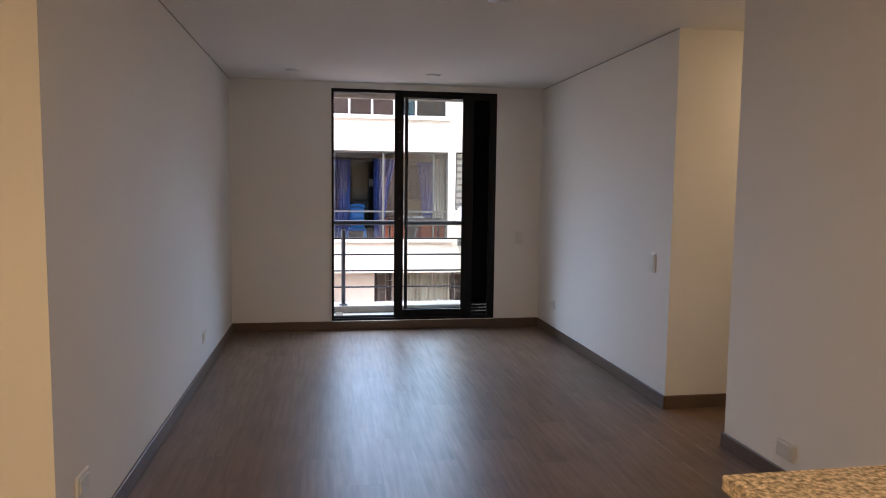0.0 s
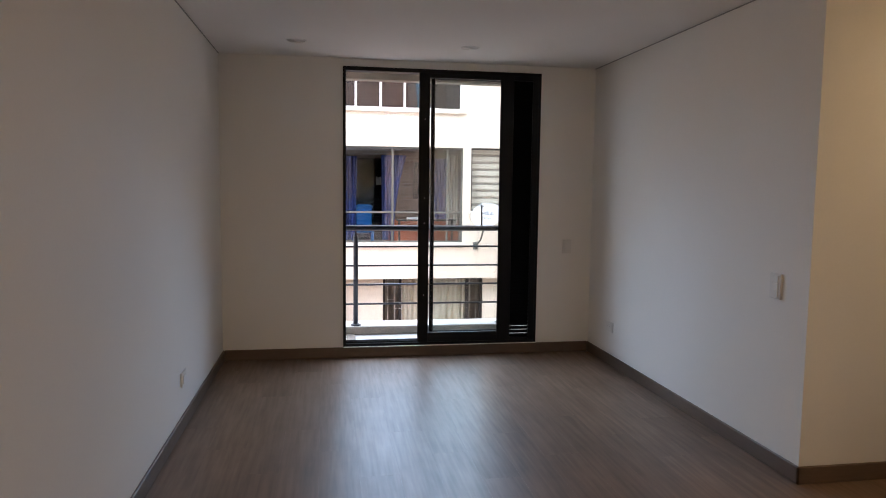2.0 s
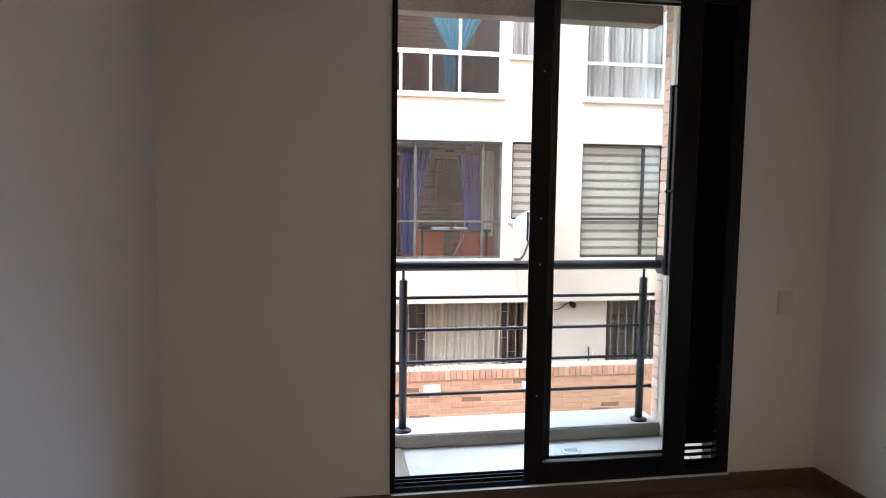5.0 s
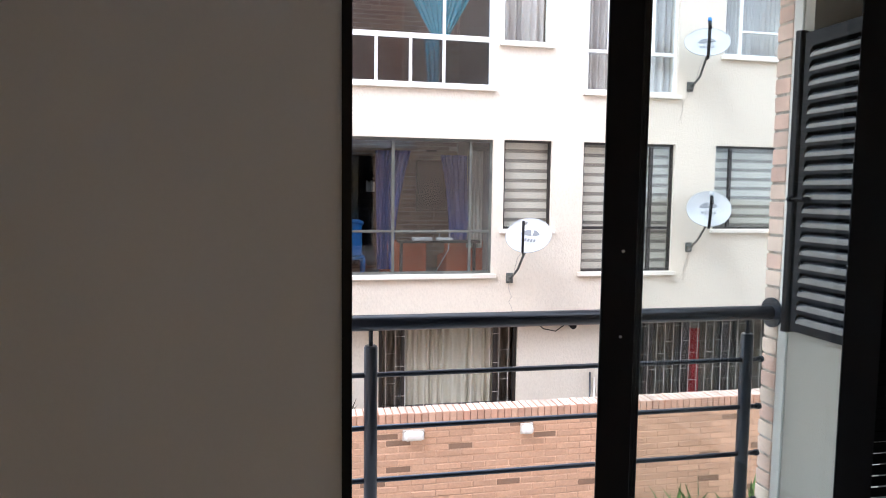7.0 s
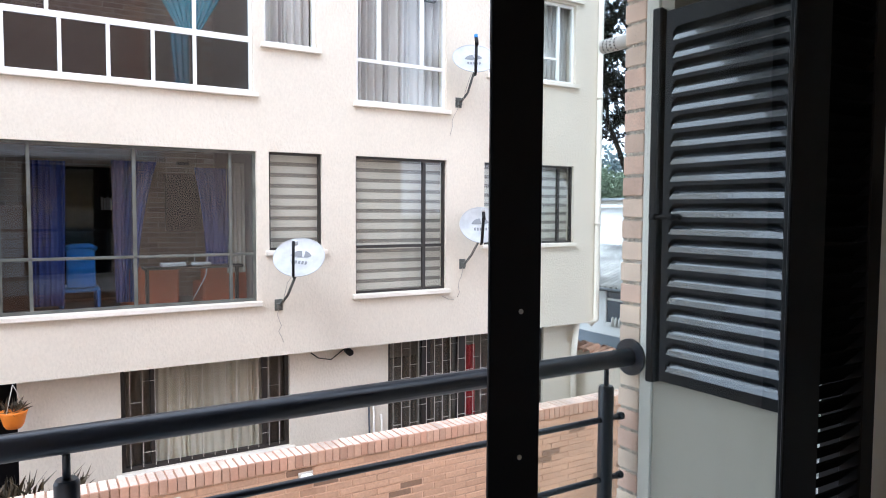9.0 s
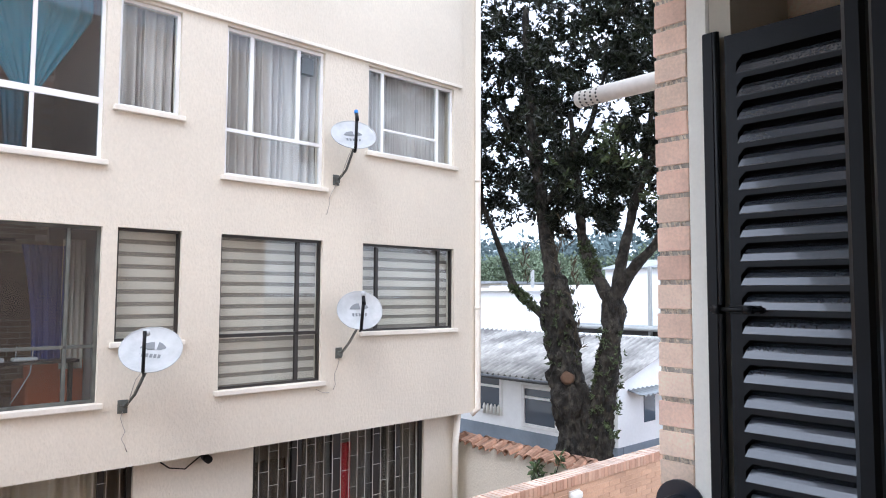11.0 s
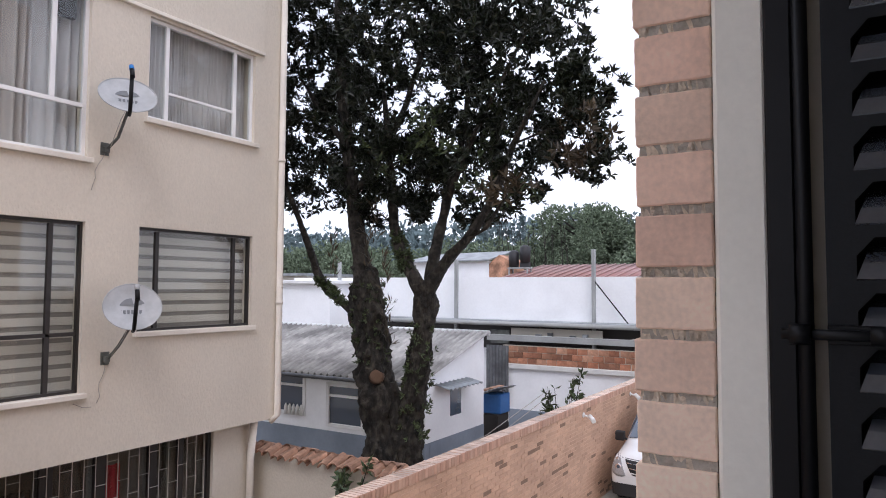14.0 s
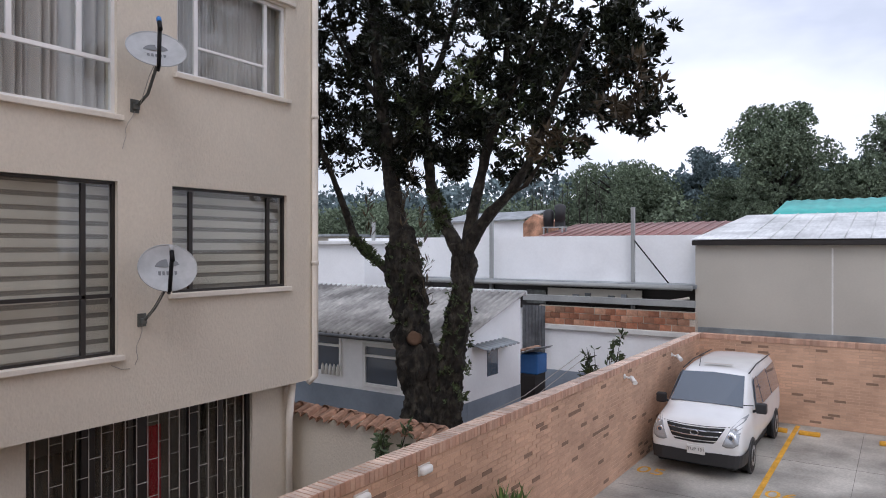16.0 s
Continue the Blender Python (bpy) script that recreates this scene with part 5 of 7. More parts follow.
# ---- the yard beyond the boundary wall ----
WHITEWASH = material("whitewashed_plaster", (0.91, 0.92, 0.925), 0.85, grain=14, vary=0.05, bump=0.25, stain=0.8, stain_amount=0.05)
DADO = material("blue_grey_dado_paint", (0.24, 0.28, 0.33), 0.8, grain=14, vary=0.1, bump=0.2, stain=0.8, stain_amount=0.15)
CORRUGATED = material("weathered_fibre_cement", (0.36, 0.345, 0.32), 0.9, grain=9, vary=0.45, bump=0.2, stain=1.1, stain_amount=0.45, stretch=(0.5, 3, 1))
CLAY_TILE = material("clay_roof_tile", (0.33, 0.19, 0.125), 0.9, grain=20, vary=0.35, bump=0.4, stain=4, stain_amount=0.45, random_shade=0.3)
HOLLOW_BRICK = material("orange_hollow_brick", (0.38, 0.155, 0.085), 0.9, grain=16, vary=0.4, bump=0.4, stain=2, stain_amount=0.45, random_shade=0.4, second=(0.44, 0.25, 0.16))
TARP_BLUE = material("blue_sheet", (0.03, 0.13, 0.36), 0.5, grain=10, vary=0.15, bump=0.2)
ZINC = material("zinc_sheet", (0.30, 0.32, 0.33), 0.5, 0.4, grain=8, vary=0.2, bump=0.1, stain=1.5, stain_amount=0.25)
DARK_ZINC = material("dark_weathered_zinc", (0.12, 0.125, 0.13), 0.6, 0.2, grain=8, vary=0.3, bump=0.1, stain=2, stain_amount=0.3)
STEEL = material("grey_steel", (0.36, 0.37, 0.36), 0.6, 0.2, grain=20, vary=0.15, bump=0.1)
GREY_RENDER = material("grey_beige_render", (0.47, 0.44, 0.38), 0.9, grain=20, vary=0.05, bump=0.15, stain=0.4, stain_amount=0.08)
WHITE_ROOF = material("white_sheet_roof", (0.62, 0.63, 0.62), 0.55, grain=5, vary=0.3, bump=0.05, stain=0.9, stain_amount=0.25, stretch=(0.4, 2.5, 1))
TEAL_ROOF = material("turquoise_sheet_roof", (0.05, 0.42, 0.38), 0.5, grain=6, vary=0.1, bump=0.05)
RED_RIB = material("pale_roof_rib", (0.42, 0.27, 0.24), 0.6, grain=6, vary=0.12, bump=0)
RED_ROOF = material("faded_red_sheet_roof", (0.27, 0.13, 0.115), 0.6, grain=6, vary=0.12, bump=0.05, stain=0.4, stain_amount=0.2)

garden = obj("garden_wall", bx(8.93, 9.13, 5.31, 8.2, G, -0.86), STUCCO, kind="structure", label="beige garden wall with a clay tile coping", category="wall")


def corrugated(bm, x0, x1, y0, y1, z_at, pitch=0.18, amp=0.03, along="x"):
    """A corrugated sheet; z_at(x, y) gives its height, waves run along x or y."""
    n = int(((y1 - y0) if along == "x" else (x1 - x0)) / pitch) * 4
    rows = []
    for i in range(n + 1):
        u = i / n
        w = amp * math.sin(i * math.pi / 2)
        if along == "x":
            y = y0 + (y1 - y0) * u
            rows.append([(x0, y, z_at(x0, y) + w), (x1, y, z_at(x1, y) + w)])
        else:
            x = x0 + (x1 - x0) * u
            rows.append([(x, y0, z_at(x, y0) + w), (x, y1, z_at(x, y1) + w)])
    top = [[bm.verts.new(p) for p in r] for r in rows]
    low = [[bm.verts.new((p[0], p[1], p[2] - 0.012)) for p in r] for r in rows]
    for i in range(n):
        f = bm.faces.new((top[i][0], top[i + 1][0], top[i + 1][1], top[i][1]))
        f.smooth = True
        f = bm.faces.new((low[i][0], low[i][1], low[i + 1][1], low[i + 1][0]))
        f.smooth = True
        for e in (0, 1):
            bm.faces.new((top[i][e], low[i][e], low[i + 1][e], top[i + 1][e]))
    bmesh.ops.recalc_face_normals(bm, faces=bm.faces)
    return bm


HX, HY = 14.9, 8.85
house = base("small_house", 17, 11, G, "small whitewashed house with a corrugated roof and grey dado", "house")
HOLES = [(10.55, 11.72, -1.95, -0.88), (12.40, 13.4, -1.78, -0.72)]
part("front_wall", pierced(bmesh.new(), "x", HY, 17.0, -2.05, -0.62, HX, HX + 0.2, HOLES), WHITEWASH, house)
part("front_dado", bx(HX - 0.012, HX + 0.2, HY, 17.0, G, -2.052), DADO, house)
bm = bmesh.new()
q = [(HX + 0.2, -2.05), (17.7, -2.05), (17.7, 0.20), (HX + 0.2, -0.58)]
a = [bm.verts.new((x, HY, z)) for x, z in q]
b = [bm.verts.new((x, HY + 0.2, z)) for x, z in q]
bm.faces.new(a), bm.faces.new(list(reversed(b)))
for i in range(4):
    bm.faces.new((a[i], b[i], b[(i + 1) % 4], a[(i + 1) % 4]))
bmesh.ops.recalc_face_normals(bm, faces=bm.faces)
part("gable_wall", bm, WHITEWASH, house)
part("gable_dado", bx(HX + 0.2, 17.7, HY - 0.012, HY + 0.2, G, -2.052), DADO, house)
part("roof", corrugated(bmesh.new(), HX - 0.35, 17.8, HY - 0.12, 17.2, lambda x, y: -0.56 + (x - HX) * 0.292, 0.20, 0.05), CORRUGATED, house)
part("gutter", tb([(HX - 0.38, HY - 0.1, -0.72), (HX - 0.38, 17.1, -0.72)], 0.05, 8), DARK_ZINC, house)
part("ridge", tb([(17.82, HY - 0.1, 0.27), (17.82, 17.2, 0.27)], 0.07, 10), WHITE_ROOF, house)
for y0, y1, z0, z1 in HOLES:
    bm = bmesh.new()
    for a, b, c, d in ((y0, y0 + 0.09, z0, z1), (y1 - 0.09, y1, z0, z1), (y0 + 0.09, y1 - 0.09, z0, z0 + 0.09), (y0 + 0.09, y1 - 0.09, z1 - 0.09, z1), (y0 + 0.09, y1 - 0.09, z1 - 0.34, z1 - 0.28)):
        box(bm, HX - 0.03, HX + 0.06, a, b, c, d, 0.004)
    win = part("window", bm, FRAME_WHITE, house)
    part("pane", bx(HX + 0.02, HX + 0.03, y0 + 0.05, y1 - 0.05, z0 + 0.05, z1 - 0.05), CAR_GLASS, win)
part("side_window", bx(16.0, 16.5, HY - 0.02, HY + 0.05, -1.6, -0.9, bevel=0.01), CAR_GLASS, house)
part("side_canopy", corrugated(bmesh.new(), 15.3, 16.9, HY - 0.4, HY, lambda x, y: -0.78 + (y - HY) * 0.2, along="y"), ZINC, house)
bottles = base("bottle_row", HX - 0.1, 12.7, -1.76, "row of pale bottles on the house's window ledge", "bottles")
for k in range(5):
    part("bottle", tb([(HX - 0.05, 12.5 + k * 0.13, -1.77), (HX - 0.05, 12.5 + k * 0.13, -1.58), (HX - 0.05, 12.5 + k * 0.13, -1.50)], [0.045, 0.045, 0.015], 8), PLASTIC_WHITE, bottles)
annex = base("white_annex", 17, 17, G, "white annex behind the small house", "house")
part("wall", bx(20.0, 24, 16.0, 22, G, 1.55), WHITEWASH, annex)
part("rear_wall", bx(17.5, 17.7, HY + 0.2, 17.0, G, 0.1), WHITEWASH, house)
part("roof_edge", bx(19.8, 24.2, 15.8, 22, 1.55, 1.68, bevel=0.02), FRAME_WHITE, annex)

yard_wall = obj("yard_wall", bx(20.9, 21.1, 5.3, 9.66, -2.2, -0.98), WHITEWASH, kind="structure", label="whitewashed yard wall with stained coping", category="wall")
part("dado", bx(20.885, 21.1, 5.3, 9.66, G, -2.2), DADO, yard_wall)
part("coping", bx(20.8, 21.2, 5.3, 9.66, -0.98, -0.84, bevel=0.01), CONCRETE_PALE, yard_wall)
brick_bed = obj("hollow_brick_wall", bx(20.95, 21.15, 5.3, 9.9, -0.84, -0.30), MORTAR, kind="structure", label="unplastered orange hollow brick wall", category="wall")
canopy = base("yard_canopy", 21.2, 8, -0.3, "grey steel canopy beam along the yard", "canopy")
part("beam", bx(20.85, 20.95, 5.3, 10.4, -0.16, 0.02, bevel=0.005), STEEL, canopy)
# Dark sheet stands in for the deep shade under the canopy eave.
part("shade_sheet", bx(21.9, 22.0, 5.3, 19, -0.5, 0.30), FRAME_BROWN, canopy)
part("stored_panel", bx(21.55, 21.6, 6.95, 9.9, -0.16, 0.20, bevel=0.004), GREY_RENDER, canopy)
part("stored_panel", bx(21.5, 21.54, 9.95, 10.6, -0.3, 0.12, bevel=0.004), FRAME_STEEL, canopy)
for k in range(7):
    part("stored_box", bx(21.45, 21.54, 7.0 + 0.37 * k, 7.13 + 0.37 * k + 0.03 * (k % 3), -0.12, -0.02 + 0.05 * ((k * 5) % 3), bevel=0.006), ZINC if k % 2 else DARK_ZINC, canopy)
part("stored_pipe", tb([(21.45, 5.6, 0.05), (21.5, 6.6, -0.15)], 0.035, 8), PIPE, canopy)
part("eave", bx(21.4, 22.05, 5.4, 19.4, 0.30, 0.42, bevel=0.01), ZINC, canopy)
part("gutter", tb([(21.36, 5.5, 0.33), (21.36, 19.4, 0.33)], 0.07, 10), STEEL, canopy)
shed = base("white_warehouse", 25, 12, G, "long white rendered warehouse wall", "building")
part("wall", bx(22.05, 22.35, 5.2, 19.6, G, 1.80), WHITEWASH, shed)
part("end_wall", bx(22.35, 34, 19.3, 19.6, G, 1.80), WHITEWASH, shed)
part("roof", bx(22.35, 34, 5.2, 19.3, 1.55, 1.66), RED_ROOF, shed)
for py in (12.05, 7.29, 17.1):
    p = base("steel_post", 21.8, py, -0.1, "tall grey steel post in front of the white wall", "post", group="posts along the white wall")
    part("shaft", bx(21.75, 21.87, py - 0.05, py + 0.05, -0.5, 2.62 if py < 8 else 2.4, bevel=0.005), STEEL, p)
    if py < 8:
        part("brace", tb([(21.8, py, 1.7), (21.9, py - 1.0, 0.42)], 0.02, 6), BLACK_PAINT, p)
leanto = base("zinc_sheet", 20.6, 9.2, G, "dark corrugated zinc sheet leaning by the yard wall", "metal sheet")
bm = bmesh.new()
pts = []
for i in range(29):
    y = 9.72 + i * 0.027
    pts.append([bm.verts.new((20.78 + 0.02 * math.sin(i * 1.57), y - 0.1, z)) for z in (-2.0, -0.30)])
for i in range(28):
    bm.faces.new((pts[i][0], pts[i + 1][0], pts[i + 1][1], pts[i][1]))
part("sheet", bm, DARK_ZINC, leanto)
tank = base("water_butt", 19.0, 9.0, G, "dark barrel and blue tub under a bent zinc sheet", "barrel")
part("tub", bx(18.7, 19.3, 8.86, 9.5, -1.98, -1.45, bevel=0.03, segments=2), TARP_BLUE, tank)
part("crate", bx(18.6, 19.3, 8.9, 9.55, G, -1.98, bevel=0.02), FRAME_BROWN, tank)
part("cover", corrugated(bmesh.new(), 18.35, 19.45, 8.75, 9.85, lambda x, y: -1.20 - (y - 8.75) * 0.36 - (x - 18.35) * 0.06, 0.12, 0.018), ZINC, tank, "bent corrugated zinc cover")
for k, y in enumerate((9.0, 9.22)):
    part("board", bx(18.6, 19.2, y, y + 0.16, -1.235 - (y - 8.75) * 0.3, -1.18 - (y - 8.75) * 0.3, bevel=0.008), CLAY_TILE, tank)
for k in range(7):
    a = random.Random(k)
    rb = obj("rubble_stone", bx(17.6 + k * 0.3, 17.85 + k * 0.3 + a.uniform(0, 0.15), 8.3, 8.55 + a.uniform(0, 0.2), G, G + 0.25 + a.uniform(0, 0.15), bevel=0.06, segments=2), FRAME_BROWN, label="dark lump of rubble in the yard", category="rubble", group="rubble in the yard")
for z in (-1.75, -1.95):
    obj("clothes_line", tb([(10.1, 6.2, z + 0.5), (15.5, 7.6, z - 0.05), (20.8, 8.5, z + 0.1)], 0.008, 5), CABLE, label="thin washing line across the yard", category="line", group="washing lines")

# ---- grey building and roofs further off ----
grey = base("grey_building", 26, 2, G, "windowless grey-beige rendered building with a white sheet roof", "building")
part("wall", bx(21.5, 33, -9, 5.45, -0.72, 1.50), GREY_RENDER, grey)
part("plinth", bx(21.44, 33, -9, 5.45, -0.86, -0.72), ZINC, grey)
part("footing", bx(21.55, 33, -9, 5.4, G, -0.86), GREY_RENDER, grey)
part("joint", bx(21.492, 21.499, 2.15, 2.19, -0.72, 1.42), CONCRETE_PALE, grey)
part("gutter", bx(21.3, 21.5, -9, 5.5, 1.50, 1.64, bevel=0.01), FRAME_BROWN, grey)
bm = bmesh.new()
v = [bm.verts.new(p) for p in ((21.28, 5.52, 1.66), (21.28, -9, 1.66), (27.0, -9, 2.54), (27.0, 5.1, 2.54), (33, 5.52, 1.6), (33, -9, 1.6))]
bm.faces.new((v[0], v[1], v[2], v[3])), bm.faces.new((v[3], v[2], v[5], v[4])), bm.faces.new((v[0], v[3], v[4]))
part("roof", bm, WHITE_ROOF, grey)
for k in range(26):
    y = 5.2 - k * 0.55
    if y < 4.6:
        part("roof_seam", tb([(21.28, y, 1.68), (27.0, y, 2.56)], 0.012, 5), WHITE_ROOF, grey)
teal = base("turquoise_roofed_shed", 42, 2, G, "distant shed with a turquoise sheet roof", "building")
part("wall", bx(40, 50, -14, 6.0, G, 2.8), GREY_RENDER, teal)
part("roof", corrugated(bmesh.new(), 39.6, 46, -14, 6.3, lambda x, y: 2.95 + (x - 39.6) * 0.19, 0.6, 0.03), TEAL_ROOF, teal)
red = base("red_roofed_shed", 40, 13, G, "distant shed with a faded red sheet roof", "building")
part("wall", bx(38, 50, 7.5, 18.2, G, 1.9), WHITEWASH, red)
part("roof", corrugated(bmesh.new(), 37.5, 44, 7.3, 18.4, lambda x, y: 2.0 + (x - 37.5) * 0.15, 0.6, 0.02), RED_ROOF, red)
for k in range(19):
    part("roof_rib", tb([(37.5, 7.4 + 0.6 * k, 2.03), (44, 7.4 + 0.6 * k, 3.0)], 0.035, 5), RED_RIB, red)
brickhouse = base("brick_house", 43, 23, G, "distant white house with an orange brick gable", "house")
part("wall", bx(40, 45, 20.2, 26, G, 3.12), WHITEWASH, brickhouse)
bm = bmesh.new()
v = [bm.verts.new(p) for p in ((39.97, 18.75, G), (39.97, 20.2, G), (39.97, 20.2, 2.95), (39.97, 19.5, 3.5), (39.97, 18.75, 3.1), (42, 18.75, G), (42, 20.2, G), (42, 20.2, 3.05), (42, 19.5, 3.5), (42, 18.75, 3.1))]
bm.faces.new(v[:5]), bm.faces.new(list(reversed(v[5:])))
for i in range(5):
    bm.faces.new((v[i], v[5 + i], v[5 + (i + 1) % 5], v[(i + 1) % 5]))
bmesh.ops.recalc_face_normals(bm, faces=bm.faces)
part("gable", bm, HOLLOW_BRICK, brickhouse)
sheet([(39.6, 20.0, 3.14), (39.6, 26.2, 3.08), (43, 26.2, 3.72), (43, 20.0, 3.82)], ZINC, "roof", brickhouse, 0.08)
wt = base("water_tank", 40, 18.1, 2.0, "pair of black plastic roof water tanks", "water tank")
for y, z in ((17.75, 3.0), (18.5, 2.7)):
    part("tank", tb([(40, y, z), (40, y, z + 0.9), (40, y, z + 1.02), (40, y, z + 1.06)], [0.30, 0.34, 0.2, 0.12], 18), BUMPER, wt)
part("stand", bx(39.7, 40.3, 17.4, 18.8, 2.62, 2.7, bevel=0.01), STEEL, wt)
for x, y in ((39.75, 17.5), (39.75, 18.7), (40.25, 17.5), (40.25, 18.7)):
    part("leg", bx(x - 0.04, x + 0.04, y - 0.04, y + 0.04, 1.6, 2.62), STEEL, wt)
part("block", bx(39.85, 40.15, 17.45, 18.05, 2.70, 3.0, bevel=0.01), BUMPER, wt)
far_low = base("distant_roofs", 60, 40, G, "row of low pale roofs in the distance", "building")
for k, (y0, y1, z) in enumerate(((26.5, 34, 2.3), (34.5, 47, 2.0), (48, 62, 2.6), (62, 80, 2.2))):
    part("block", bx(52 + k, 60 + k, y0, y1, G, z), WHITEWASH if k % 2 else GREY_RENDER, far_low)
    part("roof", bx(51.6 + k, 60.4 + k, y0 - 0.2, y1 + 0.2, z, z + 0.25), ZINC, far_low)
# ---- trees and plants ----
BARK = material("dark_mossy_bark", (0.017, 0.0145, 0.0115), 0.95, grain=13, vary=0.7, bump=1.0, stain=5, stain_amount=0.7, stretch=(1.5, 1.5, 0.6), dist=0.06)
b_nodes, b_links = BARK.node_tree.nodes, BARK.node_tree.links
b_main, b_old = b_nodes["Principled BSDF"], BARK.node_tree.nodes["Principled BSDF"].inputs["Base Color"].links[0].from_socket
b_spots, b_ramp, b_tone, b_co = b_nodes.new("ShaderNodeTexNoise"), b_nodes.new("ShaderNodeValToRGB"), b_nodes.new("ShaderNodeMixRGB"), b_nodes.new("ShaderNodeTexCoord")
b_spots.inputs["Scale"].default_value, b_spots.inputs["Detail"].default_value = 9, 7
b_ramp.color_ramp.elements[0].position, b_ramp.color_ramp.elements[1].position = 0.47, 0.70
b_tone.inputs["Color2"].default_value = (0.062, 0.055, 0.042, 1)
b_links.new(b_co.outputs["Object"], b_spots.inputs["Vector"])
b_links.new(b_spots.outputs["Fac"], b_ramp.inputs["Fac"])
b_links.new(b_ramp.outputs["Color"], b_tone.inputs["Fac"])
b_links.new(b_old, b_tone.inputs["Color1"])
b_links.new(b_tone.outputs["Color"], b_main.inputs["Base Color"])


def leaf_material(name, color, rough=0.4, shade=0.35):
    return material(name, color, rough, grain=3, vary=0.15, bump=0, stain=0.8, stain_amount=0.2, random_shade=shade)


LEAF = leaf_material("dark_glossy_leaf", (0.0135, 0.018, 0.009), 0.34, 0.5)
LEAF.node_tree.nodes["Principled BSDF"].inputs["Specular IOR Level"].default_value = 0.3
MOSS_LEAF = leaf_material("moss_green_leaf", (0.05, 0.07, 0.025), 0.6, 0.4)
SHRUB_LEAF = leaf_material("shrub_leaf", (0.065, 0.10, 0.04), 0.45, 0.35)
LEAF_BROWN = leaf_material("brownish_leaf", (0.055, 0.04, 0.02), 0.5, 0.4)
LEAF_FRESH = leaf_material("fresh_leaf", (0.10, 0.17, 0.045), 0.4, 0.35)
# Distance haze is mixed into both far foliage colours.
WOOD_GREEN = leaf_material("haze_paled_foliage", (0.15, 0.195, 0.125), 0.75, 0.5)
WOOD_BLUE = leaf_material("haze_tinted_foliage", (0.15, 0.205, 0.215), 0.9, 0.3)


def leaf_cloud(name, centres, normals, leaf_len, leaf_wid, per, mat, parent, seed, spread=1.0):
    """Rosettes of narrow leaves, each leaf a bent diamond of its own."""
    rng = np.random.default_rng(seed)
    c = np.repeat(np.asarray(centres, float), per, 0)
    n = len(c)
    nn = np.repeat(np.asarray(normals, float), per, 0)
    d = rng.normal(size=(n, 3)) * spread + nn * 0.9
    d /= np.linalg.norm(d, axis=1)[:, None]
    s = np.cross(d, rng.normal(size=(n, 3)))
    s /= np.linalg.norm(s, axis=1)[:, None]
    ln = leaf_len * rng.uniform(0.7, 1.25, n)[:, None]
    wd = leaf_wid * rng.uniform(0.7, 1.2, n)[:, None]
    up = np.cross(s, d) * ln * 0.12
    v = np.stack([c, c + d * ln * 0.5 + s * wd / 2 + up, c + d * ln, c + d * ln * 0.5 - s * wd / 2 + up], 1).reshape(-1, 3)
    f = np.arange(n * 4).reshape(-1, 4)
    me = bpy.data.meshes.new(name)
    me.from_pydata(v.tolist(), [], f.tolist())
    me.materials.append(mat)
    ob = new(name, me)
    if parent:
        ob.parent = parent
        ob.matrix_parent_inverse = Matrix.Translation(-parent.location)
    return ob


def crown_points(blobs, count, seed, gap=0.0, freq=1.1, fine=None):
    """Points in a set of blobs, denser to the outside, with gaps left by a noise."""
    rng = np.random.default_rng(seed)
    w = np.array([b[3] * b[4] * b[5] for b in blobs]) ** 0.75
    w /= w.sum()
    out, nor = [], []
    while len(out) < count:
        b = blobs[rng.choice(len(blobs), p=w)]
        d = rng.normal(size=3)
        d /= np.linalg.norm(d)
        r = rng.uniform(0.25, 1.0) ** 0.45
        r *= 1 + 0.28 * noise.noise(Vector(d * 2.3) + Vector((b[0], b[1], b[2])))
        p = np.array(b[:3]) + d * r * np.array(b[3:6])
        if noise.noise(Vector(p * freq) + Vector((seed, 0, 0))) < gap:
            continue
        if fine is not None and noise.noise(Vector(p * freq * 2.6) + Vector((0, seed, 0))) < fine:
            continue
        out.append(p)
        nor.append(d * 0.5 + np.array([0, 0, 0.7]))
    return out, nor


tree = base("broadleaf_tree", 10.35, 6.6, G, "old dark broadleaf tree with twin mossy trunks in the neighbour's yard", "tree")


def rough_tube(points, radii, seed, rough=0.16, rings=190, sides=44):
    """A trunk: a tube through the points with a lumpy, furrowed outline."""
    pts = [Vector(p) for p in points]
    bm = bmesh.new()
    made = []
    for i in range(rings):
        u = i / (rings - 1) * (len(pts) - 1)
        k = min(int(u), len(pts) - 2)
        c, r = pts[k].lerp(pts[k + 1], u - k), radii[k] + (radii[k + 1] - radii[k]) * (u - k)
        ring = []
        for s in range(sides):
            a = s * math.tau / sides
            d = Vector((math.cos(a), math.sin(a), 0))
            f = 1 + rough * noise.noise(Vector((d.x * 1.5, d.y * 1.5, c.z * 2.2 + seed))) + rough * 0.7 * noise.noise(Vector((d.x * 4, d.y * 4, c.z * 6 + seed))) + rough * 0.5 * noise.noise(Vector((d.x * 9, d.y * 9, c.z * 8 + seed))) + rough * 0.35 * noise.noise(Vector((d.x * 20, d.y * 20, c.z * 22 + seed)))
            ring.append(bm.verts.new(c + d * r * f))
        made.append(ring)
    for r0, r1 in zip(made, made[1:]):
        for s in range(sides):
            bm.faces.new((r0[s], r0[(s + 1) % sides], r1[(s + 1) % sides], r1[s])).smooth = True
    bm.faces.new(made[-1])
    return bm


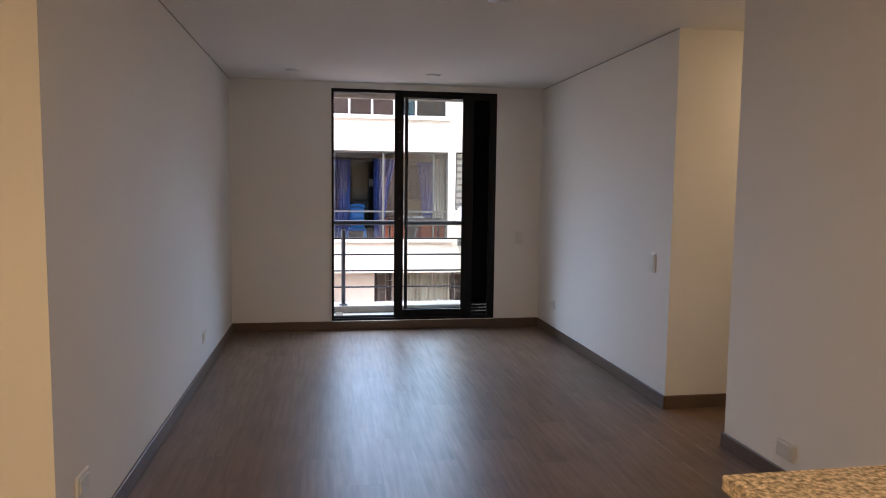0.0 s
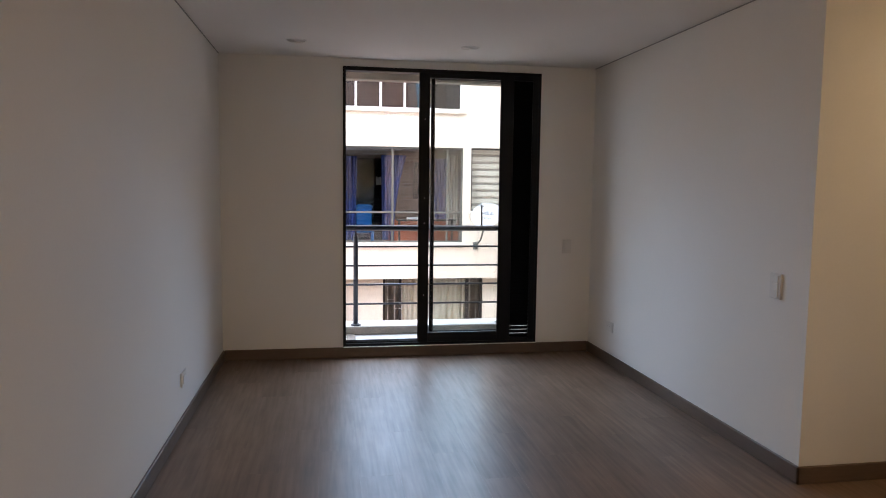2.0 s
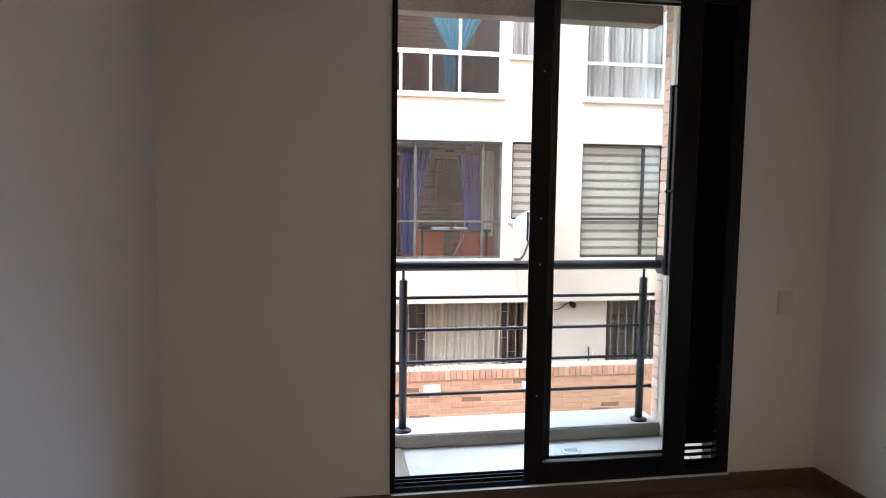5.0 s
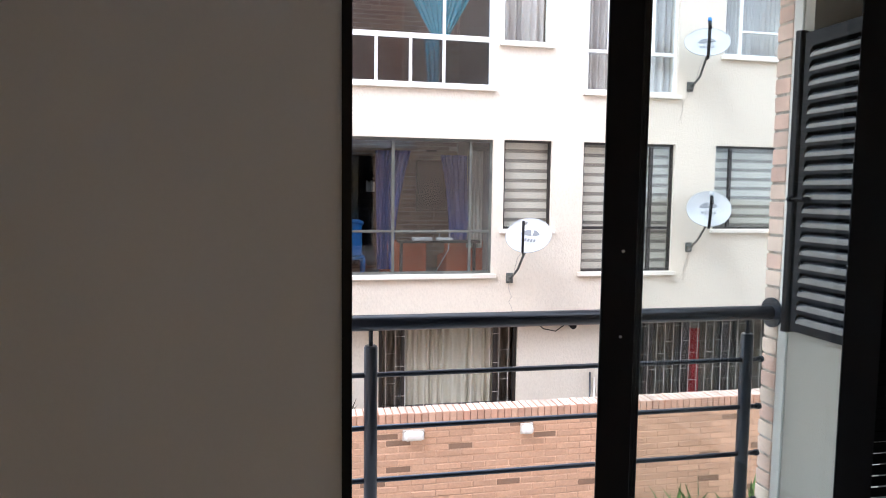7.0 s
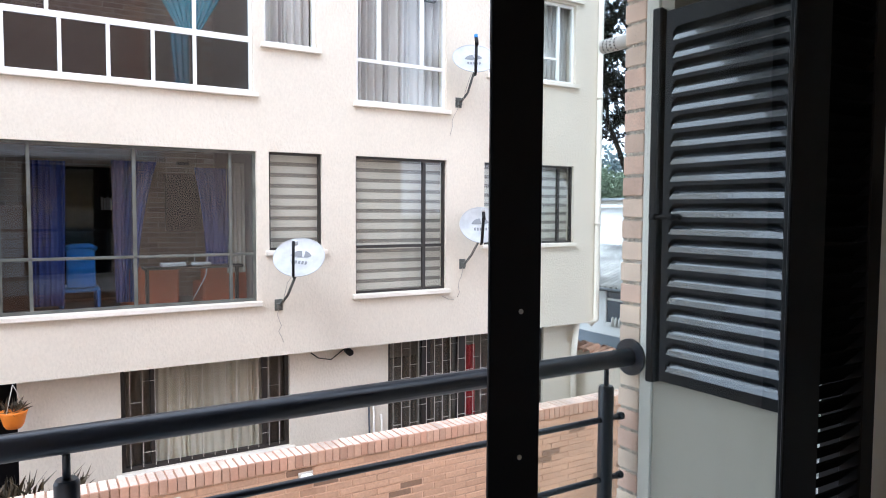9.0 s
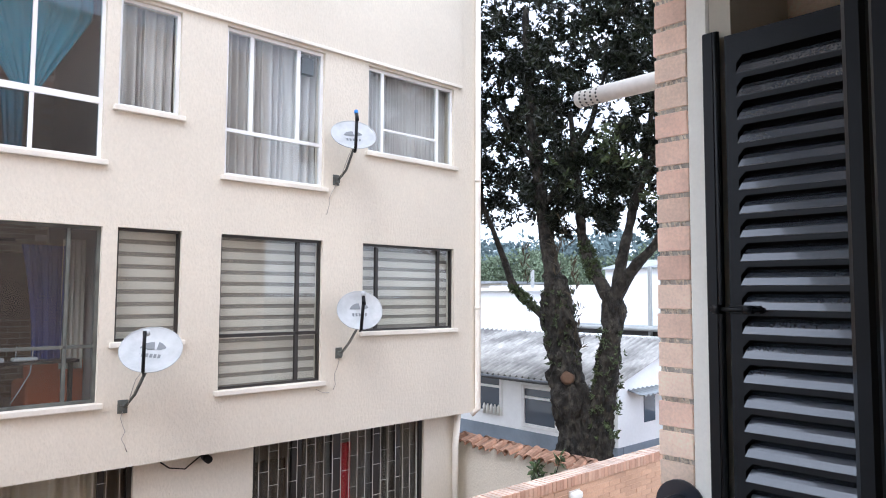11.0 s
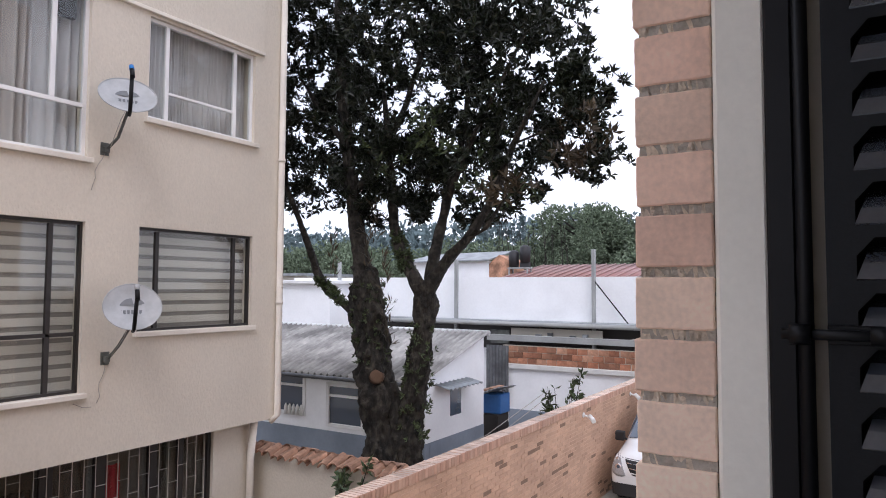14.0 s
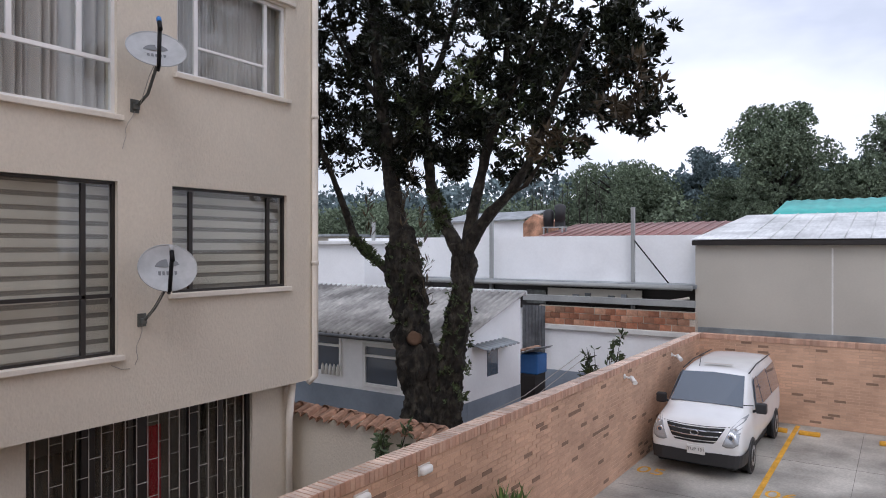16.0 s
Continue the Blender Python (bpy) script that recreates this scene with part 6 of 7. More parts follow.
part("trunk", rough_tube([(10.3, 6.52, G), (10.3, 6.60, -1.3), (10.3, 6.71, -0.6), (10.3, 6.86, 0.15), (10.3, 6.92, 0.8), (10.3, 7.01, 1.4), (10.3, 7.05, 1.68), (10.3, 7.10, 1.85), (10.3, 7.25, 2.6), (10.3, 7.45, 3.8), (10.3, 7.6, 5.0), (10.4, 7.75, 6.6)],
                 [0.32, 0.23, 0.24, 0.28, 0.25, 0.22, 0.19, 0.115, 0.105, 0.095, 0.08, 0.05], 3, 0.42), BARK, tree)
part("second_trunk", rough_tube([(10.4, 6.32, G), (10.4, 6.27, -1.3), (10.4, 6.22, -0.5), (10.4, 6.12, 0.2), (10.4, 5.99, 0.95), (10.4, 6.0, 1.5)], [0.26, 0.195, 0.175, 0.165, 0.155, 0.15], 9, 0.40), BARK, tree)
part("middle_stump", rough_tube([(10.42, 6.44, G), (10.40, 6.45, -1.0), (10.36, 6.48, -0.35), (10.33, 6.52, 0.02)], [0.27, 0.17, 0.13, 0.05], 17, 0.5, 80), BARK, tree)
BOUGHS = [([(10.4, 6.0, 1.3), (10.4, 6.2, 1.62), (10.45, 6.48, 2.0), (10.5, 6.64, 2.4), (10.6, 6.8, 3.4), (10.7, 7.0, 4.6)], [0.12, 0.105, 0.09, 0.08, 0.06, 0.03]),
         ([(10.4, 5.98, 1.35), (10.35, 5.75, 1.65), (10.3, 5.45, 1.95), (10.3, 5.18, 2.18), (10.3, 4.84, 2.65), (10.2, 4.45, 3.4), (10.2, 4.0, 4.2)], [0.13, 0.11, 0.095, 0.08, 0.065, 0.045, 0.02]),
         ([(10.38, 5.9, 1.5), (10.4, 5.82, 2.0), (10.5, 5.72, 2.6), (10.6, 5.5, 3.6), (10.6, 5.3, 4.8)], [0.09, 0.08, 0.07, 0.05, 0.02]),
         ([(10.3, 7.1, 0.95), (10.3, 7.35, 1.12), (10.3, 7.72, 1.32), (10.3, 7.98, 1.62), (10.3, 8.2, 2.1), (10.3, 8.5, 2.7), (10.3, 8.72, 3.1), (10.4, 8.9, 4.2)], [0.10, 0.085, 0.075, 0.065, 0.055, 0.045, 0.035, 0.02]),
         ([(10.3, 7.3, 2.9), (10.5, 6.9, 3.5), (10.6, 6.5, 4.3), (10.6, 6.1, 5.4)], [0.07, 0.055, 0.04, 0.02]),
         ([(10.3, 7.45, 3.7), (10.2, 7.9, 4.3), (10.2, 8.4, 5.0)], [0.06, 0.045, 0.02]),
         ([(10.3, 5.2, 2.15), (10.2, 4.9, 2.25), (10.1, 4.5, 2.7)], [0.05, 0.04, 0.02]),
         ([(10.2, 4.45, 3.4), (10.2, 3.9, 3.55), (10.2, 3.3, 3.5)], [0.04, 0.03, 0.012]),
         ([(10.5, 5.7, 2.7), (10.3, 5.3, 3.3), (10.1, 4.7, 4.1), (10.1, 4.2, 4.9)], [0.05, 0.04, 0.03, 0.012])]
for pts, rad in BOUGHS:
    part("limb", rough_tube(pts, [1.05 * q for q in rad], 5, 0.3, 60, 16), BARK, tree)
SCAR = [Vector((10.3, 6.80, 0.10)) + Vector((-0.79, -0.61, 0.05)) * q for q in (0.20, 0.285, 0.292)]
part("trunk_scar", tb(SCAR, [0.12, 0.095, 0.06], 18), material("pale_cut_wood", (0.11, 0.065, 0.04), 0.9, grain=20, vary=0.3, bump=0.2), tree)
BLOBS = [(10.5, 5.9, 4.5, 1.8, 1.9, 1.7), (10.4, 4.55, 4.35, 1.5, 1.1, 1.15), (10.3, 3.75, 3.95, 1.0, 0.75, 0.55), (10.3, 3.55, 3.25, 0.7, 0.55, 0.35),
         (10.4, 5.0, 3.2, 1.2, 0.9, 0.55), (10.5, 6.4, 3.2, 1.4, 1.0, 0.65), (10.6, 7.9, 4.0, 1.5, 1.3, 1.15), (10.6, 8.6, 3.4, 1.1, 0.9, 0.5), (10.5, 6.9, 6.2, 2.2, 2.2, 1.4),
         (10.4, 4.9, 5.7, 1.7, 1.4, 1.0), (10.5, 8.9, 5.4, 1.8, 1.5, 1.3), (10.2, 4.55, 2.75, 0.6, 0.5, 0.22), (10.3, 3.3, 3.05, 0.6, 0.42, 0.27), (10.3, 3.35, 4.1, 0.6, 0.42, 0.38), (10.3, 4.95, 2.5, 0.6, 0.6, 0.22), (10.5, 6.6, 2.62, 0.9, 0.8, 0.25), (10.5, 8.2, 2.95, 0.8, 0.7, 0.3)]
BLOBS = [(x + 0.42, y + (0.33 if y > 5.5 else 0.16), z + 0.06, rx, ry, rz) for x, y, z, rx, ry, rz in BLOBS]
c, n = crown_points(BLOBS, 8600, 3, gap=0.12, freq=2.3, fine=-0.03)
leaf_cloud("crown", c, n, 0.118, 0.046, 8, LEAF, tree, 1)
c, n = crown_points([(10.2, 5.3, 3.7, 0.7, 0.7, 0.4), (10.2, 4.6, 2.85, 0.6, 0.6, 0.3), (10.1, 6.6, 3.5, 0.6, 0.6, 0.4)], 70, 4)
leaf_cloud("fresh_leaves", c, n, 0.14, 0.046, 8, MOSS_LEAF, tree, 2)
c, n = crown_points([(10.2, 3.6, 3.4, 0.6, 0.5, 0.4), (10.2, 4.5, 2.7, 0.5, 0.5, 0.25)], 70, 5)
leaf_cloud("brown_leaves", c, n, 0.15, 0.05, 7, LEAF_BROWN, tree, 3)
rnd = random.Random(5)
c, n = [], []
for pts, r0 in (([(10.3, 6.9, 0.3), (10.3, 7.0, 1.5)], 0.24), ([(10.4, 6.2, -0.8), (10.4, 6.0, 0.9)], 0.2), ([(10.3, 7.4, 1.15), (10.3, 8.0, 1.6)], 0.08), ([(10.4, 6.3, 1.7), (10.5, 6.6, 2.3)], 0.1)):
    for k in range(130):
        u, a = rnd.random(), rnd.uniform(0, math.tau)
        p = Vector(pts[0]).lerp(Vector(pts[1]), u) + Vector((math.cos(a), math.sin(a), 0)) * r0
        c.append(p)
        n.append((math.cos(a) * 0.8, math.sin(a) * 0.8, 0.3))
leaf_cloud("climbing_plant", c, n, 0.07, 0.03, 6, MOSS_LEAF, tree, 4)
c, n = [], []
for p in ((10.1, 6.85, 1.75), (10.1, 6.5, 1.3), (10.15, 6.75, 2.1), (10.1, 6.45, 0.6), (10.2, 7.6, 1.6)):
    for k in range(7):
        c.append((p[0], p[1] + rnd.uniform(-0.06, 0.06), p[2] + 0.1 * k))
        n.append((0, rnd.uniform(-0.6, 0.6), 1.4))
tagged(leaf_cloud("air_plant_leaves", c, n, 0.20, 0.022, 5, LEAF_BROWN, tree, 6, 0.7), kind="stuff")


def shrub(name, x, y, z, h, w, n, mat, label, seed, leaf=0.14):
    s = base(name, x, y, z, label, "shrub")
    rr = random.Random(seed)
    c, nn = [], []
    for k in range(n):
        a = rr.uniform(0, math.tau)
        top = Vector((x + w * rr.uniform(0.2, 1) * math.cos(a), y + w * rr.uniform(0.2, 1) * math.sin(a), z + h * rr.uniform(0.5, 1)))
        part("stem", tb([(x, y, z), Vector((x, y, z)).lerp(top, 0.5) + Vector((0, 0, 0.1 * h)), top], [0.014, 0.01, 0.005], 5), BARK, s)
        for q in range(9):
            u = rr.uniform(0.45, 1.0)
            c.append(Vector((x, y, z)).lerp(top, u) + Vector((0, 0, 0.2 * h * u * (1 - u))))
            nn.append((math.cos(a) * 0.4, math.sin(a) * 0.4, 0.3))
    leaf_cloud("leaves", c, nn, leaf, leaf * 0.42, 3, mat, s, seed)
    return s


shrub("green_shrub", 8.68, 5.98, -1.75, 1.05, 0.32, 5, SHRUB_LEAF, "thin green broad-leaved shrub before the garden wall", 3, 0.13)
shrub("sapling", 15.8, 5.98, G, 2.5, 0.62, 16, MOSS_LEAF, "thin leafy sapling behind the boundary wall", 8, 0.18)
agave = base("spiky_plant", 5.6, 4.7, G, "clump of spiky narrow-leaved plants by the brick wall", "plant")
c = [(rnd.choice((4.6, 5.5, 9.6)) + rnd.uniform(-0.2, 0.2), 4.8 + rnd.uniform(-0.12, 0.12), -1.98 + rnd.uniform(-0.15, 0.1)) for k in range(18)]
leaf_cloud("leaves", c, [(0, 0, 1.6)] * 18, 0.42, 0.04, 6, LEAF_FRESH, agave, 9, 0.5)
part("stems", tb([(5.6, 4.75, G), (5.6, 4.75, -1.6)], 0.04, 6), BARK, agave)
pots = base("potted_plants", 1.0, 6.9, -1.75, "dry spiky pot plants beyond the brick wall", "plant")
c = [(0.95 + rnd.uniform(-0.3, 0.45), 6.9 + rnd.uniform(-0.1, 0.1), -1.45 + rnd.uniform(-0.08, 0.08)) for k in range(16)]
leaf_cloud("leaves", c, [(0, 0, 1.2)] * 16, 0.28, 0.03, 8, LEAF_BROWN, pots, 10, 0.7)
part("pot", tb([(1.0, 6.9, G), (1.0, 6.9, -1.5)], [0.2, 0.3], 14), CLAY_TILE, pots)
c = [(0.83 + rnd.uniform(-0.08, 0.08), F + rnd.uniform(-0.08, 0.08), -0.67) for k in range(10)]
leaf_cloud("dry_plant", c, [(0, 0, 1)] * 10, 0.14, 0.02, 6, LEAF_BROWN, pot, 11, 0.7)

# far woods
far_a = []
rnd = random.Random(11)
for k in range(70):
    y = 16 + k * 1.35 + rnd.uniform(-1, 1)
    far_a.append((88 + rnd.uniform(-6, 8), y, rnd.uniform(3.2, 5.5), 4.5, 3.4, rnd.uniform(2.5, 4.2)))
for k in range(16):
    far_a.append((88 + rnd.uniform(-3, 6), 22 + rnd.uniform(-4, 16), rnd.uniform(6.5, 8.3), 3, 2.6, rnd.uniform(2.0, 3.2)))
c, n = crown_points(far_a, 22000, 21, gap=-0.45, freq=0.5)
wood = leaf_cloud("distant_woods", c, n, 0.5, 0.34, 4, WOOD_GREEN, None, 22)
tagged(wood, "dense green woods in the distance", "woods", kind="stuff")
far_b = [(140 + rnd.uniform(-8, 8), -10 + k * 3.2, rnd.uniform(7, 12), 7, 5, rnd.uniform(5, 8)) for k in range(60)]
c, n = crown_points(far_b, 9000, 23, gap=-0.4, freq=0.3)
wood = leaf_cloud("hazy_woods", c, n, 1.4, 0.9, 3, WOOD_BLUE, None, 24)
tagged(wood, "wooded ridge behind the roofs, haze tinted into its blue-green", "woods", kind="stuff")


def far_tree(x, y, top, w, mat, seed, label, low=0.30, leaf=0.32, count=8000):
    """A rounded crown of many clumps round a trunk; w: half its width, low: where the crown begins."""
    t = base("tree", x, y, G, label, "tree")
    h = top - G
    rr = random.Random(seed)
    part("trunk", tb([(x, y, G), (x, y + 0.1, G + h * 0.5), (x, y, G + h * 0.85)], [0.5, 0.35, 0.08], 10), BARK, t)
    mid, half = G + h * (low + 1) / 2, h * (1 - low) / 2
    blobs = []
    for k in range(46):
        u, a = rr.uniform(-0.95, 0.86), rr.uniform(0, math.tau)
        d = w * 0.78 * math.sqrt(max(0.0, 1 - abs(u) ** 2.6)) * rr.uniform(0.45, 1.0)
        z = mid + half * u
        r = w * rr.uniform(0.26, 0.42)
        blobs.append((x + d * math.cos(a), y + d * math.sin(a), z, r, r, min(r * 0.8, top - z)))
        part("limb", tb([(x, y, max(G + 1, z - h * 0.16)), (x + d * math.cos(a), y + d * math.sin(a), z)], [0.16, 0.05], 6), BARK, t)
    c, n = crown_points(blobs, count, seed, gap=-0.3, freq=0.8)
    leaf_cloud("crown", c, n, leaf, leaf * 0.6, 4, mat, t, seed)
    return t


far_tree(80, 11.4, 16.4, 5.3, WOOD_GREEN, 31, "tall rounded tree beyond the roofs", count=12500)
far_tree(92, 21.2, 14.3, 3.6, WOOD_BLUE, 32, "tree beyond the roofs, haze tinted into its blue-green", 0.15)
far_tree(94, 18.4, 12.4, 3.8, WOOD_BLUE, 38, "tree beyond the roofs, haze tinted into its blue-green", 0.15)
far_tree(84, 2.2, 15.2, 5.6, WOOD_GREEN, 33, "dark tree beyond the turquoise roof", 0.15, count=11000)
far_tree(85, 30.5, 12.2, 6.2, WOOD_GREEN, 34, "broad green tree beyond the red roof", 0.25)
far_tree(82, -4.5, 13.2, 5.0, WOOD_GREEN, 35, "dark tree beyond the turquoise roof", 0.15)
far_tree(97, 26.0, 11.8, 3.6, WOOD_BLUE, 36, "tree beyond the roofs, haze tinted into its green", 0.15)
far_tree(88, 7.0, 10.5, 5.2, WOOD_GREEN, 37, "low green tree beyond the roofs", 0.1)
far_tree(86, 16.0, 9.4, 4.8, WOOD_GREEN, 39, "low green tree beyond the roofs", 0.1)
for k in range(12):
    y = 29.5 + k * 0.85 + rnd.uniform(-0.3, 0.3)
    gum = base("bare_tree", 78, y, G, "thin pale bare tree trunk before the woods", "tree", group="row of thin bare trees")
    part("trunk", tb([(78, y, G), (78, y + rnd.uniform(-0.3, 0.3), 5), (78, y + rnd.uniform(-0.6, 0.6), 9.3 + rnd.uniform(-1, 1))], [0.07, 0.05, 0.02], 6), BARK, gum)
    for q in range(6):
        z = rnd.uniform(4, 8.5)
        part("limb", tb([(78, y, z), (78, y + rnd.uniform(-0.8, 0.8), z + rnd.uniform(0.5, 1.2))], [0.03, 0.012], 5), BARK, gum)
# ---- things in the flat ----
counter = base("kitchen_counter", 2.2, -5.9, 0, "kitchen peninsula with a speckled granite top", "counter")
part("worktop", bx(1.52, 2.965, -6.24, -5.60, 0.875, 0.905, bevel=0.006, segments=2), GRANITE, counter, "speckled beige granite worktop")
part("cabinet", bx(1.58, 2.965, -6.20, -5.68, 0.09, 0.874, bevel=0.002), FRAME_WHITE, counter)
part("plinth", bx(1.62, 2.965, -6.16, -5.74, 0.0, 0.09), FRAME_BROWN, counter)


def wall_plate(name, label, x, y, z, face, w, h, mods, vertical=True, round_=False):
    """A plate on the wall with face 'x+' or 'x-' or 'y-'; mods: pieces (du, dz, w, h, kind)."""
    t = base(name, x, y, z, label, "switch" if "switch" in name else "outlet")
    sgn = 1 if face == "x+" else -1

    def rect(u0, u1, z0, z1, d0, d1, bev):
        lo, hi = sorted((sgn * d0, sgn * d1))
        if face[0] == "x":
            return bx(x + lo, x + hi, y + u0, y + u1, z + z0, z + z1, bevel=bev, segments=2)
        return bx(x + u0, x + u1, y + lo, y + hi, z + z0, z + z1, bevel=bev, segments=2)

    plate_ob = part("plate", rect(-w / 2, w / 2, -h / 2, h / 2, 0.0005, 0.011, 0.003), PLASTIC_WHITE, t)
    for du, dz_, mw, mh, kind in mods:
        part(kind, rect(du - mw / 2, du + mw / 2, dz_ - mh / 2, dz_ + mh / 2, 0.0105, 0.0155, 0.001), SLOT_DARK if kind == "socket_hole" else PLASTIC_WHITE, t)
    return t


SOCKET = [(0, 0, 0.082, 0.048, "insert"), (-0.025, 0.008, 0.003, 0.012, "socket_hole"), (-0.013, 0.008, 0.003, 0.012, "socket_hole"), (0.013, 0.008, 0.003, 0.012, "socket_hole"), (0.025, 0.008, 0.003, 0.012, "socket_hole")]
wall_plate("power_outlet", "white double power outlet low on the white wall", 0.0, -1.50, 0.285, "x+", 0.118, 0.082, SOCKET)
wall_plate("power_outlet", "white double power outlet low on the white wall", 0.0, -4.02, 0.29, "x+", 0.118, 0.082, SOCKET)
wall_plate("power_outlet", "white double power outlet low on the white wall", RX, -0.46, 0.30, "x-", 0.118, 0.078, SOCKET)
wall_plate("power_outlet", "white double power outlet on the wall by the counter", RX, -3.82, 0.18, "x-", 0.118, 0.082, SOCKET)
wall_plate("light_switch", "white triple light switch on the white wall", RX, -2.43, 0.905, "x-", 0.085, 0.125, [(0, 0.036, 0.05, 0.030, "rocker"), (0, 0, 0.05, 0.030, "rocker"), (0, -0.036, 0.05, 0.030, "rocker")])
wall_plate("blank_switch_plate", "white blank cover plate beside the balcony door", 2.77, 0.0, 0.89, "y-", 0.075, 0.115, [(0, 0, 0.05, 0.09, "insert")])

for x, y in ((0.60, -0.58), (1.80, -0.60), (1.77, -3.03), (0.6, -3.03)):
    spot = base("ceiling_downlight", x, y, CEIL, "round white recessed ceiling downlight, switched off", "downlight", group="ceiling downlights")
    bm = bmesh.new()
    tube(bm, [(x, y, CEIL - 0.0005), (x, y, CEIL - 0.004), (x, y, CEIL - 0.005), (x, y, CEIL - 0.003)], [0.068, 0.064, 0.056, 0.050], 32)
    part("ring", bm, FRAME_WHITE, spot)
    part("lens", tb([(x, y, CEIL - 0.001), (x, y, CEIL - 0.0035)], 0.05, 28), PLASTIC_WHITE, spot)
for x, y in ((0.2, -6.9), (1.9, -6.9), (4.1, -3.05)):
    spot = base("ceiling_downlight", x, y, CEIL, "round white recessed ceiling downlight, switched on", "downlight", group="ceiling downlights")
    part("ring", tb([(x, y, CEIL - 0.0005), (x, y, CEIL - 0.010)], [0.085, 0.075], 32), FRAME_WHITE, spot)
# fine shadow joint between walls and ceiling
for k, (a, b, c, d) in enumerate(((0.0005, 0.006, LEFT_END, -0.001), (RX - 0.006, RX - 0.0005, OPEN_Y1, -0.001))):
    obj("trim", bx(a, b, c, d, CEIL - 0.006, CEIL - 0.0008), STEEL, kind="structure", label="fine joint line under the ceiling", category="trim")
# ---- floor planks ----
rnd = random.Random(2)
PW, PL = 0.19, 1.22
plank_me = {}


def plank_mesh(w, l):
    key = (round(w, 3), round(l, 2))
    if key not in plank_me:
        bm = bmesh.new()
        x0, x1, y0, y1, b = 0.00005, w - 0.00005, 0.00005, l - 0.00005, 0.00025
        low = [bm.verts.new(p) for p in ((x0, y0, -0.012), (x1, y0, -0.012), (x1, y1, -0.012), (x0, y1, -0.012))]
        mid = [bm.verts.new(p) for p in ((x0, y0, -b), (x1, y0, -b), (x1, y1, -b), (x0, y1, -b))]
        top = [bm.verts.new(p) for p in ((x0 + b, y0 + b, 0), (x1 - b, y0 + b, 0), (x1 - b, y1 - b, 0), (x0 + b, y1 - b, 0))]
        bm.faces.new(top)
        for r0, r1 in ((low, mid), (mid, top)):
            for i in range(4):
                bm.faces.new((r0[i], r0[(i + 1) % 4], r1[(i + 1) % 4], r1[i]))
        me = bpy.data.meshes.new("plank")
        bm.to_mesh(me)
        bm.free()
        me.materials.append(PLANK_WOOD)
        plank_me[key] = me
    return plank_me[key]


x = 0.0
cols = []
while x < RX - 0.01:
    cols.append((x, min(PW, RX - x), BACK, 0.0))
    x += PW
x = RX
while x < 5.4:
    cols.append((x, min(PW, 5.4 - x), OPEN_Y0, OPEN_Y1))
    x += PW
x = -2.0
while x < -0.005:
    cols.append((x, min(PW, -x), BACK, LEFT_END))
    x += PW
for k, (x, w, ya, yb) in enumerate(cols):
    y = yb
    first = PL * (0.25 + 0.75 * ((k * 0.37) % 1.0))
    while y > ya + 0.02:
        l = min(first, y - ya)
        first = PL
        p = new("plank", plank_mesh(w, l))
        p.location = (x, y - l, 0)
        p.parent = floor
        y -= l

# ---- pillar bricks ----
for k in range(50):
    z = -0.42 + 0.0605 * k
    bm = bmesh.new()
    dx = rnd.uniform(-0.0015, 0.0015)
    box(bm, SX - 0.0055 + dx, SX + 0.21, 0.5928, 0.667 + rnd.uniform(-0.002, 0.002), z + 0.005, z + 0.0555, 0.0015)
    bmesh.ops.subdivide_edges(bm, edges=[e for e in bm.edges if e.calc_length() > 0.03], cuts=9, use_grid_fill=True)
    for v in bm.verts:
        big = 0.0005 * noise.noise(v.co * 45)
        v.co += Vector((noise.noise(v.co * 160), noise.noise(v.co * 160 + Vector((9, 0, 0))), noise.noise(v.co * 160 + Vector((0, 9, 0))))) * 0.0007 + Vector((big, big, big))
    part("brick", bm, BRICK, pillar)
    bm = bmesh.new()
    box(bm, SX - 0.0015, SX + 0.2, 0.598, 0.6625, z - 0.006, z + 0.0062)
    bmesh.ops.subdivide_edges(bm, edges=[e for e in bm.edges if e.calc_length() > 0.03], cuts=15, use_grid_fill=True)
    for v in bm.verts:
        v.co += Vector((noise.noise(v.co * 190), noise.noise(v.co * 190 + Vector((9, 0, 0))), 0)) * 0.0038
    part("mortar_joint", bm, PILLAR_MORTAR, pillar)


# ---- boundary wall bricks ----
def brick_mesh(name, lx, ly, lz, mat):
    bm = bmesh.new()
    box(bm, 0, lx, 0, ly, 0, lz, 0.004)
    me = bpy.data.meshes.new(name)
    bm.to_mesh(me)
    bm.free()
    me.materials.append(mat)
    return me


def brick_field(name, cells, mat, parent):
    """Joined bricks: cells are (x0, x1, y0, y1, z0, z1)."""
    c = np.array(cells)
    v = np.stack([c[:, [0, 2, 4]], c[:, [1, 2, 4]], c[:, [1, 3, 4]], c[:, [0, 3, 4]], c[:, [0, 2, 5]], c[:, [1, 2, 5]], c[:, [1, 3, 5]], c[:, [0, 3, 5]]], 1).reshape(-1, 3)
    q = np.array([(0, 3, 2, 1), (4, 5, 6, 7), (0, 1, 5, 4), (1, 2, 6, 5), (2, 3, 7, 6), (3, 0, 4, 7)])
    f = (np.arange(len(c))[:, None, None] * 8 + q[None]).reshape(-1, 4)
    me = bpy.data.meshes.new(name)
    me.from_pydata(v.tolist(), [], f.tolist())
    me.materials.append(mat)
    ob = new(name, me)
    ob.parent = parent
    return tagged(ob, kind="stuff")


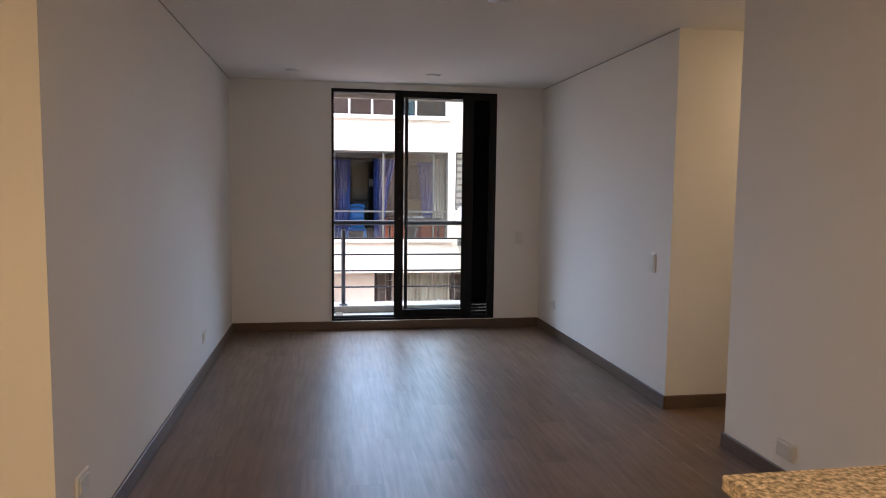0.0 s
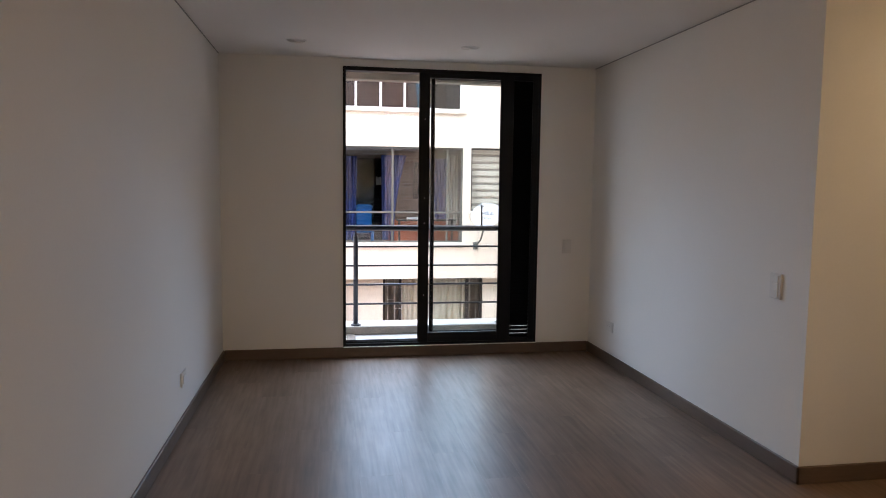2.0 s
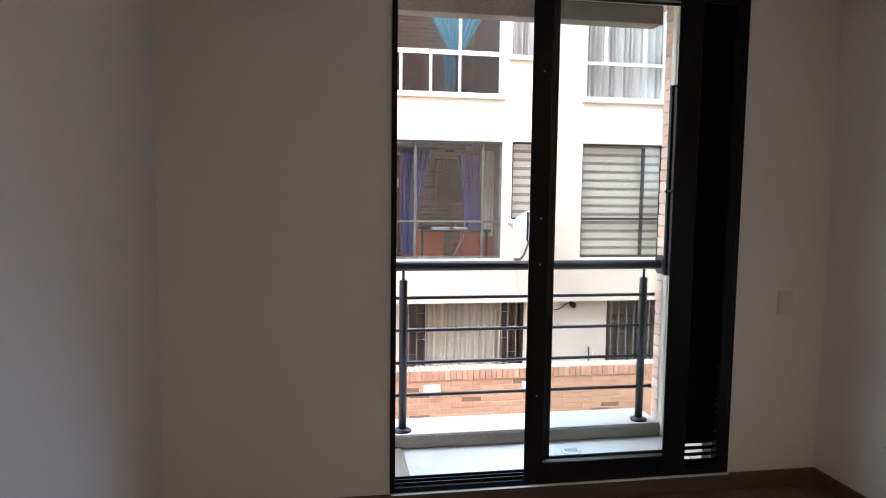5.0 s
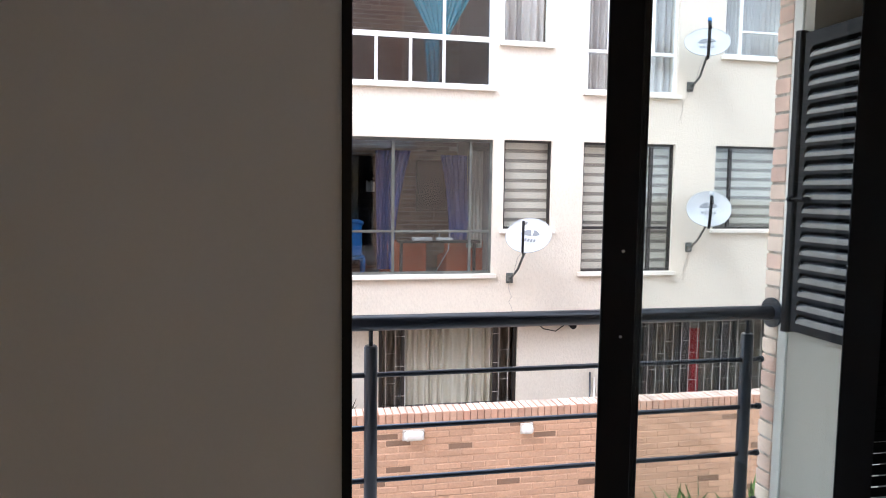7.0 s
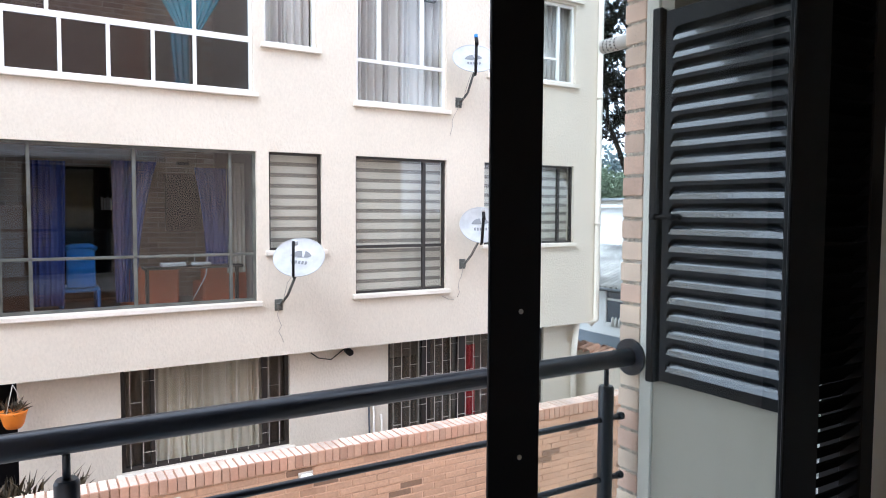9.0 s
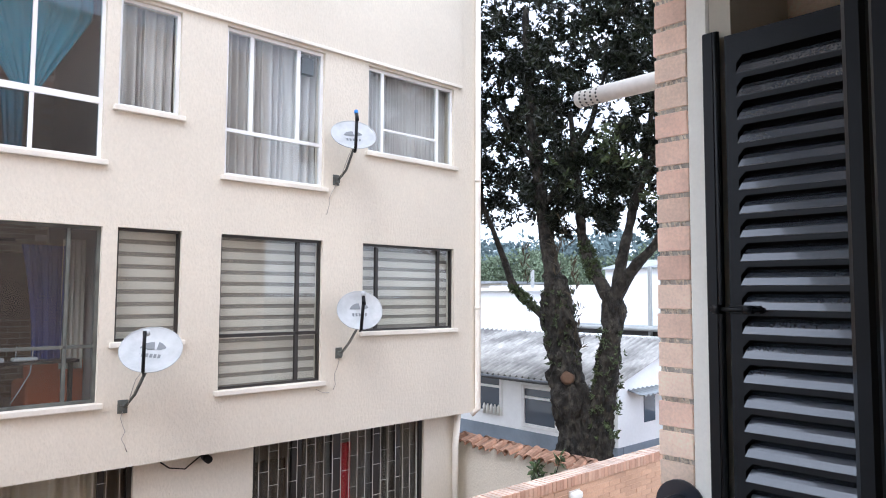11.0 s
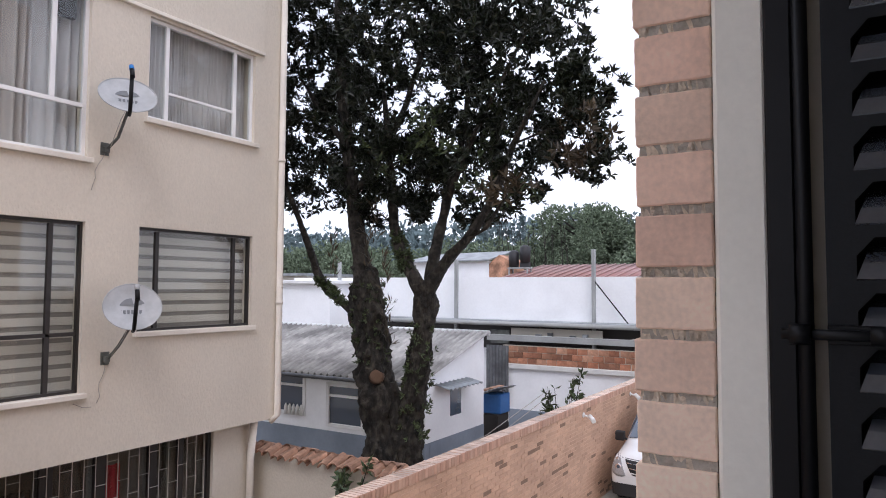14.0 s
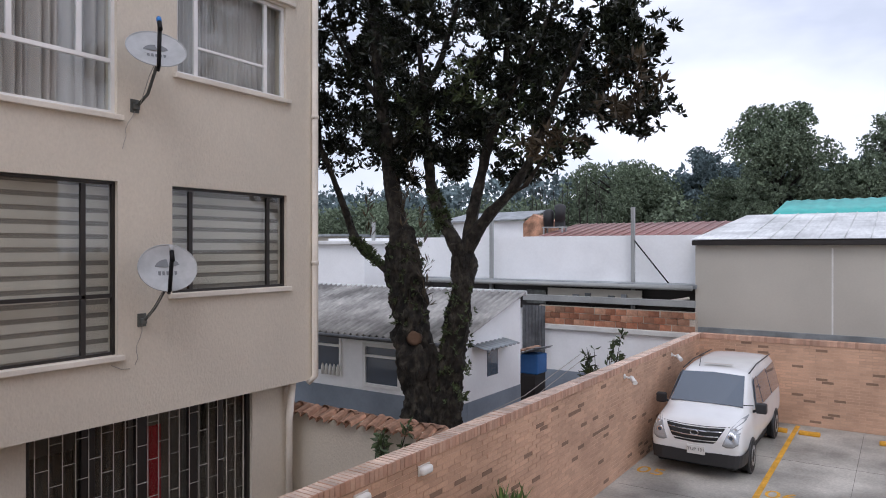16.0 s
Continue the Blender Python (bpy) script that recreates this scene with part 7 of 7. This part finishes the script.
CH, BL = 0.068, 0.255
std = brick_mesh("brick", BL - 0.012, 0.10, CH - 0.011, BRICK_WALL)
cells = []
row = 0
z = TOP - 0.125 - CH
while z > G - 0.02:
    x = -6.0 + (BL / 2 if row % 2 else 0)
    while x < 20.35:
        jit = rnd.uniform(-0.003, 0.003)
        if 0.9 < x < 5.2 and row < 17:
            b = new("brick", std)
            b.location = (x, 5.1 + jit, z)
            b.parent = bwall
        else:
            cells.append((x, x + BL - 0.012, 5.1 + jit, 5.2, z, z + CH - 0.011))
        x += BL
    z -= CH
    row += 1
brick_field("bricks", cells, BRICK_WALL, bwall)
cells = []
row = 0
z = TOP - 0.125 - CH
while z > G - 0.02:
    y = -1.5 + (BL / 2 if row % 2 else 0)
    while y < 5.0:
        jit = rnd.uniform(-0.003, 0.003)
        cells.append((20.5 + jit, 20.6, y, y + BL - 0.012, z, z + CH - 0.011))
        y += BL
    z -= CH
    row += 1
brick_field("bricks", cells, BRICK_WALL, ewall)
cap_me = brick_mesh("coping_brick", 0.0655, 0.235, 0.118, COPING_BRICK)
tops = []
x = -1.0
k = 0
while x < 20.6:
    b = new("coping_brick", cap_me)
    b.location = (x, 5.085 + rnd.uniform(-0.004, 0.004), TOP - 0.118 + rnd.uniform(-0.003, 0.003))
    b.parent = bwall
    tops.append((x + 0.006, x + 0.0595, b.location.y + 0.010, b.location.y + 0.225, b.location.z + 0.1175, b.location.z + 0.1200))
    x += 0.0715
brick_field("coping_smear", tops, COPING_SKIM, bwall)
cells = []
y = -1.5
while y < 5.07:
    cells.append((20.485, 20.73, y, y + 0.0655, TOP - 0.118, TOP))
    y += 0.0715
brick_field("coping_bricks", cells, COPING_BRICK, ewall)

# garden wall tiles
bm = bmesh.new()
for i in range(7):
    a0, a1 = math.pi * i / 7, math.pi * (i + 1) / 7
    q = [(0.085 * math.cos(a0), 0.075 * math.sin(a0)), (0.085 * math.cos(a1), 0.075 * math.sin(a1)), (0.07 * math.cos(a1), 0.06 * math.sin(a1)), (0.07 * math.cos(a0), 0.06 * math.sin(a0))]
    lo = [bm.verts.new((-0.24, y, z - 0.08)) for y, z in q]
    hi = [bm.verts.new((0.02, y * 0.85, z)) for y, z in q]
    for m in range(4):
        bm.faces.new((lo[m], lo[(m + 1) % 4], hi[(m + 1) % 4], hi[m]))
    bm.faces.new(lo)
bmesh.ops.recalc_face_normals(bm, faces=bm.faces)
tile_me = bpy.data.meshes.new("roof_tile")
bm.to_mesh(tile_me)
bm.free()
tile_me.materials.append(CLAY_TILE)
y = 5.42
while y < 8.1:
    for side in (0, 180):
        t = new("roof_tile", tile_me)
        t.matrix_basis = pose(9.03 + rnd.uniform(-0.02, 0.02), y + rnd.uniform(-0.012, 0.012), -0.845 + rnd.uniform(-0.012, 0.02), 0, rnd.uniform(-6, 6), side + rnd.uniform(-9, 9))
        t.parent = garden
    y += 0.165
# hollow bricks
hb = brick_mesh("hollow_brick", 0.12, 0.30, 0.165, HOLLOW_BRICK)
for r in range(3):
    y = 5.32 + (0.15 if r % 2 else 0)
    while y < 9.6:
        b = new("hollow_brick", hb)
        b.matrix_basis = pose(20.93 + rnd.uniform(-0.012, 0.012), y + rnd.uniform(-0.01, 0.01), -0.835 + r * 0.178, rnd.uniform(-1.2, 1.2), 0, rnd.uniform(-2, 2))
        b.parent = brick_bed
        y += 0.313
